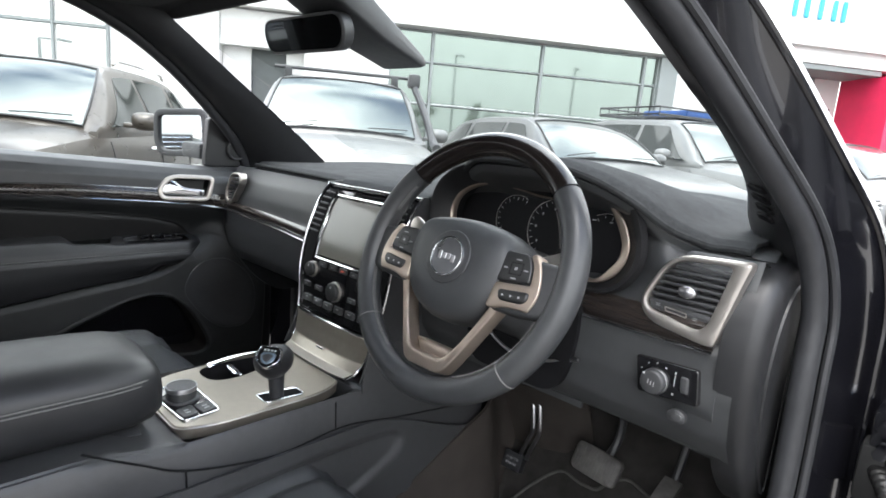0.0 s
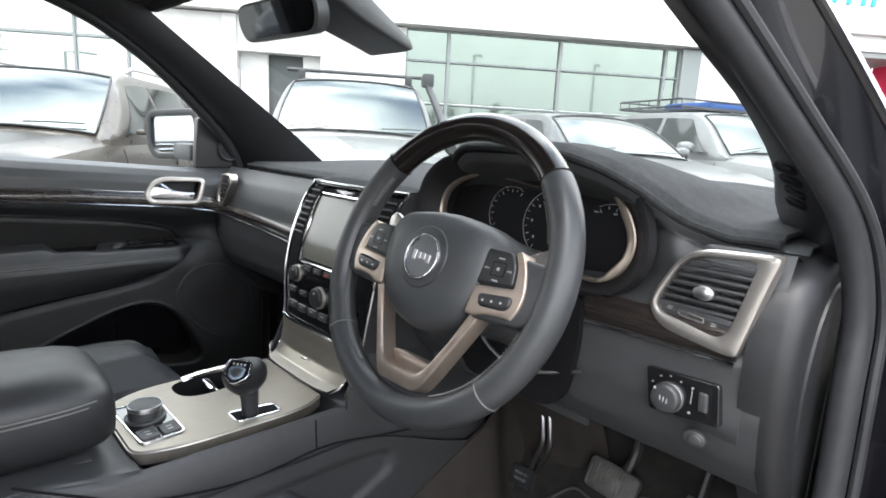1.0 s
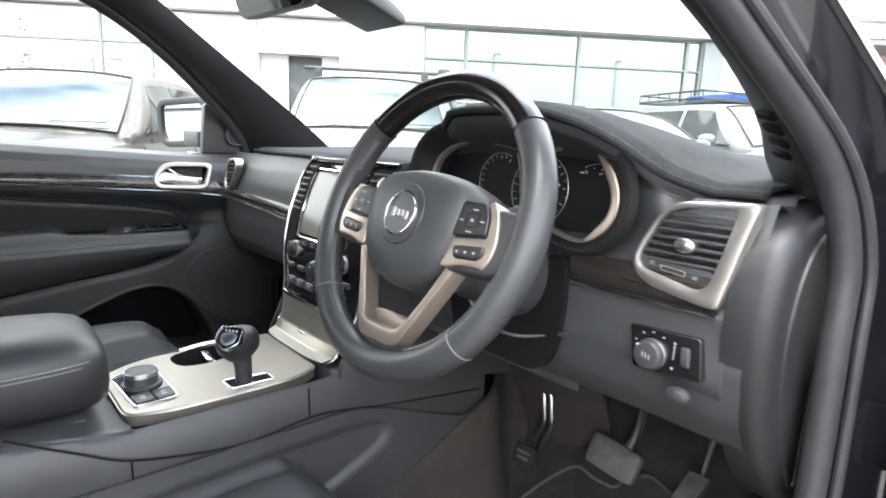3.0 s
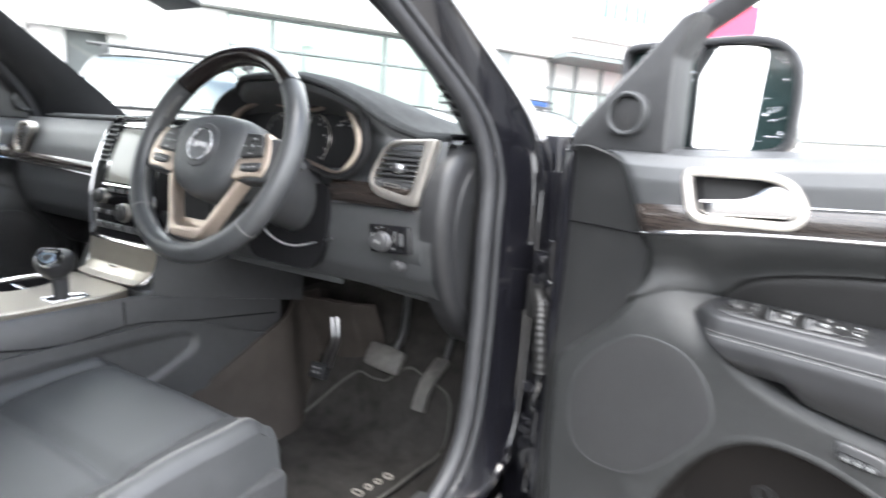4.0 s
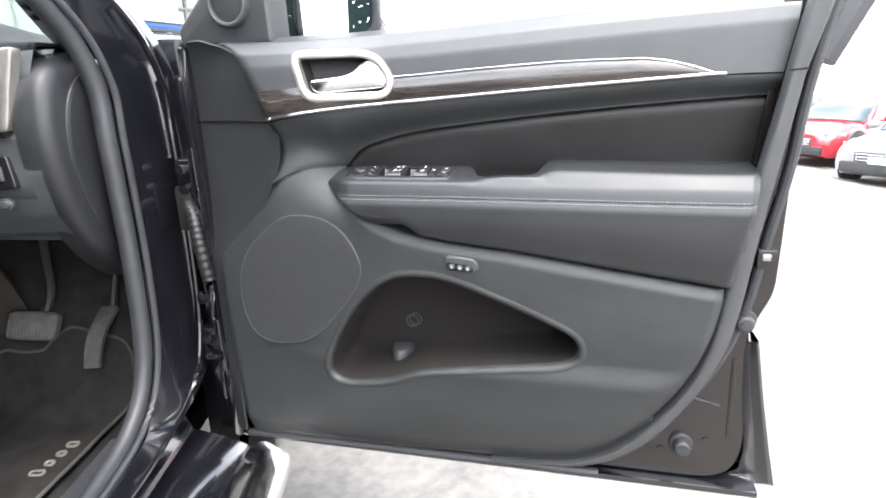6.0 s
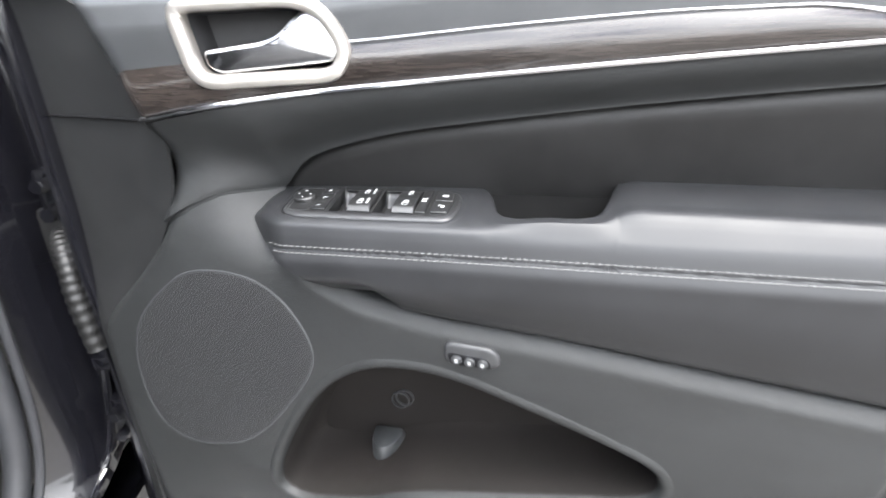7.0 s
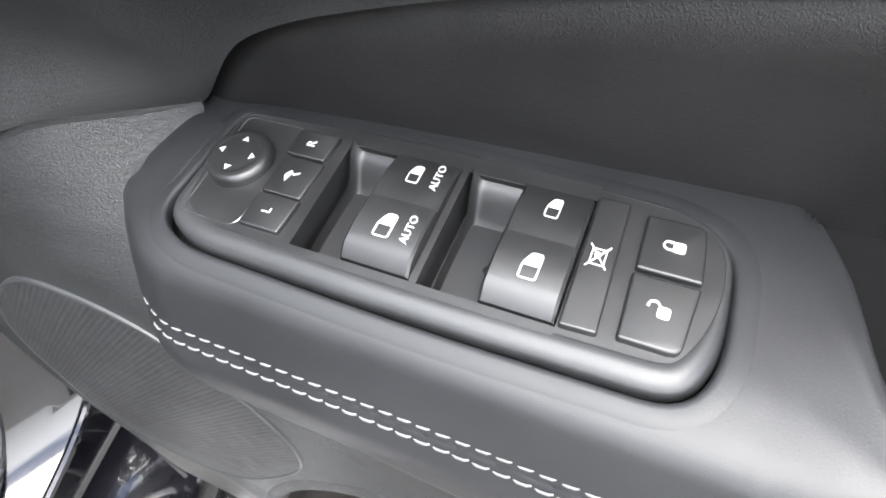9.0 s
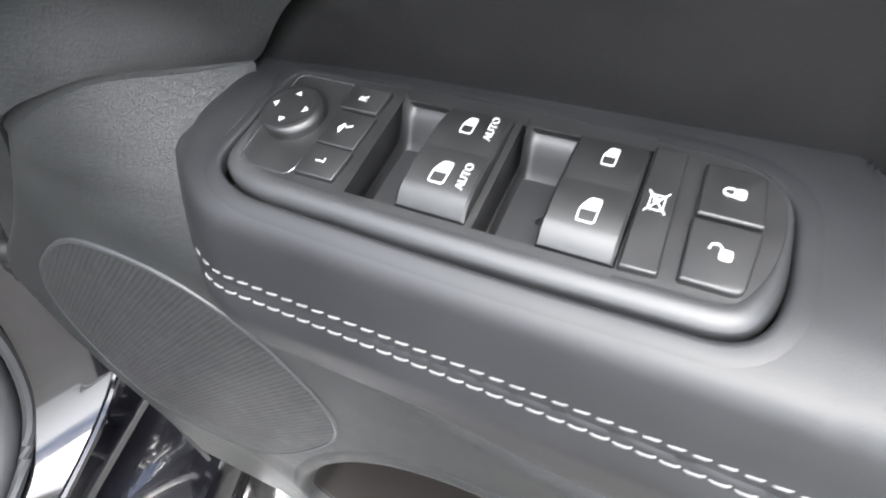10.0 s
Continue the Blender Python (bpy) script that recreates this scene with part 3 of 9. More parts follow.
# step bar
bar = thing("side_step", None, "polished steel side step with black tread pads", "side step")
bm = B()
add_tube(bm, [(1.00, -1.3, 0.345), (1.00, 0.26, 0.345), (0.995, 0.32, 0.343), (0.96, 0.35, 0.34)], 0.038, 20, flat=0.9)
part("tube", bm, M_ALU, bar, "polished steel tube")
bm = B()
add_grid(bm, lambda s, t: Vector((0.982 + 0.052 * (s - 0.5), -1.0 + 1.12 * t, 0.3795 + 0.004 * math.cos((s - 0.5) * 3))), 6, 30, 0.004)
pad_ = part("tread_pad", bm, M_RUBBER, bar, "black tread pad")
bm = B()
for k in range(40):
    y = -0.95 + 0.027 * k
    add_box(bm, (0.975 + 0.016 * (k % 2), y, 0.3850), (0.014, 0.004, 0.003), 0.001, seg=1)
tagged(part("tread_ribs", bm, M_RUBBER, pad_), kind="stuff")

# ---------------------------------------------------------------- the open driver's door
# door frame: x along the door from its hinge side, y away from the cabin side, z up
DOOR = pose(1.02, 0.262, 0, 0, 0, -15.0)
door = thing("car_door", DOOR, "open front car door with black trim, wood strip and leather armrest", "car door")


def L(u, w, z):
    return Vector((u, -w, z))


def signed(poly, x, y):
    inside, best, n = False, 9.0, len(poly)
    for i in range(n):
        a, b = poly[i], poly[(i + 1) % n]
        if (a.y > y) != (b.y > y) and x < (b.x - a.x) * (y - a.y) / (b.y - a.y) + a.x:
            inside = not inside
        d = b - a
        ll = d.length_squared
        q = 0 if ll < 1e-12 else min(1, max(0, ((x - a.x) * d.x + (y - a.y) * d.y) / ll))
        best = min(best, math.hypot(x - a.x - d.x * q, y - a.y - d.y * q))
    return -best if inside else best
hand_o = round_poly([(0.116, 1.136), (0.246, 1.137), (0.278, 1.090), (0.264, 1.062), (0.137, 1.060)], [0.024, 0.04, 0.024, 0.018, 0.024], 6)
def open_handle(bm):
    """Take away the faces behind the handle's opening."""
    out = [fc for fc in bm.faces if 0.10 < fc.calc_center_median().x < 0.29 and fc.calc_center_median().z > 1.05 and signed(hand_o, fc.calc_center_median().x, fc.calc_center_median().z) < -0.006]
    bmesh.ops.delete(bm, geom=out, context="FACES")
zBelt = lerp_table([(-0.08, 1.160), (0.08, 1.153), (0.17, 1.155), (0.32, 1.163), (0.48, 1.172), (0.62, 1.180), (0.84, 1.190)])
zWoodTop = lerp_table([(0.05, 1.083), (0.2, 1.091), (0.30, 1.0958), (0.43, 1.1035), (0.56, 1.108), (0.62, 1.108), (0.66, 1.104), (0.695, 1.0955), (0.722, 1.086)])
zWoodLow = lerp_table([(0.05, 1.032), (0.15, 1.0475), (0.25, 1.056), (0.344, 1.062), (0.52, 1.0735), (0.722, 1.085)])
zSeam = lerp_table([(0.05, 1.032), (0.15, 1.0475), (0.25, 1.056), (0.344, 1.062), (0.52, 1.0735), (0.722, 1.085), (0.84, 1.086)])
zPad = lerp_table([(0.168, 0.953), (0.172, 0.957), (0.189, 0.974), (0.209, 0.988), (0.241, 0.999), (0.301, 1.012), (0.388, 1.023), (0.524, 1.037), (0.69, 1.050), (0.83, 1.058)])
zArmLow = lerp_table([(0.154, 0.936), (0.159, 0.931), (0.169, 0.925), (0.181, 0.918), (0.192, 0.910), (0.205, 0.900), (0.218, 0.891), (0.246, 0.874), (0.287, 0.859), (0.357, 0.846), (0.454, 0.834), (0.60, 0.812), (0.765, 0.788)])
zShoulder = lerp_table([(-0.08, 0.83), (0.0, 0.88), (0.058, 0.926), (0.097, 0.951), (0.13, 0.960), (0.168, 0.958), (0.2, 0.955)])
uFront = lerp_table([(0.440, -0.049), (0.780, -0.059), (0.800, -0.055), (0.819, -0.042), (0.850, -0.009), (0.879, 0.020), (0.910, 0.046), (0.934, 0.060), (0.960, 0.071), (0.990, 0.076), (1.016, 0.077), (1.032, 0.073), (1.086, 0.051), (1.118, 0.034), (1.132, 0.021), (1.142, 0.005), (1.149, -0.012), (1.154, -0.029), (1.157, -0.043)])
uEnd = lerp_table([(0.44, 0.45), (0.462, 0.56), (0.492, 0.62), (0.549, 0.677), (0.63, 0.729), (0.70, 0.752), (0.77, 0.762), (0.86, 0.774), (0.945, 0.786), (1.05, 0.803), (1.087, 0.808), (1.15, 0.818), (1.19, 0.824)])
vBase = lerp_table([(0.05, -0.014), (0.10, -0.012), (0.15, -0.004), (0.20, 0.010), (0.26, 0.021), (0.40, 0.028), (0.84, 0.030)])
def lean(u, z):
    """How far the upper part of the trim lies back from the flat of the door."""
    return vBase(u) + 0.14 * (z - 1.05)
def leaned(bm):
    for v in bm.verts:
        v.co.y += lean(v.co.x, v.co.z)
    return bm
def spread(s, t, top, low):
    """A place on the panel between its front and rear edges and two height lines."""
    u = -0.05 + 0.84 * s
    for _ in range(12):
        zt, zb = top(u), low(u)
        z = zt + (zb - zt) * t
        a, b = uFront(min(z, 1.157)), uEnd(z)
        u = a + (b - a) * s
    return u, z, zt, zb
def bunch(s):
    """Closer rows towards the rounded front edge."""
    return 0.35 * s * s * s + 0.65 * s if s < 1 else 1.0

# upper trim above the wood strip
bm = B()
PROF = [(-0.075, -0.010), (-0.060, 0.002), (-0.035, 0.003), (-0.012, -0.006), (0.0, -0.022), (0.004, -0.04)]
def f(s, t):
    x = t * len(PROF)
    if x < len(PROF) - 1:
        i = int(x)
        a, b = PROF[i], PROF[i + 1]
        w, dz = a[0] + (b[0] - a[0]) * (x - i), a[1] + (b[1] - a[1]) * (x - i)
        u, z, _, _ = spread(s ** 1.25, 0, lambda u: zBelt(u) + dz, lambda u: zBelt(u) + dz)
    else:
        q = x - (len(PROF) - 1)
        u, z, _, _ = spread(s ** 1.25, q, lambda u: zBelt(u) + PROF[-1][1], lambda u: zSeam(max(u, 0.06)) - 0.001)
        w = 0.004 - 0.006 * q
    e = step(0.026, 0.0, u - uFront(min(z, 1.157)))
    w -= 0.010 * (1 - math.sqrt(max(0.0, 1 - e * e)))
    return L(u, w - lean(u, z), z)
add_grid(bm, f, 160, 64, 0.004)
open_handle(bm)
part("upper_trim", bm, M_SOFT, door, "soft black upper door trim")

# wood strip with chrome edges
bm = B()
def wood_w(u, z):
    e = step(0.026, 0.0, u - uFront(z))
    return 0.004 - 0.010 * (1 - math.sqrt(max(0.0, 1 - e * e))) - lean(u, z)
def f(s, t):
    z = zWoodLow(0.06) + t * 0.048
    for _ in range(8):
        u0 = uFront(z) + 0.0008
        u = u0 + s * s * (0.720 - u0) if s < 0.12 else u0 + (0.0144 + (s - 0.12) * 0.9856 / 0.88) * (0.720 - u0)
        a, b = zWoodLow(u), zWoodTop(u)
        z = a + (b - a) * t
    return L(u, wood_w(u, z) + 0.0045 * math.sin(math.pi * t) * min(1, (b - a) / 0.03), z)
add_grid(bm, f, 160, 16, 0.003)
open_handle(bm)
strip = part("wood_strip", bm, M_WOOD, door, "dark glossy wood veneer strip")
bm = B()
us_ = [uFront(1.031) + 0.0008 + 0.662 * (k / 80) ** 1.6 for k in range(81)]
add_tube(bm, [L(u, wood_w(u, zWoodLow(u)) + 0.0025, zWoodLow(u) - 0.0005) for u in us_], 0.0028, 8, flat=0.8)
part("chrome_edge", bm, M_TRIMCHROME, strip, "bright chrome edging")
bm = B()
add_tube(bm, [L(u, 0.006 - lean(u, zWoodTop(u)), zWoodTop(u) + 0.0005) for u in np.linspace(0.25, 0.722, 60)], 0.0009, 6)
part("upper_edge", bm, M_TRIMCHROME, strip)

# concave middle panel between strip and insert
def low_line(u):
    return zPad(u) if u > 0.172 else zShoulder(u)
shoulder_w = lerp_table([(0.0, 0.006), (0.06, 0.003), (0.10, -0.008), (0.135, -0.026), (0.172, -0.054)])
bm = B()
def f(s, t):
    u, z, zt, zb = spread(bunch(s), t, lambda u: zSeam(max(u, 0.06)) - 0.003, low_line)
    k = step(0.225, 0.10, u)
    top = -lean(u, zt) - 0.001
    rear = top + (-0.053 - top) * step(0.0, 1.0, t) ** 1.2
    fore = top * (1 - t) - 0.001 - 0.017 * math.sin(math.pi * t) ** 1.3 + (shoulder_w(u) + 0.002) * t * t
    k += (step(0.20, 0.172, u) - k) * t * t
    w = rear * (1 - k) + fore * k
    e = step(0.020, 0.0, u - uFront(z))
    w -= 0.012 * (1 - math.sqrt(max(0.0, 1 - e * e)))
    return L(u, w, z)
add_grid(bm, f, 170, 44, 0.004)
part("middle_panel", bm, M_GRAIN, door, "grained black concave door panel")

# padded leather insert
bm = B()
def f(s, t):
    u = 0.150 + s * 0.65
    for _ in range(6):
        zt = zPad(u) - 0.0015
        zb = 0.940 - 0.03 * step(0.37, 0.39, u) * step(0.52, 0.50, u)
        z = zt + (zb - zt) * t
        u = 0.150 + s * (uEnd(z) + 0.002 - 0.150)
    d = min(t, 1.0) * (zt - zb)
    w = -0.065 + 0.008 * min(1, d / 0.012) ** 0.5 - 0.016 * min(1, d / 0.09)
    return L(u, w, z)
add_grid(bm, f, 110, 16, 0.004)
part("insert_pad", bm, M_PAD, door, "smooth black leather insert")

# armrest
MODULE = ([(0.1925, 0.0508), (0.2000, 0.0524), (0.273, 0.0552), (0.350, 0.0522), (0.3632, 0.0425), (0.3645, 0.0090), (0.3575, -0.0045), (0.285, -0.0062), (0.205, -0.0050), (0.1895, 0.0035)], [0.006, 0.01, 0.03, 0.012, 0.012, 0.012, 0.010, 0.03, 0.010, 0.008])
HOLE = round_poly([(x, y * 0.984) for x, y in MODULE[0]], MODULE[1], 5)
cup_back = lerp_table([(0.30, -0.074), (0.372, -0.074), (0.380, -0.066), (0.390, -0.045), (0.399, -0.016), (0.408, -0.008), (0.423, -0.004), (0.461, -0.004), (0.480, -0.007), (0.488, -0.014), (0.494, -0.032), (0.499, -0.056), (0.503, -0.072), (0.51, -0.075), (0.80, -0.075)])
def arm_front(u):
    return -0.018 + 0.0465 * step(0.134, 0.206, u) ** 0.72
def arm_drop(u):
    return -0.003 * step(0.3, 0.78, u)
def arm_section(u):
    zl = zArmLow(u)
    top = 0.9543 + 0.0042 * step(0.39, 0.45, u)
    raise_ = 0.006 * step(0.485, 0.52, u) * (1 - 0.6 * step(0.5, 0.75, u))
    zb = top + raise_
    front = arm_front(u)
    c = cup_back(u)
    pit = step(-0.074, -0.06, c)
    def ztop(w):
        return zb - 0.0102 * max(0.0, (w + 0.06) / 0.068) ** 1.6
    span = front - 0.0195 - c
    pts = [(c - 0.006 * pit, ztop(c) - 0.03 * pit - 0.004), (c - 0.002 * pit, ztop(c) - 0.006), (c + 0.002, ztop(c) - 0.0015 * pit)]
    pts += [(c + span * q, ztop(c + span * q)) for q in (0.3, 0.5, 0.7, 0.88)]
    dz = arm_drop(u)
    pts += [(front + w, z + dz) for w, z in ((-0.0150, 0.9410), (-0.0100, 0.9330), (-0.0063, 0.9218), (-0.0052, 0.9187), (-0.0062, 0.9182), (-0.0052, 0.9174), (-0.0043, 0.9152), (-0.0012, 0.9070), (-0.0012, 0.8970))]
    za = 0.897 + dz
    if zl > 0.885:
        pts = [(w, max(z, zl + 0.002 + (0.9565 - z) * 0.05)) for w, z in pts]
        za = pts[-1][1]
    h = za - zl
    pts += [(front - 0.001 - 0.022 * q * q, za - h * q) for q in (0.25, 0.5, 0.75, 0.95)]
    pts.append((front - 0.044, zl - 0.001))
    return pts
def resample(pts, n):
    ds = [0]
    for a, b in zip(pts, pts[1:]):
        ds.append(ds[-1] + math.hypot(b[0] - a[0], b[1] - a[1]))
    res = []
    for k in range(n):
        d = ds[-1] * k / (n - 1)
        i = max(j for j in range(len(ds) - 1) if ds[j] <= d + 1e-12)
        q = (d - ds[i]) / max(1e-9, ds[i + 1] - ds[i])
        res.append((pts[i][0] + (pts[i + 1][0] - pts[i][0]) * q, pts[i][1] + (pts[i + 1][1] - pts[i][1]) * q))
    return res
bm = B()
us = [0.1520 + 0.2155 * (k / 170) ** 1.15 for k in range(170)] + [0.3675 + 0.14 * k / 90 for k in range(90)] + [0.5075 + 0.281 * k / 60 for k in range(61)]
# the nose: its outline in plan, the height at which it meets the panel, and where its front face begins
nose_u = lerp_table([(-0.030, 0.192), (-0.018, 0.174), (-0.010, 0.1645), (-0.004, 0.1585), (0.002, 0.1550), (0.008, 0.1540), (0.014, 0.1560), (0.022, 0.1600), (0.036, 0.1650), (0.059, 0.1705), (0.080, 0.1720)])
nose_z = lerp_table([(-0.03, 0.924), (0.004, 0.930), (0.018, 0.938), (0.036, 0.946), (0.059, 0.9525), (0.080, 0.953)])
face_u = lerp_table([(0.850, 0.29), (0.860, 0.270), (0.874, 0.246), (0.884, 0.229), (0.891, 0.218), (0.900, 0.205), (0.910, 0.192), (0.918, 0.181), (0.925, 0.169), (0.931, 0.159), (0.936, 0.153), (0.940, 0.152)])
secs = []
for u in us:
    s_ = resample([(p.x, p.y) for p in catmull([Vector((a, b)) for a, b in arm_section(max(u, 0.25))], 4)], 170)
    row = []
    for w, z in s_:
        if u < 0.31:
            w0, pull = w, step(-0.035, 0.012, w)
            for _ in range(4):
                a = max(face_u(z), nose_u(-w))
                uu = a + (u - 0.152) * (0.31 - a) / 0.158
                w = w0 - (0.0285 - arm_front(uu)) * pull
            f_ = math.sqrt(max(0.0, 1 - max(0.0, 1 - (uu - a) / 0.017) ** 2))
            zc = nose_z(-w)
            if z > zc:
                z = zc + (z - zc) * f_
        else:
            uu = u
        row.append(L(min(uu, uEnd(z) + 0.002), w - 0.010 * step(0.012, 0.0, uEnd(z) + 0.002 - uu) ** 2, z))
    secs.append(row)
secs.insert(0, [p + Vector((0.005, 0.020, -0.012)) for p in secs[0]])
loft(bm, secs, False, False)
arm_skin = BVHTree.FromBMesh(bm)
for v in bm.verts:
    if v.co.z > 0.925 and 0.17 < v.co.x < 0.39:
        v.co.z -= 0.014 * step(0.0040, 0.0005, signed(HOLE, v.co.x, v.co.y))
bm.normal_update()
bmesh.ops.recalc_face_normals(bm, faces=bm.faces[:])
arm = part("armrest", bm, M_LEATHER, door, "stitched black leather armrest", smooth=50)
bm = B()
def collar(d, dz):
    return [Vector((p.x, p.y, arm_skin.ray_cast(Vector((p.x, p.y, 1.0)), Vector((0, 0, -1)))[0].z + dz)) for p in inset(HOLE, d)]
loft(bm, [collar(-0.0074, -0.0004), collar(-0.0060, 0.0001), collar(-0.0034, 0.0001), collar(-0.0020, 0.0001), collar(-0.0008, 0.0), collar(-0.0002, -0.0004), collar(0.0001, -0.0012), collar(0.0002, -0.005)], True, False)
bmesh.ops.recalc_face_normals(bm, faces=bm.faces[:])
part("module_collar", bm, M_LEATHER, arm, smooth=70)
for row, (dw, z0) in enumerate(((-0.0063, 0.9210), (-0.0043, 0.9152))):
    bm = B()
    u = 0.186 + 0.006 * row
    while u < 0.772:
        ends = [L(q, arm_front(q) + dw + 0.0003, z0 + arm_drop(q) + d) for q, d in ((u, -0.0002), (u + 0.0044, 0.0003))]
        add_tube(bm, [ends[0] - (ends[1] - ends[0]) * 0.08 + Vector((0, 0.0006, 0)), ends[0] * 0.8 + ends[1] * 0.2, ends[0] * 0.2 + ends[1] * 0.8, ends[1] + (ends[1] - ends[0]) * 0.08 + Vector((0, 0.0006, 0))], 0.00043, 6)
        u += 0.0060
    tagged(part("stitching", bm, M_THREAD, arm, "pale grey stitching"), kind="stuff")

# near-black so that the hollow's shade is carried by the colour
M_CUP_SHADED = material("dark cup plastic", (0.005, 0.005, 0.005), 0.85, 0, 0.2, 80, 0.2, 900, spec=0.12)
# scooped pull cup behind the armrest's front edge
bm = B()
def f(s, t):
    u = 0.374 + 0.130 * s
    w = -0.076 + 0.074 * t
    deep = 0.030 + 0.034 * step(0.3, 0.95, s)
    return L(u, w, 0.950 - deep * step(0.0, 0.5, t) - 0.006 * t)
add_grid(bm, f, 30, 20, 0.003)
part("pull_cup", bm, M_CUP_SHADED, arm, "hollow pull cup, its shade put into a near-black colour")

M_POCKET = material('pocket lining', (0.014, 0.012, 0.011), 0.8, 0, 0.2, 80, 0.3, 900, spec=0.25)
# lower panel with map pocket
POCKET = round_poly([(0.262, 0.788), (0.345, 0.788), (0.480, 0.736), (0.556, 0.700), (0.562, 0.668), (0.536, 0.652), (0.300, 0.624), (0.245, 0.598), (0.150, 0.586), (0.136, 0.625), (0.195, 0.735)],
                    [0.05, 0.05, 0.06, 0.03, 0.03, 0.03, 0.06, 0.05, 0.05, 0.05, 0.10], 6)
bm = B()
zLowBot = lerp_table([(-0.08, 0.443), (0.108, 0.447), (0.336, 0.452), (0.50, 0.455), (0.56, 0.464), (0.60, 0.481), (0.64, 0.512), (0.677, 0.551), (0.70, 0.582), (0.729, 0.632), (0.752, 0.70), (0.762, 0.765), (0.766, 0.79)])
def low_top(u):
    k = step(0.168, 0.205, u)
    return (zArmLow(u) + 0.004) * k + (zShoulder(u) - 0.001) * (1 - k)
def low_w(u, z, zt, zb):
    w = 0.012 - 0.014 * step(0.30, 0.0, z - 0.45) - 0.016 * step(0.06, 0.0, z - zb) ** 2
    da = zArmLow(max(u, 0.155)) - z
    a1 = (0.012 - shoulder_w(u)) * max(0.0, 1 - max(0.0, zShoulder(u) - z) / 0.088) ** 2.1 * step(0.23, 0.18, u)
    a2 = (0.010 * step(0.022, 0.0, da) ** 1.5 + 0.024 * step(0.003, -0.006, da)) * step(0.166, 0.19, u)
    w -= max(a1, a2)
    w += 0.010 * step(0.66, 0.62, z) * step(0.05, 0.2, u) * step(0.0, 0.1, z - zb)
    e = step(0.024, 0.0, u - uFront(max(z, 0.79)))
    w -= 0.016 * (1 - math.sqrt(max(0.0, 1 - e * e)))
    w -= 0.010 * step(0.02, 0.0, uEnd(z) - u) if z > 0.56 else 0
    return w
def lower(s, t):
    u = -0.06 + 0.82 * s
    for _ in range(10):
        zt = low_top(u)
        zb = min(zLowBot(u), zt - 0.003)
        z = zt + (zb - zt) * t
        a = uFront(max(z, 0.79))
        u = a + (0.766 - a) * s
    return L(u, low_w(u, z, zt, zb), z)
add_grid(bm, lower, 240, 130)
gone = []
for fc in bm.faces:
    c = fc.calc_center_median()
    if 0.10 < c.x < 0.60 and 0.56 < c.z < 0.82 and signed(POCKET, c.x, c.z) < 0.005:
        gone.append(fc)
bmesh.ops.delete(bm, geom=gone, context="FACES")
def pocket_ring(d, dw):
    out = []
    for p in inset(POCKET, -d):
        zt, zb = low_top(p.x), zLowBot(p.x)
        out.append(L(p.x, low_w(p.x, p.y, zt, zb) + dw, p.y))
    return out
loft(bm, [pocket_ring(d, dw) for d, dw in ((0.015, -0.0012), (0.011, 0.0004), (0.007, 0.0018), (0.003, 0.0012), (0.0, -0.0025), (-0.002, -0.010))], True, False)
bmesh.ops.recalc_face_normals(bm, faces=bm.faces[:])
part("lower_panel", bm, M_GRAIN, door, "grained black lower door panel with map pocket", smooth=60)
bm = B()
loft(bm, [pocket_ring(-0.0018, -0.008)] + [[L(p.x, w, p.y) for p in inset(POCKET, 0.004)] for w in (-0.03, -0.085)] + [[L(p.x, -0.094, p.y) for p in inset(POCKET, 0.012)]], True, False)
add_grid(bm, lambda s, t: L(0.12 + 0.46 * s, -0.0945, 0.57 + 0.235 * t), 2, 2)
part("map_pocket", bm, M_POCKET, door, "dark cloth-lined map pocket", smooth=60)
bm = B()
ridge = []
for k in range(40):
    u = 0.010 + (0.168 - 0.010) * k / 39
    z = zShoulder(u)
    ridge.append(L(u, low_w(u, z - 0.001, z - 0.001, 0.45) - 0.0070, z - 0.0035))
add_tube(bm, ridge, 0.0085, 16, taper=lambda q: 0.3 + 0.7 * step(0.0, 0.25, q))
part("shoulder_ridge", bm, M_GRAIN, door, "rounded shoulder of the door panel", smooth=70)
# rear border of the trim
bm = B()
IN = catmull([Vector((u, z, 0)) for u, z in ((0.42, 0.452), (0.50, 0.455), (0.56, 0.464), (0.62, 0.494), (0.677, 0.551), (0.729, 0.632), (0.752, 0.70), (0.762, 0.77), (0.774, 0.86), (0.786, 0.945), (0.803, 1.05), (0.808, 1.087), (0.818, 1.15), (0.824, 1.182))], 6)
OUT = catmull([Vector((u, z, 0)) for u, z in ((0.42, 0.4525), (0.50, 0.4535), (0.566, 0.455), (0.632, 0.480), (0.692, 0.533), (0.748, 0.622), (0.775, 0.69), (0.788, 0.76), (0.799, 0.86), (0.811, 0.95), (0.825, 1.057), (0.830, 1.09), (0.845, 1.15), (0.852, 1.184))], 6)
rows_ = []
for a, b in zip(IN, OUT):
    d = b - a
    rows_.append([L(a.x - 0.002, -0.022, a.y), L(a.x, -0.008, a.y), L(a.x + d.x * 0.12, -0.0055, a.y + d.y * 0.12), L(a.x + d.x * 0.5, -0.0065, a.y + d.y * 0.5), L(a.x + d.x * 0.85, -0.010, a.y + d.y * 0.85), L(b.x, -0.016, b.y), L(b.x + 0.001, -0.05, b.y)])
loft(bm, rows_, False, False)
bmesh.ops.recalc_face_normals(bm, faces=bm.faces[:])
part("rear_border", bm, M_HARD, door, "grained black border along the rear of the trim", smooth=50)
bm = B()
add_tube(bm, [L(0.806, -0.0045, 1.0865), L(0.8295, -0.009, 1.0885)], 0.0012, 6)
part("border_seam", bm, M_MATT, door)
bm = B()
post = []
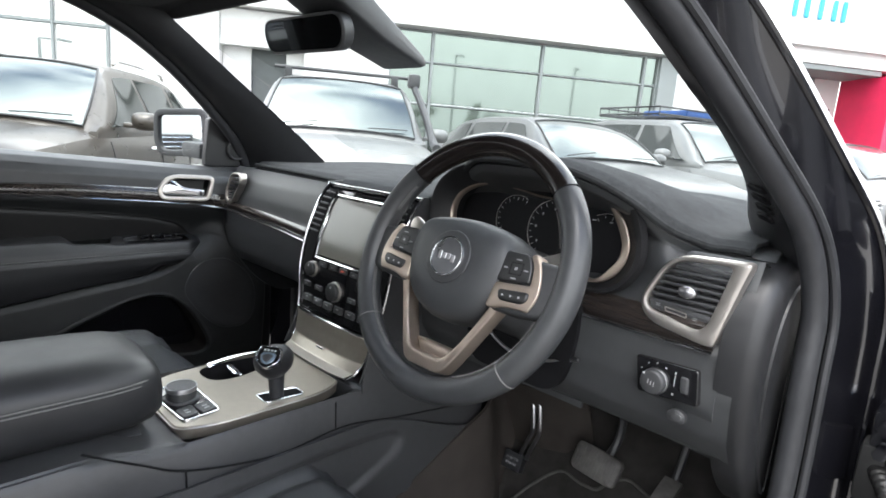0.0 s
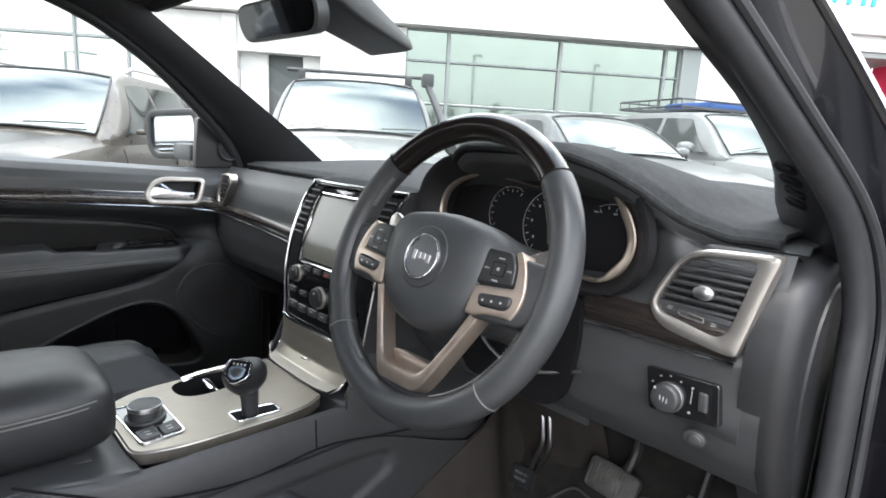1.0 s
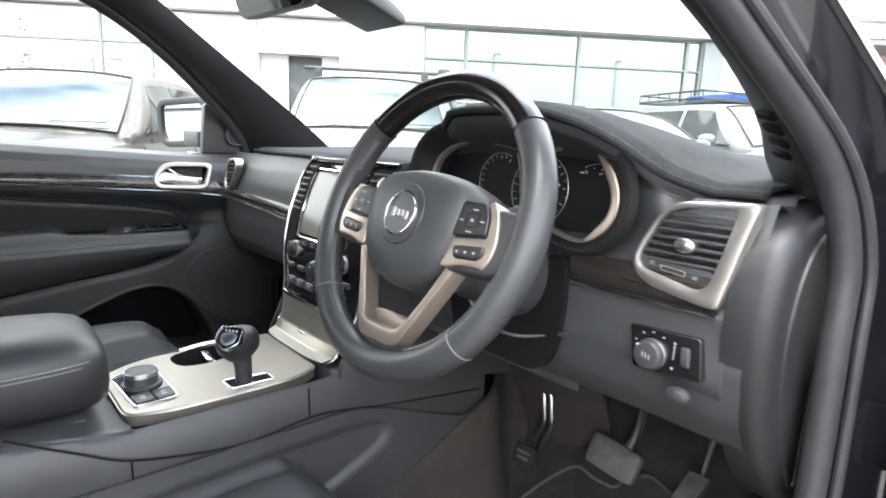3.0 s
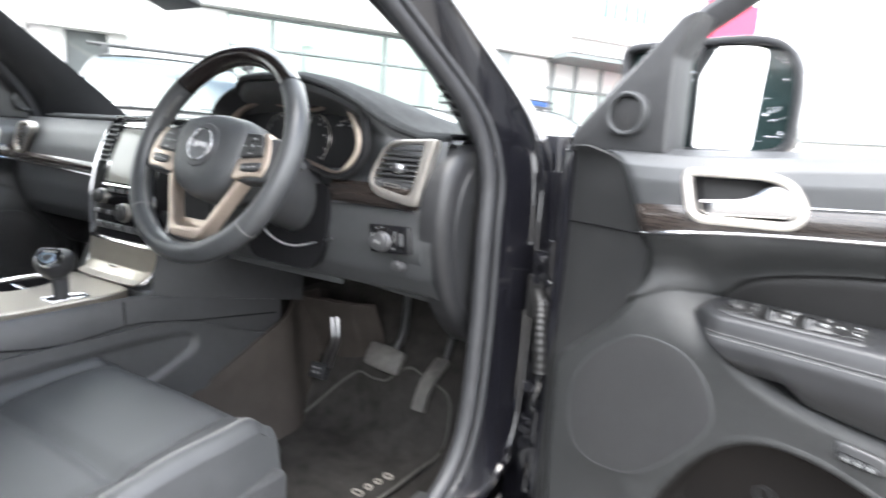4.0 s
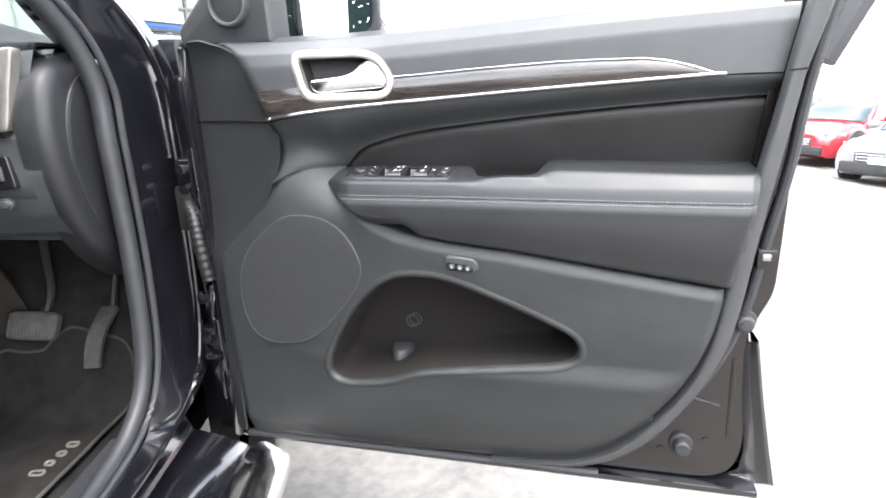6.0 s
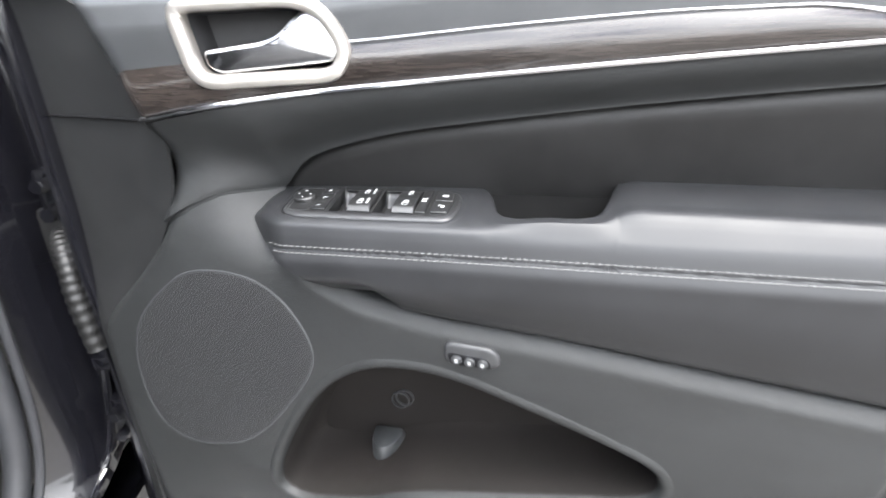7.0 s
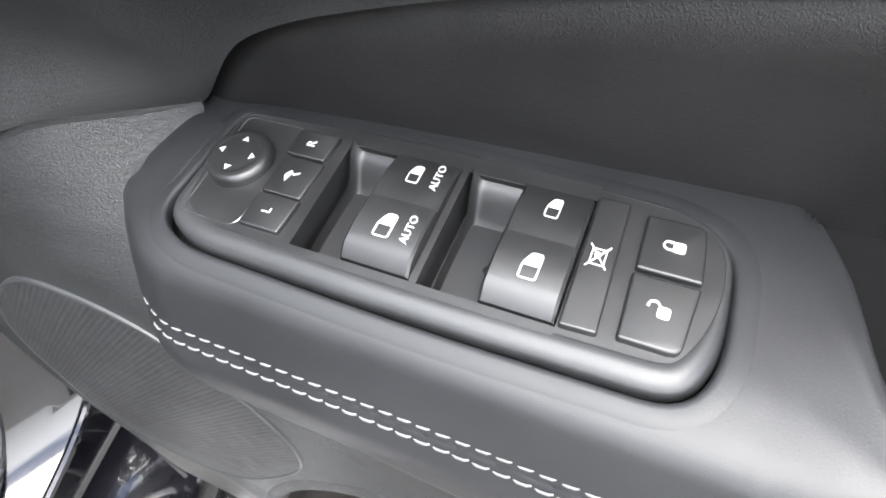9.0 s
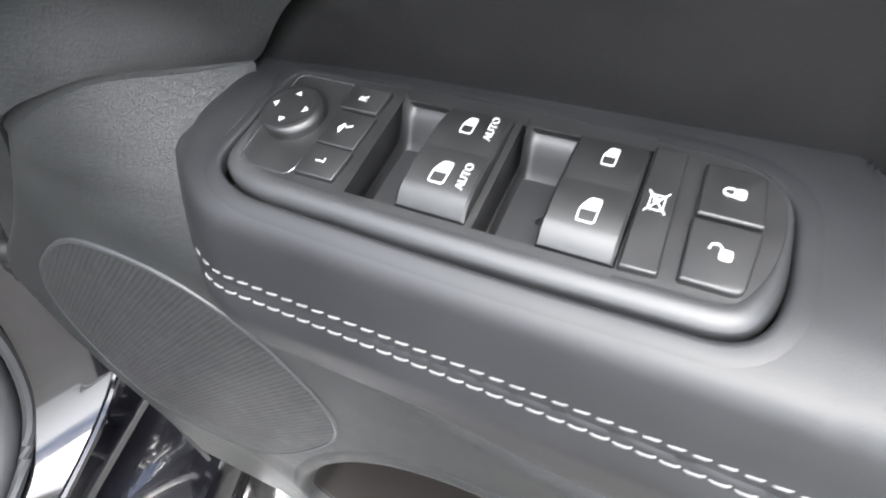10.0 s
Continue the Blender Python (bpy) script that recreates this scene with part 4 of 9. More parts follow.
for z, k in ((0.560, 1.15), (0.600, 1.0), (0.616, 0.98), (0.622, 0.9), (0.624, 0.7)):
    post.append([L(0.246 + 0.021 * k * math.cos(q), -0.088 + 0.040 * k * math.sin(q), z) for q in np.linspace(0, math.pi, 14)])
loft(bm, post, True, True)
bmesh.ops.recalc_face_normals(bm, faces=bm.faces[:])
part("bottle_divider", bm, M_SOFT, door, "black plastic bottle holder post inside the pocket")

# speaker grille
SPK = round_poly([(0.070, 0.877), (0.105, 0.885), (0.150, 0.881), (0.182, 0.862), (0.203, 0.830), (0.213, 0.795), (0.200, 0.762), (0.148, 0.697), (0.105, 0.661), (0.040, 0.652), (0.004, 0.668), (-0.013, 0.710), (-0.013, 0.775), (0.012, 0.828)], 0.03, 5)
M_GRILLE = material("speaker grille cloth", (0.027, 0.028, 0.030), 0.55, 0, 0.1, 80)
gn, gk = M_GRILLE.node_tree.nodes, M_GRILLE.node_tree.links
gco, gmap = gn.new("ShaderNodeTexCoord"), gn.new("ShaderNodeMapping")
gmap.inputs["Rotation"].default_value = (0, radians(45), 0)
gmap.inputs["Scale"].default_value = (1, 0.001, 1)
gv = gn.new("ShaderNodeTexVoronoi")
gv.inputs["Scale"].default_value, gv.inputs["Randomness"].default_value = 360, 0.0
gr = gn.new("ShaderNodeValToRGB")
gr.color_ramp.elements[0].position, gr.color_ramp.elements[1].position = 0.25, 0.4
gb = gn.new("ShaderNodeBump")
gb.inputs["Strength"].default_value, gb.inputs["Distance"].default_value = 1.0, 0.0016
gm = gn.new("ShaderNodeMix")
gm.data_type = "RGBA"
gm.inputs[6].default_value, gm.inputs[7].default_value = (0.004, 0.004, 0.004, 1), (0.030, 0.031, 0.033, 1)
gk.new(gco.outputs["Object"], gmap.inputs["Vector"])
gk.new(gmap.outputs["Vector"], gv.inputs["Vector"])
gk.new(gv.outputs["Distance"], gr.inputs["Fac"])
gk.new(gr.outputs["Color"], gm.inputs[0])
gk.new(gr.outputs["Color"], gb.inputs["Height"])
gk.new(gm.outputs[2], gn["Principled BSDF"].inputs["Base Color"])
gk.new(gb.outputs["Normal"], gn["Principled BSDF"].inputs["Normal"])
FRONT = Matrix(((1, 0, 0, 0), (0, 0, -1, 0), (0, 1, 0, 0), (0, 0, 0, 1)))
bm = B()
add_plate(bm, SPK, -0.01, 0.0130, FRONT, 0.002, 0.001)
grille = part("speaker_grille", bm, M_GRILLE, door, "perforated black speaker grille")
bm = B()
add_tube(bm, [FRONT @ Vector((p.x, p.y, 0.0118)) for p in SPK], 0.0015, 6, True)
part("grille_rim", bm, M_SOFT, grille)

# seat memory buttons
mem_o = round_poly([(0.350, 0.829), (0.403, 0.8235), (0.407, 0.802), (0.352, 0.802)], 0.012, 5)
bm = B()
add_plate(bm, mem_o, 0.0, 0.0165, FRONT, 0.004)
mem = part("memory_switch", bm, M_HARD, door, "small black seat memory switch")
bm = B()
add_plate(bm, round_poly([(0.354, 0.8175), (0.394, 0.8130), (0.398, 0.8030), (0.358, 0.8045)], 0.005, 4), 0.0, 0.0175, FRONT, 0.001)
part("recess", bm, M_MATT, mem)
for k in range(3):
    bm = B()
    add_plate(bm, circle(0.0052, 16, 0.364 + 0.0125 * k, 0.811 - 0.0012 * k, 0.85), 0.016, 0.0205, FRONT, 0.0012)
    b_ = part("button", bm, M_SOFT, mem)
    bm = B()
    add_plate(bm, round_poly([(0.3625 + 0.0125 * k, 0.813 - 0.0012 * k), (0.3655 + 0.0125 * k, 0.813 - 0.0012 * k), (0.3655 + 0.0125 * k, 0.809 - 0.0012 * k), (0.3625 + 0.0125 * k, 0.809 - 0.0012 * k)], 0.0005, 1), 0.0205, 0.0208, FRONT)
    part("mark", bm, M_GREYPRINT, mem)

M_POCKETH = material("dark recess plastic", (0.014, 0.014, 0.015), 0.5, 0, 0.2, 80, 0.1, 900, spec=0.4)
# inner handle
hand_i = inset(hand_o, 0.0125)
bm = B()
add_ring(bm, hand_o, hand_i, 0.0, 0.0125, FRONT, 0.004)
leaned(bm)
handle = part("handle_bezel", bm, M_SATIN, door, "satin silver door handle surround")
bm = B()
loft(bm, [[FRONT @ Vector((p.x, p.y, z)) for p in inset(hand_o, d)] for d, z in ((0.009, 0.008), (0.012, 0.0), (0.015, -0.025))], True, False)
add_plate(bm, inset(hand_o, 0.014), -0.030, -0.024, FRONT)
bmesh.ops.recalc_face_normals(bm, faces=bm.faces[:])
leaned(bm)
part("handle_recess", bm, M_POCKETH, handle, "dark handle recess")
bm = B()
lev = round_poly([(0.147, 1.093), (0.206, 1.099), (0.224, 1.117), (0.238, 1.124), (0.254, 1.117), (0.264, 1.091), (0.259, 1.079), (0.161, 1.073), (0.150, 1.079)], [0.005, 0.02, 0.012, 0.010, 0.01, 0.008, 0.006, 0.006, 0.006], 5)
add_plate(bm, lev, -0.01, 0.0065, FRONT, 0.003, 0.004)
leaned(bm)
part("handle_lever", bm, M_TRIMCHROME, handle, "chrome pull lever")

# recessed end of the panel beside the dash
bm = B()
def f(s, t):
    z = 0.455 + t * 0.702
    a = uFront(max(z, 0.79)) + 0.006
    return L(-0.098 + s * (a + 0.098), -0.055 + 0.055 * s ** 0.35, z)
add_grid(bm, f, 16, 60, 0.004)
part("front_return", bm, M_RETURN_SHADED, door, "plain black panel return at the hinge edge")
bm = B()
add_tube(bm, [L(-0.094 + 0.165 * k / 10, -0.055 + 0.055 * (k / 10) ** 0.35 + 0.0012, 1.032 + 0.002 * math.sin(k / 10 * 3)) for k in range(11)], 0.0014, 6)
part("return_seam", bm, M_MATT, door)

# steel shell, outer skin and seals
SHELL = round_poly([(-0.09, 0.422), (0.886, 0.422), (0.852, 0.560), (0.830, 0.684), (0.836, 0.728), (0.853, 0.760), (0.851, 0.885), (0.850, 0.994), (0.860, 1.087), (0.90, 1.187), (-0.09, 1.150)], [0.01, 0.004, 0.1, 0.05, 0.02, 0.02, 0.05, 0.05, 0.05, 0.005, 0.005], 4)
FLAT = Matrix(((1, 0, 0, 0), (0, 0, 1, 0), (0, 1, 0, 0), (0, 0, 0, 1)))
bm = B()
add_plate(bm, round_poly([(0.50, 0.440), (0.80, 0.440), (0.826, 0.50), (0.812, 0.60), (0.806, 0.69), (0.822, 0.735), (0.838, 0.77), (0.838, 0.885), (0.838, 0.994), (0.848, 1.087), (0.875, 1.18), (0.80, 1.18), (0.79, 0.95), (0.75, 0.80), (0.66, 0.70), (0.50, 0.60)], [0.02, 0.05, 0.05, 0.03, 0.03, 0.02, 0.03, 0.03, 0.03, 0.03, 0.01, 0.01, 0.01, 0.01, 0.01, 0.01], 4), 0.045, 0.118, FLAT, 0.004)
bmesh.ops.recalc_face_normals(bm, faces=bm.faces[:])
part("inner_steel", bm, M_SHELL, door, "dark painted inner steel with pressed ribs")
bm = B()
rows_ = []
for a, b in (((0.46, 0.440), (0.46, 0.424)), ((0.66, 0.440), (0.66, 0.424)), ((0.79, 0.441), (0.80, 0.424)), ((0.822, 0.462), (0.884, 0.425)), ((0.826, 0.50), (0.868, 0.495)), ((0.813, 0.60), (0.847, 0.60)), ((0.806, 0.68), (0.832, 0.684))):
    mid = ((a[0] + b[0]) / 2, (a[1] + b[1]) / 2)
    rows_.append([Vector((a[0], 0.046, a[1])), Vector((a[0] * 0.8 + b[0] * 0.2, 0.058, a[1] * 0.8 + b[1] * 0.2)), Vector((mid[0], 0.064, mid[1])), Vector((b[0] * 0.85 + a[0] * 0.15, 0.058, b[1] * 0.85 + a[1] * 0.15)), Vector((b[0], 0.062, b[1])), Vector((b[0], 0.120, b[1]))])
loft(bm, rows_, False, False)
bmesh.ops.recalc_face_normals(bm, faces=bm.faces[:])
part("folded_flange", bm, M_PAINT, door, "glossy black folded door flange", smooth=40)
bm = B()
add_plate(bm, inset(SHELL, 0.006), 0.116, 0.125, Matrix(((1, 0, 0, 0), (0, 0, 1, 0), (0, 1, 0, 0), (0, 0, 0, 1))))
bmesh.ops.recalc_face_normals(bm, faces=bm.faces[:])
part("steel_shell", bm, M_SHELL, door, "dark painted steel door shell")
bm = B()
add_plate(bm, SHELL, 0.122, 0.160, Matrix(((1, 0, 0, 0), (0, 0, 1, 0), (0, 1, 0, 0), (0, 0, 0, 1))), 0.004)
bmesh.ops.recalc_face_normals(bm, faces=bm.faces[:])
part("outer_skin", bm, M_PAINT, door, "glossy black outer door skin")
bm = B()
add_tube(bm, [L(u, -0.020, 0.439 + 0.005 * u) for u in np.linspace(-0.06, 0.60, 20)], 0.007, 8)
add_tube(bm, catmull([L(0.45, -0.040, 0.443), L(0.56, -0.040, 0.452), L(0.67, -0.040, 0.51), L(0.748, -0.040, 0.61), L(0.795, -0.040, 0.72), L(0.82, -0.040, 0.87), L(0.834, -0.040, 0.96), L(0.842, -0.040, 1.06), L(0.856, -0.040, 1.15), L(0.875, -0.040, 1.25)], 8), 0.007, 8)
part("door_seal", bm, M_RUBBER, door, "black rubber door seal")
bm = B()
add_box(bm, (0.385, 0.055, 0.430), (0.93, 0.06, 0.012), 0.004)
part("bottom_lip", bm, M_PAINT, door, "glossy black steel lip along the door bottom")
for (u, z, r) in ((0.800, 0.725, 0.013), (0.730, 0.500, 0.013)):
    bm = B()
    mm = Matrix.Translation((u, 0.046, z)) @ pose(0, 0, 0, 90)
    add_disc(bm, r * 1.45, -0.002, 0.006, mm, 20, 0.002)
    add_disc(bm, r, 0.0, 0.022, mm, 20, 0.004)
    add_disc(bm, r * 0.55, 0.02, 0.024, mm, 16)
    part("bump_stop", bm, M_RUBBER, door, "round rubber bump stop")
bm = B()
add_box(bm, (0.818, 0.046, 0.826), (0.026, 0.03, 0.030), 0.003)
latch = part("latch", bm, M_SHELL, door, "dark door latch")
bm = B()
add_box(bm, (0.816, 0.030, 0.830), (0.012, 0.006, 0.010), 0.002)
part("claw", bm, M_STEEL, latch, "bright steel claw")
for (u, z) in ((0.768, 0.51), (0.70, 0.485), (0.825, 0.92)):
    bm = B()
    add_disc(bm, 0.006, -0.001, 0.003, Matrix.Translation((u, 0.045, z)) @ pose(0, 0, 0, 90), 12)
    part("plug", bm, M_SHELL, door)
for a, b in (((0.735, 0.588), (0.782, 0.576)), ((0.665, 0.505), (0.690, 0.485)), ((0.800, 0.52), (0.796, 0.66))):
    bm = B()
    add_tube(bm, [(a[0], 0.045, a[1]), (b[0], 0.045, b[1])], 0.004, 8, flat=0.6)
    part("pressed_rib", bm, M_SHELL, door)

bm = B()
add_box(bm, (-0.082, 0.085, 0.79), (0.016, 0.14, 0.72), 0.004)
part("hinge_edge", bm, M_PAINT, door, "black painted hinge edge")
bm = B()
for k in range(2):
    add_ring(bm, circle(0.012, 20, 0.262 + 0.006 * k, 0.665 + 0.004 * k), circle(0.0105, 20, 0.262 + 0.006 * k, 0.665 + 0.004 * k), -0.0945, -0.091, FRONT, 0.0004)
part("bottle_symbol", bm, M_HARD, door, "faint moulded symbol in the pocket")
# window frame, sail cover and tweeter
bm = B()
sail = round_poly([(-0.078, 1.150), (0.082, 1.150), (0.078, 1.290), (0.105, 1.350), (0.080, 1.345), (-0.082, 1.175)], 0.006, 3)
add_plate(bm, sail, -0.075, -0.014, FRONT, 0.006)
sail_ob = part("sail_cover", bm, M_HARD, door, "black triangular mirror cover")
bm = B()
mm = FRONT @ Matrix.Translation((0.018, 1.208, 0.028))
add_ring(bm, circle(0.0335, 36), circle(0.0255, 36), -0.06, -0.028, mm, 0.004)
part("tweeter_ring", bm, M_SOFT, sail_ob)
bm = B()
add_disc(bm, 0.027, -0.05, -0.035, mm, 36, 0.002, 0.003)
part("tweeter_grille", bm, M_GRILLE, sail_ob, "round tweeter grille")
bm = B()
add_tube(bm, [L(-0.10, -0.075, 1.165), L(-0.02, -0.075, 1.255), L(0.09, -0.08, 1.350), L(0.24, -0.10, 1.45), L(0.42, -0.13, 1.54)], 0.020, 8, flat=0.7)
add_tube(bm, [L(0.862, -0.08, 1.10), L(0.905, -0.085, 1.19), L(0.94, -0.10, 1.30), L(0.96, -0.13, 1.42), L(0.95, -0.16, 1.56)], 0.024, 8, flat=0.8)
add_tube(bm, [L(0.42, -0.13, 1.54), L(0.62, -0.15, 1.58), L(0.84, -0.16, 1.585), L(0.95, -0.16, 1.56)], 0.020, 8, flat=0.7)
part("window_frame", bm, M_RUBBER, door, "black window frame with the glass wound down")

# outer mirror
M_MIRBACK = material("wet dark green-grey gloss", (0.02, 0.034, 0.034), 0.15, 0, 0.4, 40, coat=0.5)
mir = thing("wing_mirror", DOOR, "black wing mirror with rain drops on its housing", "wing mirror")
mir_o = round_poly([(-0.075, 1.150), (0.150, 1.150), (0.190, 1.105), (0.190, 0.985), (0.165, 0.965), (-0.055, 0.965)], [0.03, 0.06, 0.05, 0.03, 0.03, 0.03], 6)
mir_o = [Vector((0.065 + (p.x - 0.06) * 1.12, p.y)) for p in mir_o]
MIRZ = 0.190
bm = B()
o3 = [Vector((p.x, p.y + MIRZ)) for p in mir_o]
rings = []
for sc, dz in ((1.0, 0.0), (1.0, -0.03), (0.9, -0.08), (0.66, -0.115), (0.3, -0.13), (0.02, -0.132)):
    c = Vector((0.06, 1.06 + MIRZ))
    rings.append([FRONT @ Vector((c.x + (p.x - c.x) * sc, c.y + (p.y - c.y) * sc, -0.16 + dz)) for p in o3])
loft(bm, rings, True, False)
bmesh.ops.recalc_face_normals(bm, faces=bm.faces[:])
part("mirror_housing", bm, M_PAINT, mir, "glossy black housing")
bm = B()
add_ring(bm, o3, inset(o3, 0.012), -0.17, -0.150, FRONT, 0.004)
part("mirror_rim", bm, M_RUBBER, mir)
bm = B()
add_plate(bm, inset(o3, 0.010), -0.178, -0.174, FRONT)
part("mirror_bezel", bm, M_MIRBACK, mir, "dark green-grey wet inner bezel")
bm = B()
g_o = round_poly([(0.060, 1.166), (0.147, 1.166), (0.152, 1.325), (0.062, 1.325)], [0.014, 0.01, 0.02, 0.02], 4)
add_plate(bm, g_o, -0.003, 0.0, Matrix.Translation((0.10, 0, 0)) @ pose(0, 0.158, 0, 0, 0, 0) @ pose(0, 0, 0, 0, 0, 17) @ Matrix.Translation((-0.10, 0, 0)) @ FRONT)
bmesh.ops.recalc_face_normals(bm, faces=bm.faces[:])
part("mirror_glass", bm, M_MIRROR, mir, "silver mirror glass")
bm = B()
add_tube(bm, [L(0.056, -0.155, 1.345), L(0.056, -0.155, 1.20), L(0.064, -0.155, 1.166)], 0.004, 8)
part("mirror_surround", bm, M_RUBBER, mir)
bm = B()
add_box(bm, (-0.03, 0.12, 1.185), (0.10, 0.14, 0.05), 0.012)
part("mirror_arm", bm, M_RUBBER, mir)
rnd = random.Random(5)
bm = B()
for _ in range(45):
    x, y = rnd.choice([rnd.uniform(0.155, 0.185), rnd.uniform(0.155, 0.185), rnd.uniform(0.02, 0.05)]), rnd.uniform(1.16, 1.34)
    if signed(o3, x, y) > -0.002:
        continue
    r = rnd.uniform(0.0008, 0.0024)
    add_disc(bm, r, -0.174, -0.1725, FRONT @ Matrix.Translation((x, y, 0)), 7, 0, r * 0.4)
tagged(part("rain_drops", bm, M_CHROME, mir, "rain drops"), kind="stuff")

# ---------------------------------------------------------------- window switch panel
SW = DOOR @ face_frame((0.0, 0.0, 0.9565), (1, 0, 0), (0, -0.18, 1))
# local x = u, local y = away from the cabin side, z out of the panel
def S(u, w):
    return (u, -w / math.cos(math.atan(0.18)))
def sw_outline(pts, r, seg=5):
    return round_poly([S(*p) for p in pts], r, seg)
SWZ = -0.0103
# lighter copy of the module plastic: light on the rolled rim is in the colour
M_MODULE_LIT = material("satin bezel plastic", (0.028, 0.0286, 0.030), 0.40, 0, 0.15, 60, 0.10, 1800, kind="leather", spec=0.65)
switches = thing("window_switch_panel", SW @ Matrix.Translation((0, 0, SWZ)), "black window, mirror and lock switch panel set in the door armrest", "switch panel")
def even(poly, n):
    pts = [(p.x, p.y) for p in poly] + [(poly[0].x, poly[0].y)]
    return [Vector(p) for p in resample(pts, n + 1)[:-1]]
def align(poly, c):
    k = min(range(len(poly)), key=lambda i: abs(math.atan2(poly[i].y - c.y, poly[i].x - c.x) + 3.0))
    return poly[k:] + poly[:k]
mod_e = even(round_poly(*MODULE, 5), 120)
M_MODULE = material("switch module plastic", (0.0125, 0.0128, 0.0132), 0.40, 0, 0.25, 90, 0.10, 2200, kind="leather", spec=0.85)
M0 = -0.0002
# the module's rounded rim: tight at the back, a broad roll at the front
def rim(d, z):
    out = []
    for p, q in zip(mod_e, inset(mod_e, 1.0)):
        n = (q - p).normalized()
        k = 0.35 + 0.65 * step(0.03, -0.002, p.y)
        out.append(Vector((p.x + n.x * d * k, p.y + n.y * d * k, z)))
    return out
bm = B()
rows = [rim(-0.0003, -0.006), rim(0.0, -0.0030), rim(0.0008, -0.0019), rim(0.0024, -0.0010), rim(0.0046, -0.0004), rim(0.0072, M0), rim(0.0078, M0 - 0.0003), rim(0.0078, -0.010)]
loft(bm, rows, True, False)
bmesh.ops.recalc_face_normals(bm, faces=bm.faces[:])
part("surround", bm, M_MODULE_LIT, switches, "satin black rolled rim of the switch module", smooth=50)
in_e = [Vector((p.x, p.y)) for p in rim(0.0076, 0)]
bm = B()
def strip_plate(bm, a, b, y0, y1, z0, z1):
    add_box(bm, ((a + b) / 2, (y0 + y1) / 2, (z0 + z1) / 2), (b - a, y1 - y0, z1 - z0))
add_plate(bm, in_e, -0.024, -0.0175)
add_plate(bm, [Vector((min(p.x, 0.2402), p.y)) for p in in_e], -0.02, M0)
add_plate(bm, [Vector((max(p.x, 0.3236), p.y)) for p in in_e], -0.02, M0)
strip_plate(bm, 0.2402, 0.3236, 0.0466, 0.0524, -0.02, M0)
strip_plate(bm, 0.2402, 0.3236, 0.0012, 0.0040, -0.02, M0)
strip_plate(bm, 0.2808, 0.2832, 0.0035, 0.0470, -0.02, M0)
part("module", bm, M_MODULE, switches, "black switch module", smooth=20)
# thin steel lines draw the highlight on each well's plastic edge
bm = B()
for x0, x1 in ((0.2410, 0.2806), (0.2834, 0.3228)):
    add_tube(bm, [(x0, 0.0462, M0), (x1, 0.0462, M0)], 0.0002, 4)
part("well_edge", bm, M_STEEL, switches, "fine steel line drawn as the moulded edge's highlight")
# mirror dial
bm = B()
dx, dy = S(0.2058, -0.0280)
add_disc(bm, 0.0118, -0.004, 0.0040, Matrix.Translation((dx, dy, 0)), 40, 0.0022)
add_disc(bm, 0.0088, 0.0, 0.0041, Matrix.Translation((dx, dy, 0)), 32, 0, -0.0004)
dial = part("mirror_dial", bm, M_MODULE, switches, "round mirror adjuster dial")
for a in (0, 90, 180, 270):
    q = radians(a)
    c = Vector((dx + 0.0062 * math.cos(q), dy + 0.0062 * math.sin(q)))
    d, e = Vector((math.cos(q), math.sin(q))), Vector((-math.sin(q), math.cos(q)))
    bm = B()
    add_plate(bm, [c + d * 0.0012, c - d * 0.0007 + e * 0.0013, c - d * 0.0007 - e * 0.0013], 0.0034, 0.0043)
    part("arrow", bm, M_PRINT, dial, "white arrow mark")
bm = B()
dz_o = sw_outline([(0.196, -0.0470), (0.222, -0.0470), (0.219, -0.004), (0.197, -0.004)], 0.004, 4)
add_tube(bm, [(p.x, p.y, M0 + 0.0001) for p in dz_o], 0.0002, 4, True)
part("dial_outline", bm, M_STEEL, switches)
# mirror keys
for k, (w0, w1) in enumerate(((-0.0460, -0.0347), (-0.0341, -0.0187), (-0.0181, -0.0052))):
    bm = B()
    add_plate(bm, sw_outline([(0.2205, w0), (0.2362, w0), (0.2352, w1), (0.2205, w1)], 0.0008, 2), -0.004, 0.0016 - 0.0005 * (k == 1), bevel=0.0006)
    key = part("mirror_key", bm, M_MODULE, switches, "small mirror selector key")
    x, y = S(0.2278, (w0 + w1) / 2)
    mt = Matrix.Translation((x, y, 0.0017 - 0.0005 * (k == 1))) @ pose(0, 0, 0, 0, 0, 90)
    if k == 1:
        bm = B()
        add_plate(bm, [(x - 0.0026, y - 0.0002), (x - 0.0012, y + 0.0022), (x - 0.0002, y + 0.0016), (x - 0.0014, y - 0.0024)], 0.0010, 0.00135)
        add_plate(bm, [(x + 0.0000, y + 0.0010), (x + 0.0024, y + 0.0020), (x + 0.0022, y + 0.0012), (x + 0.0002, y + 0.0003)], 0.0010, 0.00135)
    else:
        bm = text_bm("R" if k == 0 else "L", 0.0044, mt)
    part("symbol", bm, M_PRINT, key)
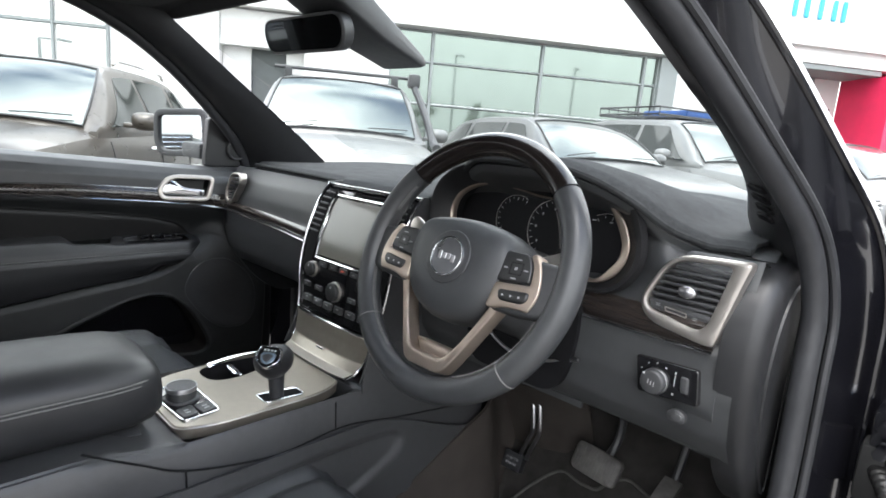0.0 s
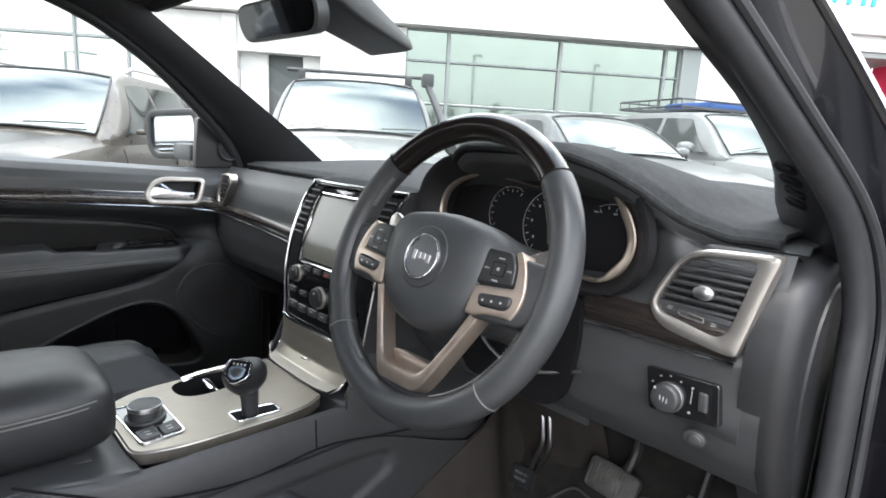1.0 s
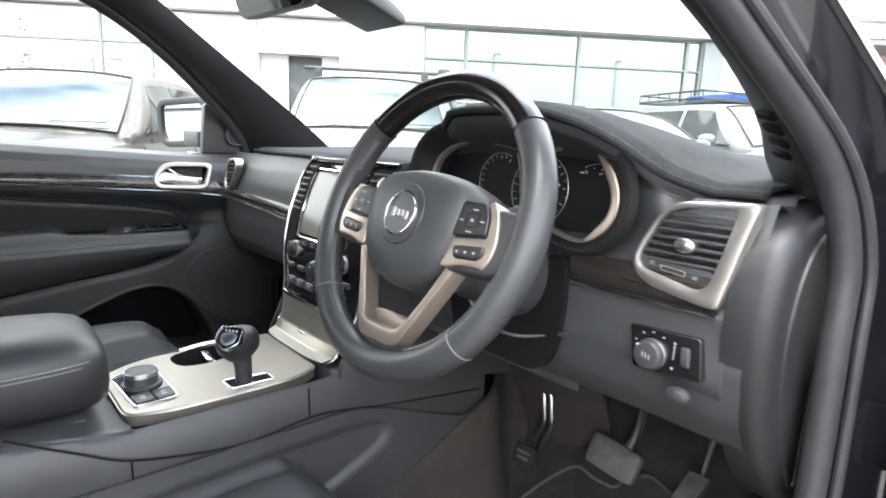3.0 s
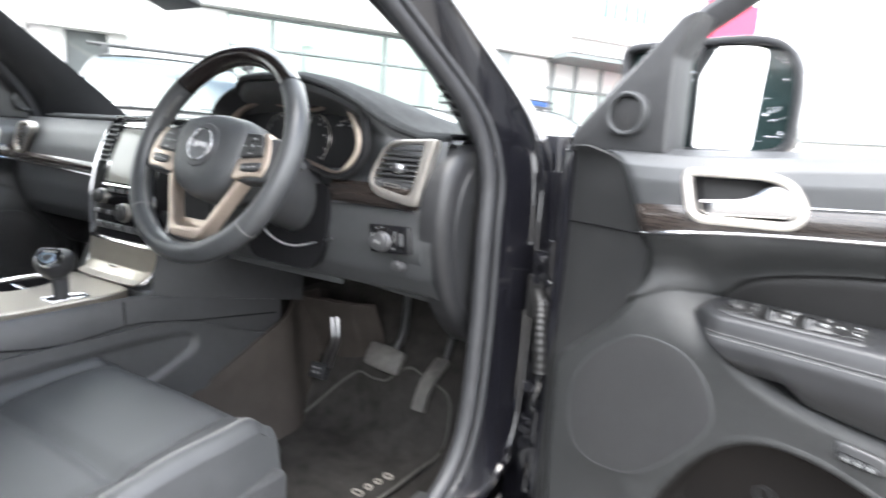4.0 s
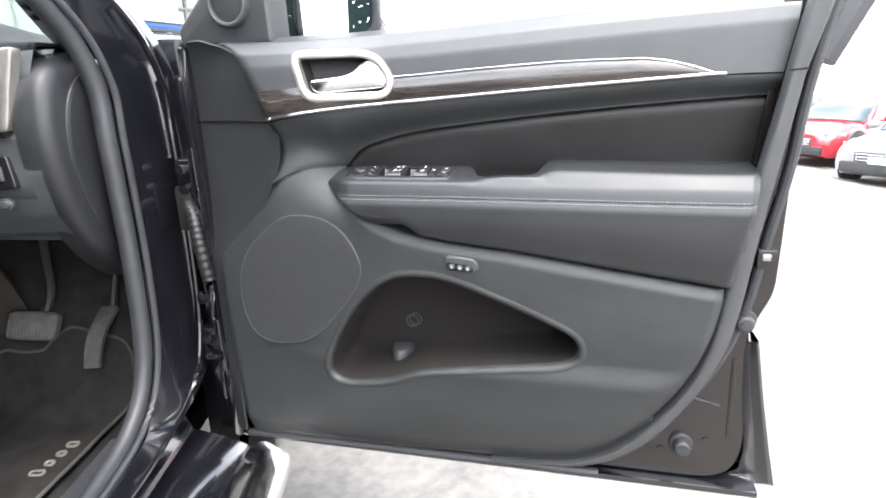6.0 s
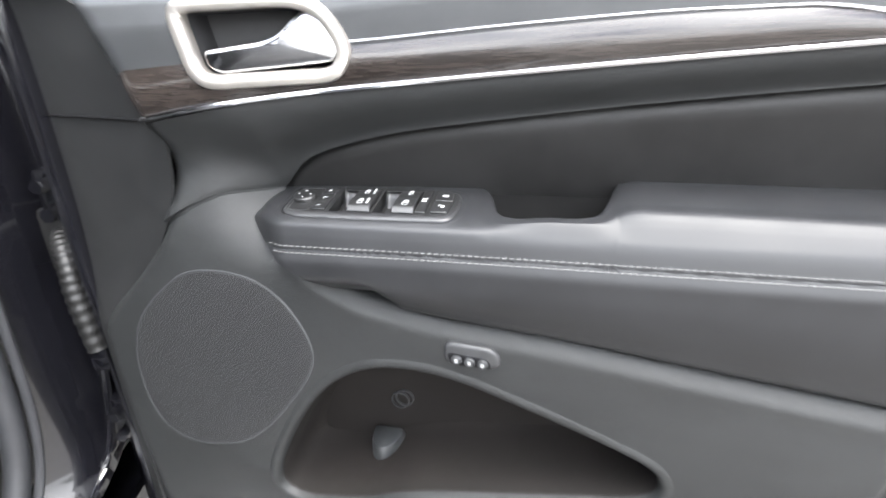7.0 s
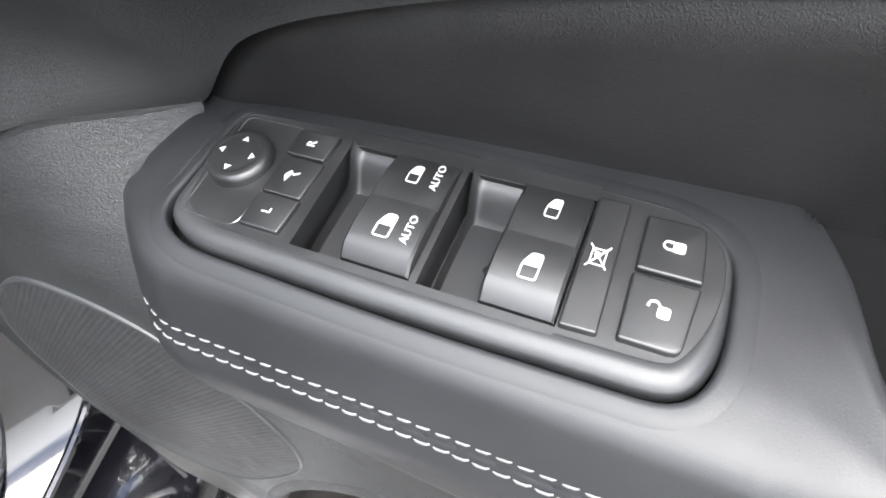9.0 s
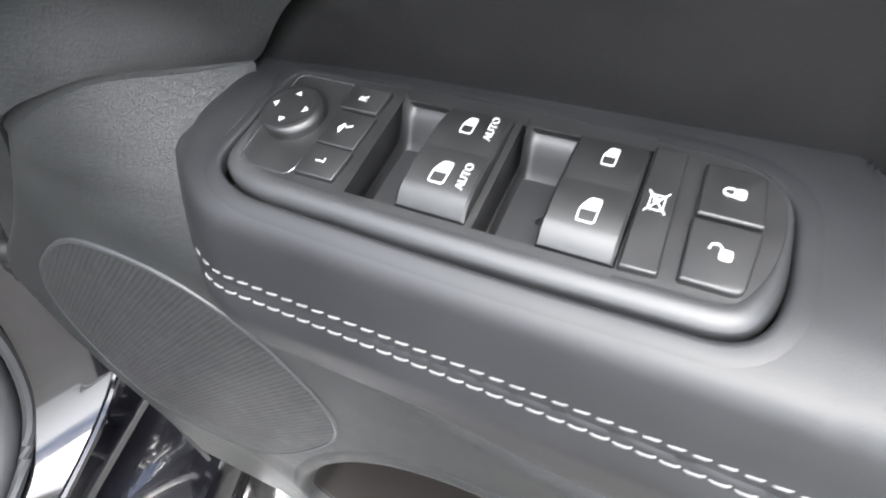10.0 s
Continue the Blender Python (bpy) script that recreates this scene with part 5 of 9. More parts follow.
# window rocker switches
def glyph_window(bm, x, y, z, s):
    """A car-door outline with its lower half filled."""
    o = [Vector((x + s * a, y + s * b)) for a, b in ((-0.31, -0.5), (0.31, -0.5), (0.33, 0.5), (-0.08, 0.5), (-0.31, 0.05))]
    o = round_poly(o, s * 0.13, 3)
    add_ring(bm, o, inset(o, s * 0.06), z - 0.0002, z + 0.00015, bevel=0.00005)
    add_plate(bm, [(x + s * a, y + s * b) for a, b in ((-0.21, 0.0), (0.23, 0.0), (0.23, 0.40), (-0.03, 0.40), (-0.21, 0.06))], z - 0.0002, z + 0.0001)
for a, b, auto in ((0.2580, 0.2806, True), (0.3018, 0.3232, False)):
    bm = B()
    for k, (w0, w1, z0, z1) in enumerate(((-0.0455, -0.0265, 0.0005, 0.0032), (-0.0262, -0.0045, 0.0040, 0.0028))):
        x0, y0 = S(a, w0)
        x1, y1 = S(b, w1)
        rows_ = []
        for j in range(7):
            t = j / 6
            yy = y0 + (y1 - y0) * t
            lift = z0 + (z1 - z0) * t + 0.0012 * math.sin(math.pi * t) - (0.0022 * max(0, t - 0.84) / 0.16 if k else 0)
            rows_.append([Vector((x0, yy, -0.016)), Vector((x0, yy, lift - 0.0008)), Vector((x0 + 0.0008, yy, lift)), Vector((x1 - 0.0008, yy, lift)), Vector((x1, yy, lift - 0.0008)), Vector((x1, yy, -0.016))])
        loft(bm, rows_)
    bmesh.ops.recalc_face_normals(bm, faces=bm.faces[:])
    rocker = part("window_rocker", bm, M_MODULE, switches, "black window rocker switch")
    for k, (w, z) in enumerate(((-0.0372, 0.0035), (-0.0165, 0.0048))):
        x, y = S((a + b) / 2 + 0.0004 - (0.0012 if auto else 0), w)
        bm = B()
        glyph_window(bm, x, y, z, 0.0068 if k == 0 else 0.0086)
        part("window_symbol", bm, M_PRINT, rocker, "white window symbol")
        if auto:
            part("auto_mark", text_bm("AUTO", 0.0036, Matrix.Translation((x + 0.0077, y + 0.0006, z)) @ pose(0, 0, 0, 0, 0, 90)), M_PRINT, rocker, "white AUTO lettering")
    # finger well beside the rocker
    bm = B()
    xa, ya = S(a - 0.0165, -0.0458)
    xb, yb = S(a, -0.0040)
    def well(s, t):
        x, y = xa + (xb - xa) * s, ya + (yb - ya) * t
        d = -0.0155 + 0.0125 * step(0.30, 0.0, t) + 0.006 * step(0.10, 0.0, s)
        d += 0.006 * math.exp(-((t - 0.60) / 0.05) ** 2) * step(0.45, 0.95, s)
        return Vector((x, y, d))
    add_grid(bm, well, 12, 26)
    part("finger_well", bm, M_MODULE, switches, "scooped finger well", smooth=60)
# child lock bar
bm = B()
add_plate(bm, sw_outline([(0.3240, -0.0462), (0.3332, -0.0462), (0.3342, -0.0044), (0.3242, -0.0040)], 0.0008, 2), -0.006, 0.0022, bevel=0.0008)
bar = part("child_lock_key", bm, M_MODULE, switches, "long window lock key")
bm = B()
x, y = S(0.3288, -0.0262)
o = round_poly([(x - 0.0026, y - 0.0034), (x + 0.0026, y - 0.0034), (x + 0.0026, y + 0.0032), (x - 0.0026, y + 0.0032)], 0.0006, 2)
add_ring(bm, o, inset(o, 0.0005), 0.0018, 0.0025, bevel=0.00005)
for sx in (-1, 1):
    add_tube(bm, [(x - 0.0034 * sx, y - 0.0044, 0.0024), (x + 0.0034 * sx, y + 0.0044, 0.0024)], 0.00035, 4)
add_disc(bm, 0.0012, 0.0018, 0.0025, Matrix.Translation((x - 0.0003, y + 0.0006, 0)), 8)
for v in bm.verts:
    v.co.x, v.co.y = x + (v.co.x - x) * 0.82, y + (v.co.y - y) * 0.82
part("lock_symbol", bm, M_PRINT, bar, "white crossed-out window symbol")
# door lock keys
for k, (w0, w1) in enumerate(((-0.0440, -0.0262), (-0.0250, -0.0052))):
    bm = B()
    add_plate(bm, sw_outline([(0.3384, w0), (0.3544 + 0.0016 * k, w0), (0.3560 - 0.0016 * k, w1), (0.3388, w1)], [0.001, 0.003, 0.001, 0.001] if k == 0 else [0.001, 0.001, 0.003, 0.001], 3), -0.004, 0.0022, bevel=0.0009)
    key = part("lock_key", bm, M_MODULE, switches, "door lock key")
    x, y = S(0.3468, (w0 + w1) / 2)
    bm = B()
    add_plate(bm, round_poly([(x - 0.0002, y - 0.0022), (x + 0.0040, y - 0.0022), (x + 0.0040, y + 0.0022), (x - 0.0002, y + 0.0022)], 0.0012, 3), 0.0018, 0.0024)
    arc = [Vector((x, y + 0.0016)), Vector((x - 0.0022, y + 0.0017)), Vector((x - 0.0034, y + 0.0002)), Vector((x - 0.0022, y - 0.0014)), Vector((x, y - 0.0014))]
    if k:
        arc = [Vector((x + 0.0006, y + 0.0018)), Vector((x - 0.0008, y + 0.0034)), Vector((x - 0.0030, y + 0.0030)), Vector((x - 0.0034, y + 0.0012))]
    add_tube(bm, [(p.x, p.y, 0.0023) for p in catmull([(p.x, p.y, 0) for p in arc], 4)], 0.0005, 4)
    for v in bm.verts:
        v.co.x, v.co.y = x + (v.co.x - x) * 0.78, y + (v.co.y - y) * 0.78
    part("padlock_symbol", bm, M_PRINT, key, "white padlock symbol")

# ---------------------------------------------------------------- dashboard
dash = thing("dashboard", None, "black dashboard with wood strip and silver air vents", "dashboard")
hoodX = lerp_table([(0.14, 0.0), (0.165, 0.12), (0.19, 0.34), (0.215, 0.58), (0.254, 0.84), (0.31, 0.98), (0.38, 1.0), (0.45, 1.0), (0.52, 0.86), (0.58, 0.55), (0.625, 0.16), (0.66, 0.0)])
HOOD = 0.095
edgeY = lerp_table([(-0.75, 0.30), (-0.5, 0.285), (-0.22, 0.26), (-0.17, 0.215), (0.16, 0.215), (0.19, 0.25), (0.25, 0.205), (0.32, 0.168), (0.42, 0.158), (0.52, 0.172), (0.59, 0.205), (0.65, 0.27), (0.70, 0.29), (0.75, 0.29)])
def dash_top(x, y):
    b = 1.162 + 0.012 * step(0.3, 0.8, y)
    return b + HOOD * hoodX(x) * (1 - 0.75 * step(0.22, 0.75, y))
# body of the dash: section swept across the car
bm = B()
def f(s, t):
    x = -0.745 + 1.49 * s
    ye = edgeY(x)
    h = HOOD * hoodX(x)
    zt = 1.158 + h
    prof = [(0.86, 1.150), (0.60, dash_top(x, 0.6) - 0.006), (0.40, dash_top(x, 0.4) - 0.006), (ye + 0.012, zt - 0.004), (ye, zt - 0.012), (ye + 0.010, zt - 0.026)]
    k = hoodX(x)
    low = [(ye + (0.236 - ye) * 0.8, 1.150), (0.226, 1.115), (0.216, 1.07), (0.212, 1.032), (0.203, 1.022), (0.204, 0.96), (0.218, 0.90), (0.245, 0.862), (0.33, 0.845), (0.55, 0.85)]
    if k > 0.05:
        low[0] = (ye + (0.262 - ye) * min(1, k * 1.3), zt - 0.05 * k - 0.02)
        low[1] = (0.226 + 0.03 * k, 1.115 - 0.02 * k)
    pr = prof + low
    q = t * (len(pr) - 1)
    i = min(int(q), len(pr) - 2)
    a, b = pr[i], pr[i + 1]
    y, z = a[0] + (b[0] - a[0]) * (q - i), a[1] + (b[1] - a[1]) * (q - i)
    return Vector((x, y, z))
add_grid(bm, f, 140, 90)
bmesh.ops.smooth_vert(bm, verts=[v for v in bm.verts if not v.is_boundary], factor=0.5, use_axis_x=False, use_axis_y=True, use_axis_z=True)
part("dash_body", bm, M_DASH, dash, "soft grained black dash body", smooth=60)
# cloth mat on top
bm = B()
def f(s, t):
    x = -0.725 + 1.44 * s
    ye = edgeY(x) - 0.004
    yy = ye + (0.83 - ye) * t
    z = dash_top(x, yy) + 0.004 - 0.012 * step(0.02, 0.0, yy - ye)
    z += 0.0015 * noise.noise(Vector((x * 14, yy * 14, 0)))
    return Vector((x, yy, z))
add_grid(bm, f, 150, 60, 0.006)
mat_ob = solo("dash_mat", bm, M_DASHMAT, "charcoal cloth dash mat draped over the dashboard", "dash mat", smooth=60)
bm = B()
add_tube(bm, [Vector((x, edgeY(x) - 0.005, dash_top(x, edgeY(x)) - 0.007)) for x in np.linspace(-0.725, 0.715, 140)], 0.0055, 8)
part("bound_edge", bm, M_DASHMAT, mat_ob, "bound cloth edge")

# wood strips with chrome edge, driver and passenger side
for x0, x1 in ((0.515, 0.712), (-0.725, -0.19)):
    bm = B()
    def f(s, t):
        x = x0 + (x1 - x0) * s
        zt = 1.067 if x0 > 0 else 1.036
        zb = 1.026 if x0 > 0 else 1.000
        k = (x - x0) / (x1 - x0)
        if x0 < 0:
            zt, zb = 1.045 - 0.006 * k, 1.018 - 0.010 * k
        return Vector((x, 0.205 - 0.006 * math.sin(math.pi * t) - (0.035 * k ** 2 if x0 < 0 else 0.0), zb + (zt - zb) * t))
    add_grid(bm, f, 30, 8, 0.006)
    w_ = part("wood_strip", bm, M_WOOD, dash, "dark wood veneer strip")
    bm = B()
    add_tube(bm, [f(k / 30, -0.06) + Vector((0, -0.006, 0)) for k in range(31)], 0.0026, 8)
    part("chrome_edge", bm, M_TRIMCHROME, w_, "chrome edging")

# air vents: frame, slats, knob
FACE = face_frame((0.0, 0.208, 1.08), (1, 0, 0), (0, -1, 0.06))
def vent(cx, pts, inner, slat_rows, parent, knob=True, m=FACE):
    o, i = even(round_poly(pts[0], pts[1], 6), 80), even(round_poly(inner[0], inner[1], 6), 80)
    c = sum(i, Vector((0, 0))) / 80
    o, i = align(o, c), align(i, c)
    bm = B()
    add_ring(bm, o, i, -0.01, 0.010, m, 0.005)
    fr = part("air_vent", bm, M_SATIN, parent, "satin silver air vent frame")
    bm = B()
    add_plate(bm, inset(i, -0.002), -0.05, -0.035, m)
    part("duct", bm, M_MATT, fr)
    xs = [p.x for p in i]
    ys = [p.y for p in i]
    for k in range(slat_rows):
        y = max(ys) - 0.006 - (max(ys) - min(ys) - (0.016 if knob else 0.004)) * k / slat_rows - 0.004
        row = [p for p in i]
        cr = []
        for a, b in zip(row, row[1:] + row[:1]):
            if (a.y - y) * (b.y - y) < 0:
                cr.append(a.x + (b.x - a.x) * (y - a.y) / (b.y - a.y))
        if len(cr) < 2:
            continue
        x0, x1 = min(cr), max(cr)
        bm = B()
        add_box(bm, ((x0 + x1) / 2, y, -0.004), (x1 - x0, 0.0042, 0.018), 0.0015, m @ pose(0, 0, 0) )
        part("slat", bm, M_HARD, fr)
    return fr, i
fr, vi = vent(0.66, ([(0.640, 0.066), (0.744, 0.072), (0.736, 0.045), (0.714, -0.047), (0.700, -0.049), (0.621, -0.036), (0.600, -0.008)], [0.03, 0.008, 0.03, 0.006, 0.02, 0.02, 0.03]),
              ([(0.642, 0.057), (0.720, 0.062), (0.714, 0.035), (0.700, -0.022), (0.690, -0.030), (0.622, -0.018), (0.613, -0.006)], [0.024, 0.008, 0.02, 0.01, 0.008, 0.014, 0.016]), 8, dash)
bm = B()
add_plate(bm, round_poly([(0.615, -0.004), (0.705, -0.008), (0.700, -0.022), (0.690, -0.030), (0.622, -0.018)], 0.008, 3), -0.02, 0.004, FACE, 0.002)
part("vent_sill", bm, M_HARD, fr, "black sill below the slats")
bm = B()
add_plate(bm, circle(0.0125, 24, 0.668, 0.017, 0.72), -0.005, 0.012, FACE, 0.004, 0.002)
part("vent_knob", bm, M_STEEL, fr, "grey vent knob")
bm = B()
add_ring(bm, round_poly([(0.640, -0.0095), (0.672, -0.0125), (0.672, -0.0195), (0.642, -0.0165)], 0.002, 2), inset(round_poly([(0.640, -0.0095), (0.672, -0.0125), (0.672, -0.0195), (0.642, -0.0165)], 0.002, 2), 0.0015), 0.003, 0.0055, FACE, 0.0005)
part("thumbwheel", bm, M_SATIN, fr)
bm = B()
for x, y in ((0.630, -0.0105), (0.683, -0.0165)):
    for k in range(3):
        add_box(bm, (x, y + 0.0025 * (k - 1), 0.0042), (0.006, 0.0009, 0.0006), 0, FACE)
tagged(part("vent_marks", bm, M_GREYPRINT, fr), kind="stuff")
# passenger vent
vent(-0.68, ([(-0.700, 0.052), (-0.640, 0.056), (-0.630, 0.030), (-0.690, -0.045), (-0.728, -0.040), (-0.735, -0.010)], [0.02, 0.012, 0.03, 0.02, 0.02, 0.02]),
              ([(-0.693, 0.044), (-0.650, 0.046), (-0.643, 0.028), (-0.693, -0.034), (-0.718, -0.030), (-0.722, -0.008)], [0.014, 0.008, 0.02, 0.012, 0.012, 0.014]), 6, dash, False)

# light switch panel
bm = B()
lsw = round_poly([(0.614, -0.088), (0.702, -0.084), (0.709, -0.133), (0.624, -0.139)], 0.004, 3)
add_plate(bm, lsw, -0.01, 0.0075, FACE, 0.002)
lp = part("light_switch_panel", bm, M_PIANO, dash, "glossy black headlight switch panel")
bm = B()
add_plate(bm, circle(0.0175, 32, 0.647, -0.117), 0.0, 0.022, FACE, 0.004)
kn = part("rotary_knob", bm, M_HARD, lp, "ribbed headlight knob")
bm = B()
add_ring(bm, circle(0.0188, 32, 0.647, -0.117), circle(0.0172, 32, 0.647, -0.117), 0.007, 0.012, FACE, 0.0008)
part("knob_ring", bm, M_STEEL, kn)
bm = B()
for k in (-1, 0, 1):
    add_box(bm, (0.647 + 0.0042 * k, -0.117 - 0.001 * k, 0.0222), (0.0014, 0.006, 0.0006), 0, FACE)
add_box(bm, (0.635, -0.106, 0.0222), (0.003, 0.003, 0.0006), 0, FACE)
part("knob_marks", bm, M_GREYPRINT, kn)
bm = B()
for a, r in ((150, 0.025), (120, 0.026), (92, 0.026), (62, 0.026)):
    add_box(bm, (0.647 + r * math.cos(radians(a)), -0.117 + r * math.sin(radians(a)), 0.0078), (0.0024, 0.0015, 0.0005), 0, FACE)
add_box(bm, (0.6735, -0.108, 0.0078), (0.0010, 0.016, 0.0005), 0, FACE)
add_box(bm, (0.6735, -0.097, 0.0078), (0.0026, 0.0026, 0.0005), 0, FACE)
add_box(bm, (0.6735, -0.127, 0.0078), (0.0032, 0.0026, 0.0005), 0, FACE)
part("panel_marks", bm, M_GREYPRINT, lp, "white symbols")
bm = B()
add_plate(bm, round_poly([(0.681, -0.098), (0.692, -0.098), (0.694, -0.121), (0.683, -0.121)], 0.003, 3), 0.0, 0.011, FACE, 0.003)
part("dimmer_wheel", bm, M_HARD, lp, "dimmer wheel")
bm = B()
add_plate(bm, circle(0.0135, 24, 0.682, -0.158, 0.75), -0.005, 0.004, FACE, 0.002)
fb = part("boot_release", bm, M_HARD, dash, "small round release button")
bm = B()
add_plate(bm, circle(0.0085, 20, 0.684, -0.158, 0.8), 0.0, 0.007, FACE, 0.002)
part("button_cap", bm, M_HARD, fb)
# knee panel seam lines and lower cover
bm = B()
add_grid(bm, lambda s, t: Vector((0.50 + 0.225 * s, 0.2095 + 0.075 * step(0.35, 1.0, t) + 0.012 * (1 - s) ** 3, 1.018 - 0.165 * t - 0.010 * s)), 20, 20, 0.006)
part("knee_panel", bm, M_DASH, dash, "grained black knee panel")
bm = B()
add_grid(bm, lambda s, t: Vector((0.17 + 0.34 * s, 0.225 + 0.03 * t + 0.1 * (0.5 - abs(s - 0.5)) * 0, 1.05 - 0.20 * t)), 16, 12, 0.006)
part("column_cover_panel", bm, M_DASH, dash, "black panel below the instruments")
# no hole here: a flat dark plate paints the recess's shade
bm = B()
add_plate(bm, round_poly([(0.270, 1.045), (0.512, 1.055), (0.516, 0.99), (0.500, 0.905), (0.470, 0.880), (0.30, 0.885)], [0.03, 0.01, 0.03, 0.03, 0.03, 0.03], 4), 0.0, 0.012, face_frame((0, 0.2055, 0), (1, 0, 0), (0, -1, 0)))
part("column_opening", bm, M_MATT, dash, "flat dark plate standing for the shaded recess round the steering column")
# end caps of the dash
for sx in (1, -1):
    bm = B()
    cap = round_poly([(0.32, 1.150), (0.225, 1.13), (0.195, 1.03), (0.212, 0.92), (0.270, 0.82), (0.37, 0.74), (0.46, 0.74), (0.46, 1.15)], [0.02, 0.08, 0.06, 0.1, 0.1, 0.05, 0.02, 0.02], 6)
    mc = Matrix(((0, 0, sx, 0), (1, 0, 0, 0), (0, 1, 0, 0), (0, 0, 0, 1)))
    add_plate(bm, cap, 0.720, 0.772, mc, 0.022)
    leaf = round_poly([(0.360, 1.120), (0.290, 1.115), (0.245, 1.06), (0.232, 0.98), (0.262, 0.88), (0.345, 0.775)], [0.02, 0.06, 0.06, 0.08, 0.1, 0.04], 6)
    add_ring(bm, leaf, inset(leaf, 0.004), 0.762, 0.7755, mc, 0.0015)
    add_plate(bm, inset(leaf, 0.006), 0.762, 0.7745, mc, 0.002)
    bmesh.ops.recalc_face_normals(bm, faces=bm.faces[:])
    part("end_cap", bm, M_PILLAR, dash, "black dash end panel with a leaf-shaped lid")

# ---------------------------------------------------------------- instrument cluster
cl = thing("instrument_cluster", None, "black twin-dial instrument cluster with champagne bezel", "instrument cluster")
CF = face_frame((0.0, 0.226, 1.14), (1, 0, 0), (0, -1, 0.12))
clo = even(round_poly([(0.201, 0.008), (0.211, 0.037), (0.245, 0.058), (0.295, 0.067), (0.345, 0.063), (0.400, 0.055), (0.440, 0.0545), (0.490, 0.068), (0.522, 0.063), (0.553, 0.041), (0.573, 0.002), (0.568, -0.033), (0.546, -0.059), (0.515, -0.068), (0.477, -0.059), (0.434, -0.047), (0.40, -0.042), (0.345, -0.05), (0.29, -0.066), (0.24, -0.058), (0.206, -0.02)], 0.02, 4), 140)
# the bezel: a fine line round the left dial, broad at its right end
def bezel_row(k, z):
    return [CF @ Vector((p.x + (q - p).normalized().x * k * bezel_w(p), p.y + (q - p).normalized().y * k * bezel_w(p), z)) for p, q in zip(clo, inset(clo, 0.001))]
def bezel_w(p):
    return 0.0034 + 0.0115 * step(0.515, 0.560, p.x) + 0.002 * step(-0.03, -0.06, p.y)
bm = B()
loft(bm, [bezel_row(0.0, 0.002), bezel_row(0.0, 0.0105), bezel_row(0.12, 0.0118), bezel_row(0.5, 0.0105), bezel_row(0.9, 0.0075), bezel_row(1.0, 0.0055), bezel_row(1.0, -0.002)], True, False)
bmesh.ops.recalc_face_normals(bm, faces=bm.faces[:])
part("bezel", bm, M_CHAMP, cl, "champagne metal bezel", smooth=40)
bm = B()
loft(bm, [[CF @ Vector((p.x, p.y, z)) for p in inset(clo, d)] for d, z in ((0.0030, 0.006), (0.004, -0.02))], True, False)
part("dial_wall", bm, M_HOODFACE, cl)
bm = B()
add_plate(bm, inset(clo, 0.004), -0.03, -0.018, CF)
gface = part("gauge_face", bm, M_GAUGE, cl, "black gauge face")
def gauge(cx, cy, r, a0, a1, n, big):
    bm = B()
    for k in range(n):
        a = radians(a0 + (a1 - a0) * k / (n - 1))
        ln = 0.007 if k % 2 == 0 else 0.004
        p = Vector((cx + (r - ln / 2) * math.cos(a), cy + (r - ln / 2) * math.sin(a), -0.0172))
        add_box(bm, (0, 0, 0), (ln * 0.8, 0.0008, 0.0006), 0, CF @ Matrix.Translation(p) @ pose(0, 0, 0, 0, 0, math.degrees(a)))
    part("tick_marks", bm, M_PRINT, gface, "white tick marks")
    bm = B()
    pts = [(cx + (r + 0.003) * math.cos(radians(a)), cy + (r + 0.003) * math.sin(radians(a)), -0.0172) for a in np.linspace(a0, a1, 40)]
    add_tube(bm, [CF @ Vector(p) for p in pts], 0.0005 if big else 0.0004, 5)
    part("dial_ring", bm, M_SATIN, gface)
gauge(0.418, 0.0, 0.050, 230, -50, 21, True)
gauge(0.335, 0.008, 0.040, 215, 60, 11, False)
gauge(0.515, 0.0, 0.040, 120, -40, 9, False)
bm = B()
add_box(bm, (0.552, -0.012, -0.0168), (0.014, 0.003, 0.0006), 0, CF)
add_box(bm, (0.548, -0.040, -0.0168), (0.004, 0.018, 0.0006), 0, CF @ Matrix.Translation((0, 0, 0)))
part("warning_marks", bm, M_RED, gface, "orange-red warning marks")
bm = B()
for k in range(6):
    a = radians(215 - 40 * k)
    add_box(bm, (0, 0, 0), (0.0028, 0.0040, 0.0006), 0, CF @ Matrix.Translation((0.418 + 0.037 * math.cos(a), 0.037 * math.sin(a), -0.0172)))
add_box(bm, (0.49, 0.03, -0.0172), (0.007, 0.0022, 0.0006), 0, CF)
add_box(bm, (0.52, 0.03, -0.0172), (0.006, 0.0022, 0.0006), 0, CF)
tagged(part("dial_figures", bm, M_GREYPRINT, gface), kind="stuff")
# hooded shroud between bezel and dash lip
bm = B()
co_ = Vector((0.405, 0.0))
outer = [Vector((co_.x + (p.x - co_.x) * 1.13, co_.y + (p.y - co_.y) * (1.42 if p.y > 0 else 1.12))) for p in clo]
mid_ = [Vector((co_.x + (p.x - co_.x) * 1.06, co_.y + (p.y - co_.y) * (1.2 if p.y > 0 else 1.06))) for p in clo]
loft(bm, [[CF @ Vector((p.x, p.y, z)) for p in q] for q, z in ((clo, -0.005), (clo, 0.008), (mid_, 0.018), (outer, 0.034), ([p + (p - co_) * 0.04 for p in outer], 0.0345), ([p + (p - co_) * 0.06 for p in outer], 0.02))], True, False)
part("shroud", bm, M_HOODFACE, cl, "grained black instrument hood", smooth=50)

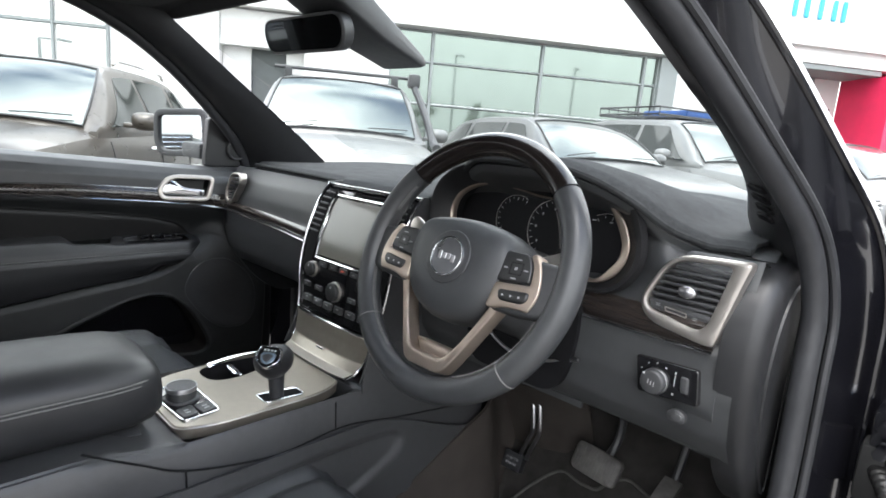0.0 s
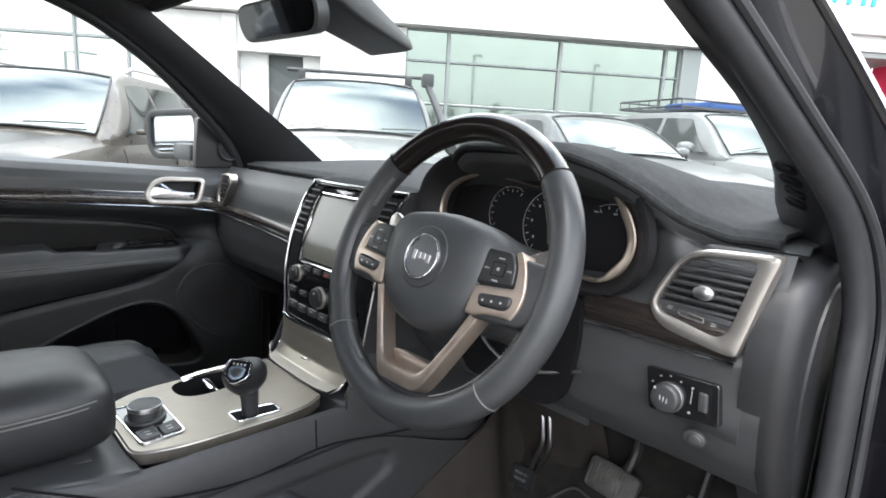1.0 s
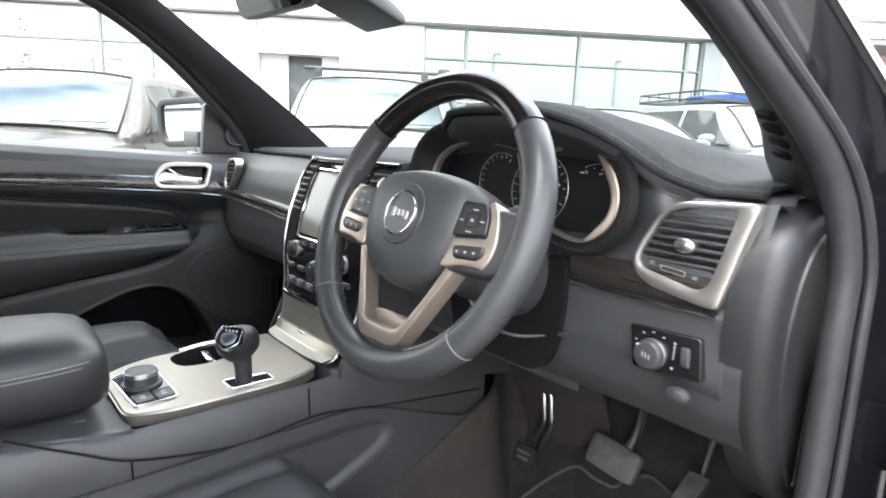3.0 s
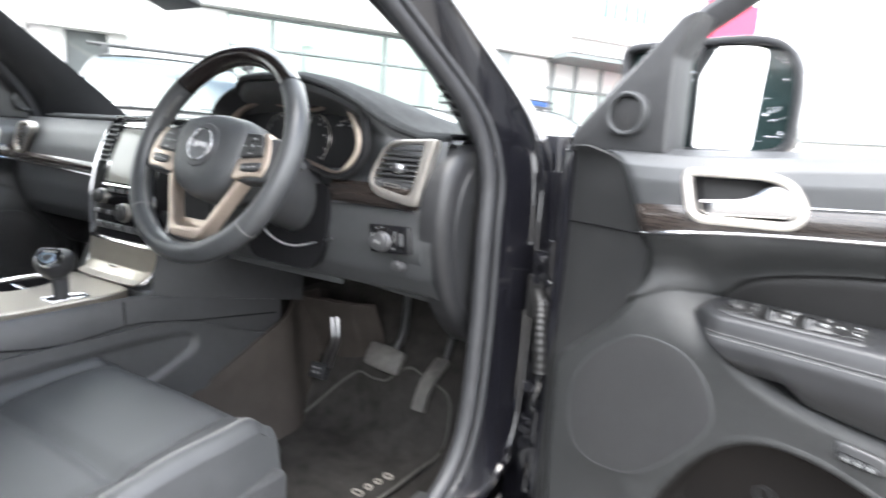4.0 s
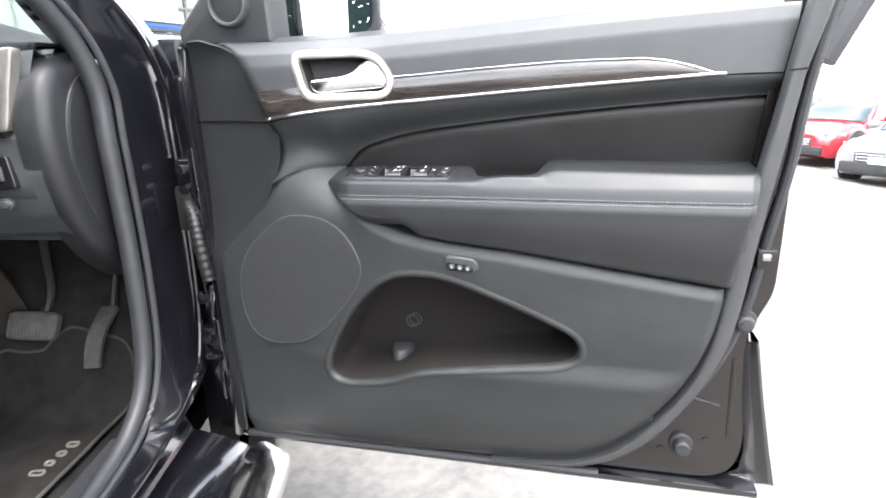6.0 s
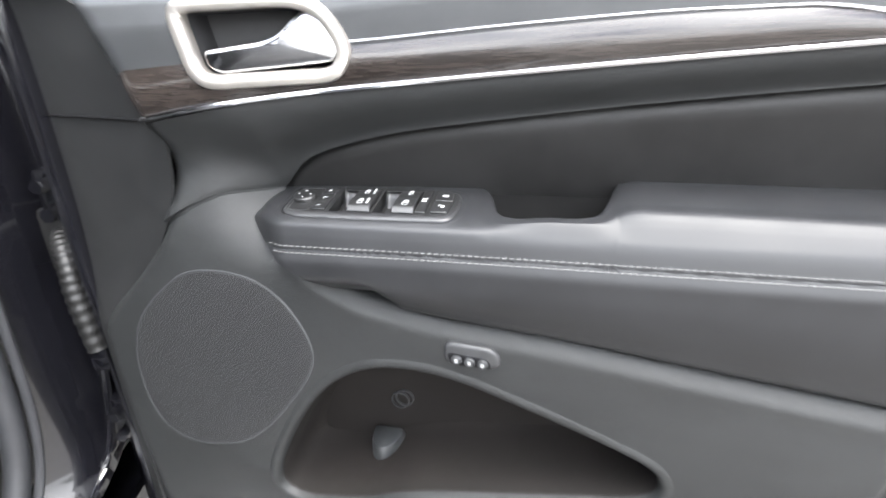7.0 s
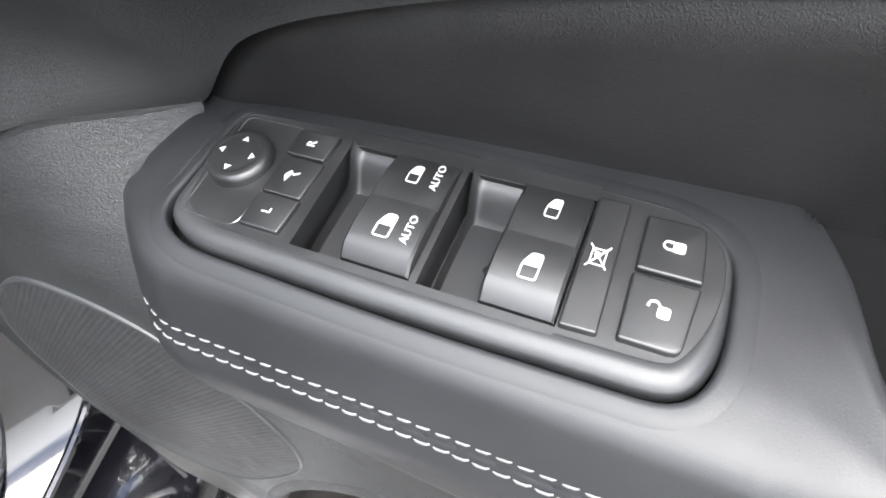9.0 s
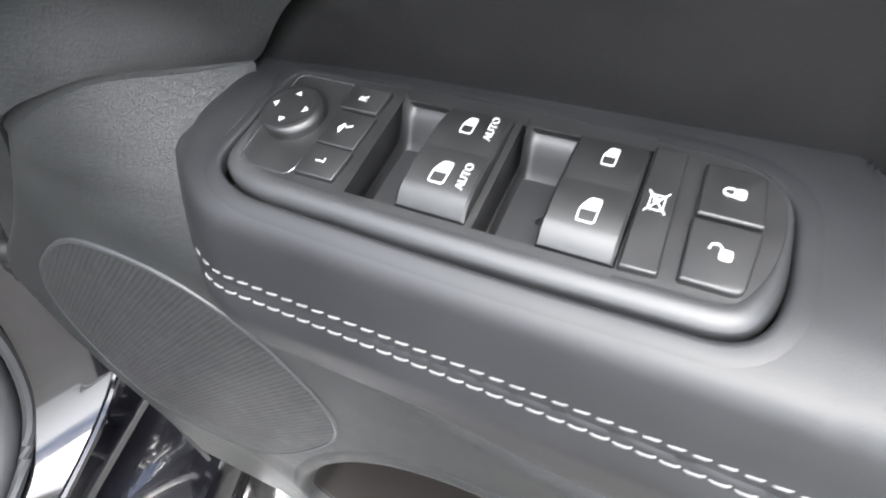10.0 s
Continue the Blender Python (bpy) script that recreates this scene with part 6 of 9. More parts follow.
# ---------------------------------------------------------------- steering wheel
WHEEL = face_frame((0.421, 0.010, 1.107), (1, 0, 0), (0, -0.927, 0.375))
wheel = thing("steering_wheel", WHEEL, "black leather steering wheel with champagne spokes and a glossy top arc", "steering wheel")
R0 = 0.1795
def arc(a0, a1, r, rt, n=40, zoff=0.0):
    bm = B()
    add_tube(bm, [Vector((R0 * math.cos(radians(a)), R0 * math.sin(radians(a)), zoff)) for a in np.linspace(a0, a1, n)], rt, 18, up=(0, 0, 1), flat=1.08)
    return bm
part("rim_top", arc(42, 138, R0, 0.0174), M_RIMWOOD, wheel, "glossy dark wood rim arc")
for a0, a1, nm in ((-42, 42, "rim_side"), (138, 222, "rim_side"), (222, 318, "rim_bottom")):
    part(nm, arc(a0 + 0.3, a1 - 0.3, R0, 0.0182), M_RIM, wheel, "worn black leather rim")
for a in (-42, 42, 138, 222):
    q = radians(a)
    c = Vector((R0 * math.cos(q), R0 * math.sin(q), 0))
    d = Vector((math.cos(q), math.sin(q), 0))
    bm = B()
    add_tube(bm, [c + d * (0.0184 * math.cos(b)) + Vector((0, 0, 0.0196 * math.sin(b))) for b in np.linspace(0, 2 * math.pi, 24, endpoint=False)], 0.0009, 5, True)
    part("rim_seam", bm, M_MATT if a in (42, 138) else M_THREAD_DARK, wheel)
# cross stitching inside the rim
for a0, a1 in ((144, 162), (196, 246), (-66, -16), (18, 36)):
    bm = B()
    for k in range(int((a1 - a0) / 1.6)):
        a = radians(a0 + 1.6 * k)
        for sgn in (1, -1):
            r = R0 - 0.0172
            p = [Vector(((r - 0.0008) * math.cos(a + s * 0.013), (r - 0.0008) * math.sin(a + s * 0.013), 0.006 + sgn * s * 0.0035)) for s in (-1, 1)]
            add_tube(bm, p, 0.0006, 4)
    tagged(part("stitching", bm, M_THREAD_DARK, wheel, "grey cross stitching"), kind="stuff")
# hub
M_AIRBAG = material("grained airbag plastic", (0.046, 0.048, 0.050), 0.46, 0, 0.12, 50, 0.22, 1000, kind="leather", spec=0.6)
hub_o = even(round_poly([(-0.088, 0.052), (0.0, 0.066), (0.088, 0.052), (0.094, 0.0), (0.070, -0.062), (0.0, -0.090), (-0.070, -0.062), (-0.094, 0.0)], [0.03, 0.1, 0.03, 0.05, 0.05, 0.06, 0.05, 0.05], 6), 72)
bm = B()
rings = []
for sc, z in ((1.0, -0.055), (1.03, -0.026), (1.02, -0.004), (0.97, 0.009), (0.87, 0.0175), (0.6, 0.0235), (0.3, 0.0255), (0.03, 0.0255)):
    rings.append([Vector((p.x * sc, p.y * sc, z)) for p in hub_o])
loft(bm, rings)
hub = part("airbag_cover", bm, M_AIRBAG, wheel, "grained black airbag cover", smooth=50)
bm = B()
add_disc(bm, 0.0385, 0.014, 0.0268, Matrix(), 40, 0.002)
part("badge_well", bm, M_HARD, hub)
bm = B()
add_ring(bm, circle(0.0285, 40), circle(0.0258, 40), 0.016, 0.0298, bevel=0.001)
part("badge_ring", bm, M_CHROME, hub, "chrome badge ring")
bm = B()
add_disc(bm, 0.026, 0.016, 0.0281, Matrix(), 40)
bd = part("badge", bm, M_BADGEFACE, hub, "plain dark silver badge")
bm = B()
for k, (x, h) in enumerate(((-0.0125, 0.012), (-0.004, 0.008), (0.004, 0.008), (0.0125, 0.010))):
    add_box(bm, (x, -0.001 * (k == 3) * 2, 0.0287), (0.0062, h, 0.0014), 0.0005, seg=1)
part("badge_bars", bm, M_STEEL, bd, "raised chrome bars")
# spokes
for sx in (-1, 1):
    bm = B()
    sp = round_poly([(sx * 0.075, 0.030), (sx * 0.172, 0.026), (sx * 0.176, -0.032), (sx * 0.150, -0.046), (sx * 0.080, -0.050)], 0.01, 4)
    add_plate(bm, sp, -0.016, 0.009, Matrix(), 0.006)
    bmesh.ops.recalc_face_normals(bm, faces=bm.faces[:])
    spoke = part("spoke", bm, M_HARD, wheel, "black side spoke")
    bm = B()
    band = [(0.080, -0.013), (0.133, -0.0075), (0.1305, 0.016), (0.121, 0.0305), (0.129, 0.034), (0.141, 0.018), (0.1485, -0.008), (0.1475, -0.026), (0.140, -0.041), (0.131, -0.040), (0.104, -0.042), (0.090, -0.047), (0.076, -0.047)]
    add_plate(bm, round_poly([(sx * x, y) for x, y in band], [0.004, 0.003, 0.01, 0.003, 0.003, 0.01, 0.01, 0.01, 0.003, 0.003, 0.01, 0.004, 0.004], 4), -0.012, 0.0118, Matrix(), 0.002)
    bmesh.ops.recalc_face_normals(bm, faces=bm.faces[:])
    part("pod_trim", bm, M_CHAMP, spoke, "champagne metal trim")
    bm = B()
    padk = round_poly([(sx * x, y) for x, y in ((0.084, 0.0305), (0.119, 0.0305), (0.1285, 0.016), (0.1315, -0.0055), (0.081, -0.0110))], 0.005, 4)
    add_plate(bm, padk, 0.002, 0.0135, Matrix(), 0.002, 0.0005)
    bmesh.ops.recalc_face_normals(bm, faces=bm.faces[:])
    kp = part("button_pad", bm, M_MODULE, spoke, "black control button pad")
    bm = B()
    for x, y, w, h in ((0.108, 0.021, 0.008, 0.0016), (0.107, -0.004, 0.008, 0.0016), (0.091, 0.008, 0.006, 0.0016), (0.123, 0.009, 0.006, 0.0016), (0.107, 0.009, 0.004, 0.0036)):
        add_box(bm, (sx * x, y, 0.0147), (w, h, 0.0006))
    part("button_marks", bm, M_GREYPRINT, kp, "white control marks")
    bm = B()
    for line in (((0.098, 0.016), (0.116, 0.017)), ((0.098, 0.001), (0.116, 0.002)), ((0.098, 0.001), (0.098, 0.016)), ((0.116, 0.002), (0.116, 0.017))):
        add_tube(bm, [(sx * x, y, 0.0140) for x, y in line], 0.0004, 4)
    part("button_joints", bm, M_MATT, kp)
    bm = B()
    lo = round_poly([(sx * x, y) for x, y in ((0.089, -0.021), (0.136, -0.016), (0.137, -0.026), (0.130, -0.033), (0.094, -0.035))], 0.006, 4)
    add_plate(bm, lo, 0.0, 0.0150, Matrix(), 0.003)
    bmesh.ops.recalc_face_normals(bm, faces=bm.faces[:])
    kl = part("rocker_pad", bm, M_MODULE, spoke, "black rocker pad")
    bm = B()
    for k in range(3):
        add_disc(bm, 0.0014, 0.0145, 0.0156, Matrix.Translation((sx * (0.100 + 0.0125 * k), -0.0275 + 0.001 * k, 0)), 10)
    part("rocker_marks", bm, M_PRINT, kl)
bm = B()
HALF = [(0.098, -0.036), (0.072, -0.088), (0.048, -0.135), (0.035, -0.155)]
INNER = [(0.083, -0.036), (0.060, -0.088), (0.038, -0.126), (0.027, -0.135)]
vee = HALF + [(-x, y) for x, y in reversed(HALF)] + [(-x, y) for x, y in INNER] + list(reversed(INNER))
add_plate(bm, round_poly(vee, [0.004, 0.03, 0.02, 0.012, 0.012, 0.02, 0.03, 0.004, 0.004, 0.03, 0.015, 0.008, 0.008, 0.015, 0.03, 0.004], 4), -0.020, 0.004, Matrix(), 0.003)
bmesh.ops.recalc_face_normals(bm, faces=bm.faces[:])
part("lower_spoke", bm, M_CHAMP, wheel, "champagne metal lower spoke shaped like a V")
bm = B()
add_plate(bm, round_poly([(-0.041, -0.118), (0.041, -0.118), (0.026, -0.138), (-0.026, -0.138)], 0.006, 4), -0.032, -0.012, Matrix(), 0.004)
part("spoke_infill", bm, M_CHAMP, wheel, "recessed champagne floor of the lower spoke")
for sx in (-1, 1):
    bm = B()
    add_plate(bm, round_poly([(sx * 0.100, 0.036), (sx * 0.150, 0.060), (sx * 0.160, 0.050), (sx * 0.150, 0.010), (sx * 0.10, 0.0)], 0.008, 4), -0.040, -0.034, Matrix(), 0.002)
    bmesh.ops.recalc_face_normals(bm, faces=bm.faces[:])
    part("shift_paddle", bm, M_SATIN, wheel, "satin silver shift paddle")
# column and shroud
colm = thing("steering_column", None, "black plastic steering column shroud", "steering column")
bm = B()
cz = Vector((0, 0.927, -0.375))
rings = []
for d, w, h in ((0.03, 0.045, 0.045), (0.07, 0.062, 0.058), (0.12, 0.070, 0.066), (0.24, 0.072, 0.070), (0.34, 0.070, 0.068)):
    c = Vector((0.414, 0.012, 1.105)) + cz * d
    rings.append([c + Vector((w * math.cos(a) * (1 if abs(math.cos(a)) > 0.3 else 1), h * math.sin(a) * 0.375, h * math.sin(a))) for a in np.linspace(0, 2 * math.pi, 24, endpoint=False)])
loft(bm, rings)
part("shroud", bm, M_HARD, colm, "black column shroud", smooth=50)
for sx in (-1, 1):
    bm = B()
    p0 = Vector((0.414, 0.012, 1.11)) + cz * 0.075
    add_tube(bm, catmull([p0 + Vector((sx * 0.04, 0, 0.0)), p0 + Vector((sx * 0.10, -0.004, 0.006)), p0 + Vector((sx * 0.155, -0.012, 0.012))], 6), 0.008, 10, flat=0.7)
    part("column_stalk", bm, M_HARD, colm, "black column stalk")
bm = B()
for q in (0.10, 0.16):
    add_tube(bm, catmull([(0.30, 0.10 + q, 0.985), (0.36, 0.09 + q, 0.94), (0.43, 0.09 + q, 0.925), (0.52, 0.10 + q, 0.95)], 6), 0.003, 6)
part("trim_edge", bm, M_STEEL, colm)

# ---------------------------------------------------------------- centre stack and console
stack = thing("centre_stack", None, "centre stack with a switched-off screen and climate controls", "centre stack")
bm = B()
stackY = lerp_table([(0.80, 0.062), (0.85, 0.085), (0.89, 0.100), (0.96, 0.106), (1.03, 0.118), (1.08, 0.135), (1.124, 0.155), (1.156, 0.180)])
STX0, STX1 = -0.160, 0.150
def stack_pt(s, z, proud=0.0):
    half = 1.0 - 0.10 * step(1.0, 0.86, z)
    x = -0.005 + (s - 0.5) * (STX1 - STX0) * half
    return Vector((x, stackY(z) - proud + 0.010 * (2 * s - 1) ** 4, z))
add_grid(bm, lambda s, t: stack_pt(s, 0.885 + 0.275 * t), 24, 40, 0.02)
part("stack_face", bm, M_PIANO, stack, "glossy black stack face", smooth=50)
for sx in (0, 1):
    bm = B()
    add_tube(bm, [stack_pt(sx, z, 0.004) for z in np.linspace(0.878, 1.160, 30)], 0.0032, 8)
    part("chrome_edge", bm, M_TRIMCHROME, stack, "chrome side edge")
    bm = B()
    add_grid(bm, lambda s, t: stack_pt(sx, 0.80 + 0.362 * t) + Vector(((0.012 if sx else -0.012) * s, 0.16 * s, 0)), 6, 24, 0.004)
    part("stack_cheek", bm, M_HARD, stack)
bm = B()
add_tube(bm, [stack_pt(s, 0.880, 0.004) for s in np.linspace(0, 1, 20)], 0.004, 8)
part("chrome_lower_edge", bm, M_CHROME, stack, "chrome lower edge")
bm = B()
add_tube(bm, [stack_pt(s, 1.158, 0.003) for s in np.linspace(0, 1, 20)], 0.003, 8)
part("stack_brow", bm, M_TRIMCHROME, stack, "satin silver brow")
def on_stack(bm, s0, s1, z0, z1, proud, n=8):
    add_grid(bm, lambda s, t: stack_pt(s0 + (s1 - s0) * s, z0 + (z1 - z0) * t, proud), n, n, 0.004)
bm = B()
on_stack(bm, 0.235, 0.765, 1.010, 1.132, 0.003, 12)
screen = part("touch_screen", bm, M_SCREEN_GLARE, stack, "switched-off touch screen")
bm = B()
for a, b in (((0.225, 1.004), (0.225, 1.138)), ((0.775, 1.004), (0.775, 1.138)), ((0.225, 1.004), (0.775, 1.004)), ((0.225, 1.138), (0.775, 1.138))):
    add_tube(bm, [stack_pt(a[0] + (b[0] - a[0]) * k / 10, a[1] + (b[1] - a[1]) * k / 10, 0.004) for k in range(11)], 0.0028, 6)
part("screen_frame", bm, M_CHROME, screen, "chrome screen frame")
for s0 in (0.03, 0.83):
    bm = B()
    on_stack(bm, s0, s0 + 0.14, 0.965, 1.148, 0.001)
    vs = part("stack_vent", bm, M_MATT, stack, "narrow black stack vent")
    bm = B()
    for k in range(8):
        z = 1.14 - 0.012 * k
        add_tube(bm, [stack_pt(s0 + 0.01, z, 0.003), stack_pt(s0 + 0.13, z, 0.003)], 0.0022, 6)
    part("vent_slats", bm, M_HARD, vs)
def stack_frame(s, z):
    p = stack_pt(s, z, 0.0)
    d = stack_pt(s, z + 0.005) - stack_pt(s, z - 0.005)
    n = Vector((1, 0, 0)).cross(d.normalized())
    return face_frame(p, (1, 0, 0), n if n.y < 0 else -n)
for s, z, r in ((0.20, 0.975, 0.0155), (0.80, 0.975, 0.0155), (0.50, 0.945, 0.019)):
    bm = B()
    mf = stack_frame(s, z)
    add_disc(bm, r, 0.0, 0.014, mf, 28, 0.003)
    kb = part("climate_knob", bm, M_MODULE, stack, "round climate knob")
    bm = B()
    add_ring(bm, circle(r * 1.12, 28), circle(r * 0.96, 28), 0.0, 0.006, mf, 0.001)
    part("knob_ring", bm, M_SATIN, kb)
    bm = B()
    add_box(bm, (0, r * 0.5, 0.0143), (0.003, 0.004, 0.0006), 0, mf)
    part("knob_mark", bm, M_PRINT, kb)
for k in range(6):
    s = 0.16 + 0.136 * k
    bm = B()
    add_box(bm, (0, 0, 0.002), (0.030, 0.014, 0.006), 0.0015, stack_frame(s, 0.910), seg=1)
    kb = part("climate_button", bm, M_HARD, stack, "flat black climate button")
    bm = B()
    add_box(bm, (0, 0.002, 0.0053), (0.008, 0.0018, 0.0004), 0, stack_frame(s, 0.910))
    part("button_mark", bm, M_PRINT, kb)
for s, z in ((0.32, 0.992), (0.44, 0.992), (0.56, 0.992), (0.68, 0.992), (0.30, 0.940), (0.70, 0.940), (0.14, 0.940), (0.86, 0.940)):
    bm = B()
    add_box(bm, (0, 0, 0.002), (0.026, 0.010, 0.005), 0.0012, stack_frame(s, z), seg=1)
    kb = part("small_button", bm, M_HARD, stack)
    bm = B()
    add_box(bm, (0, 0, 0.0048), (0.008, 0.0015, 0.0004), 0, stack_frame(s, z))
    part("button_mark", bm, M_RED if (s, z) == (0.56, 0.992) else M_GREYPRINT, kb)

console = thing("centre_console", None, "centre console with champagne top plate, cup holder and padded armrest", "centre console")
# champagne fascia curving from the stack into the console top
bm = B()
def f(s, t):
    pr = [(0.100, 0.882), (0.094, 0.855), (0.086, 0.828), (0.070, 0.8085), (0.050, 0.802)]
    q = t * 4
    i = min(3, int(q))
    y = pr[i][0] + (pr[i + 1][0] - pr[i][0]) * (q - i)
    z = pr[i][1] + (pr[i + 1][1] - pr[i][1]) * (q - i)
    x = -0.005 + (s - 0.5) * (0.275 - 0.055 * t)
    return Vector((x, y - 0.004 + 0.010 * (2 * s - 1) ** 4, z))
add_grid(bm, f, 20, 24, 0.004)
part("lower_fascia", bm, M_CONSOLE, console, "champagne curved lower fascia", smooth=50)
bm = B()
add_tube(bm, [f(1, k / 12) + Vector((0.001, -0.002, 0)) for k in range(13)], 0.0028, 6)
part("fascia_edge", bm, M_TRIMCHROME, console)
bm = B()
add_tube(bm, [f(0, k / 12) + Vector((-0.001, -0.002, 0)) for k in range(13)], 0.0028, 6)
part("fascia_edge", bm, M_TRIMCHROME, console)
bm = B()
add_box(bm, (-0.006, 0.0735, 0.8285), (0.026, 0.006, 0.005), 0.002)
part("lid_catch", bm, M_CHROME, console, "small chrome catch")
bm = B()
def f(s, t):
    y = 0.062 + 0.42 * s
    top = 0.872 - 0.010 * s
    low = 0.790 - 0.085 * s
    z = low + (top - low) * t
    return Vector((0.146 + 0.020 * s - 0.010 * t + 0.012 * (1 - t) ** 2 + 0.02 * math.sin(math.pi * min(1, s * 2.2)) * t * (1 - t), y + 0.030 * t, z))
add_grid(bm, f, 24, 16, 0.006)
part("lower_cowl", bm, M_HARD, console, "smooth black cowl between fascia and footwell", smooth=60)
# top plate
top_o = round_poly([(-0.110, 0.046), (0.100, 0.046), (0.128, 0.0), (0.128, -0.20), (0.108, -0.262), (-0.060, -0.262), (-0.105, -0.20), (-0.112, 0.0)], [0.004, 0.01, 0.06, 0.06, 0.02, 0.02, 0.05, 0.06], 5)
bm = B()
cup_o = round_poly([(-0.094, -0.150), (-0.030, -0.150), (-0.016, -0.105), (-0.030, -0.052), (-0.050, -0.020), (-0.092, -0.016), (-0.100, -0.080)], [0.03, 0.03, 0.03, 0.03, 0.02, 0.02, 0.03], 5)
lip_ = inset(top_o, 0.003)
loft(bm, [[Vector((p.x, p.y, z)) for p in o] for o, z in ((top_o, 0.782), (top_o, 0.7985), (lip_, 0.8015))], True, False)
flat_ = [Vector((p.x, p.y, 0.8015)) for p in lip_] + [Vector((p.x, p.y, 0.8015)) for p in cup_o]
vs_ = [bm.verts.new(p) for p in flat_]
for tri in tessellate_polygon([flat_[:len(lip_)], flat_[len(lip_):]]):
    bm.faces.new([vs_[q] for q in tri])
bmesh.ops.remove_doubles(bm, verts=bm.verts[:], dist=0.00001)
bmesh.ops.recalc_face_normals(bm, faces=bm.faces[:])
part("top_plate", bm, M_CONSOLE, console, "champagne metal console plate")
bm = B()
add_tube(bm, [(p.x, p.y, 0.7990) for p in top_o], 0.0011, 6, True)
part("plate_edge", bm, M_SATIN, console)
# body sides
bm = B()
secs = []
for y in np.linspace(-0.62, 0.42, 30):
    k = step(0.02, 0.16, y)
    lift = 0.0 if y > -0.26 else 0.02 * step(-0.26, -0.4, y)
    zt = 0.796 + lift - 0.10 * step(0.05, 0.42, y)
    wd = 0.150
    zh = max(zt, 0.796 - 0.02 * step(0.05, 0.42, y)) if y > 0.05 else zt
    dip = 0.07 * step(-0.255, -0.235, y) * step(0.045, 0.025, y)
    secs.append([Vector((sx_ * w + 0.012, y, z)) for sx_, w, z in ((1, wd + 0.03, 0.36), (1, wd + 0.012, 0.60), (1, wd, zt - 0.055), (1, wd - 0.003, zh - 0.015), (1, wd - 0.014, zh), (1, wd - 0.032, zh - dip), (-1, wd - 0.032, zh - dip), (-1, wd - 0.014, zh), (-1, wd - 0.003, zh - 0.015), (-1, wd, zt - 0.055), (-1, wd + 0.012, 0.60), (-1, wd + 0.03, 0.36))])
loft(bm, secs)
bmesh.ops.recalc_face_normals(bm, faces=bm.faces[:])
bmesh.ops.bevel(bm, geom=[e for e in bm.edges if 0.05 < e.calc_face_angle(0) < 1.2], offset=0.004, segments=2, affect="EDGES")
part("console_body", bm, M_HARD, console, "grained black console body", smooth=50)
bm = B()
add_tube(bm, catmull([(0.164, -0.40, 0.835), (0.166, -0.33, 0.795), (0.167, -0.26, 0.760), (0.166, -0.12, 0.734), (0.164, 0.02, 0.741), (0.164, 0.16, 0.718), (0.164, 0.40, 0.684)], 8), 0.0016, 6)
add_tube(bm, [(0.163, 0.0, 0.742), (0.160, 0.0, 0.792)], 0.0014, 6)
add_tube(bm, [(0.166, -0.268, 0.760), (0.176, -0.268, 0.60)], 0.0014, 6)
part("seam", bm, M_MATT, console, "dark panel seam")
KNEE = round_poly([(-0.60, 0.690), (-0.20, 0.704), (0.04, 0.708), (0.150, 0.700), (0.155, 0.655), (0.06, 0.615), (-0.12, 0.560), (-0.60, 0.480)], [0.01, 0.05, 0.08, 0.035, 0.03, 0.08, 0.1, 0.01], 5)
def signed2(poly, x, y):
    best, inside = 9.0, False
    for i in range(len(poly)):
        p, q = poly[i], poly[(i + 1) % len(poly)]
        if (p.y > y) != (q.y > y) and x < (q.x - p.x) * (y - p.y) / (q.y - p.y) + p.x:
            inside = not inside
        d = q - p
        h = min(1, max(0, ((x - p.x) * d.x + (y - p.y) * d.y) / max(1e-12, d.length_squared)))
        best = min(best, math.hypot(x - p.x - d.x * h, y - p.y - d.y * h))
    return -best if inside else best
bm = B()
def f(s, t):
    y = -0.50 + 0.86 * s
    zt = 0.735 - 0.10 * step(0.05, 0.42, y)
    z = zt + (0.50 - zt) * t
    d = signed2(KNEE, y, z)
    x = 0.1665 + (0.741 - z) * 0.085 - 0.008 * step(0.006, -0.012, d) + 0.0006 * math.exp(-((d - 0.006) / 0.006) ** 2)
    return Vector((x, y, z))
add_grid(bm, f, 90, 50, 0.006)
part("knee_pad", bm, M_HARD, console, "black console side with a moulded hollow", smooth=60)
# drive mode dial panel
rp = [(-0.050, -0.180), (0.090, -0.180), (0.096, -0.245), (-0.044, -0.252)]
bm = B()
rpo = round_poly(rp, 0.012, 4)
add_ring(bm, rpo, inset(rpo, 0.0035), 0.795, 0.8050, Matrix(), 0.0012)
mode = part("mode_panel", bm, M_CHROME, console, "chrome framed drive mode panel")
bm = B()
add_plate(bm, inset(rpo, 0.003), 0.795, 0.803)
part("panel_face", bm, M_PIANO, mode)
bm = B()
add_disc(bm, 0.030, 0.803, 0.8075, Matrix.Translation((0.012, -0.216, 0)), 36, 0.002)
add_disc(bm, 0.0245, 0.805, 0.828, Matrix.Translation((0.012, -0.216, 0)), 36, 0.004)
part("mode_dial", bm, M_HARD, mode, "round black mode dial")
bm = B()
add_ring(bm, circle(0.025, 36, 0.012, -0.216), circle(0.0235, 36, 0.012, -0.216), 0.820, 0.8275, bevel=0.0006)
part("dial_ring", bm, M_STEEL, mode)
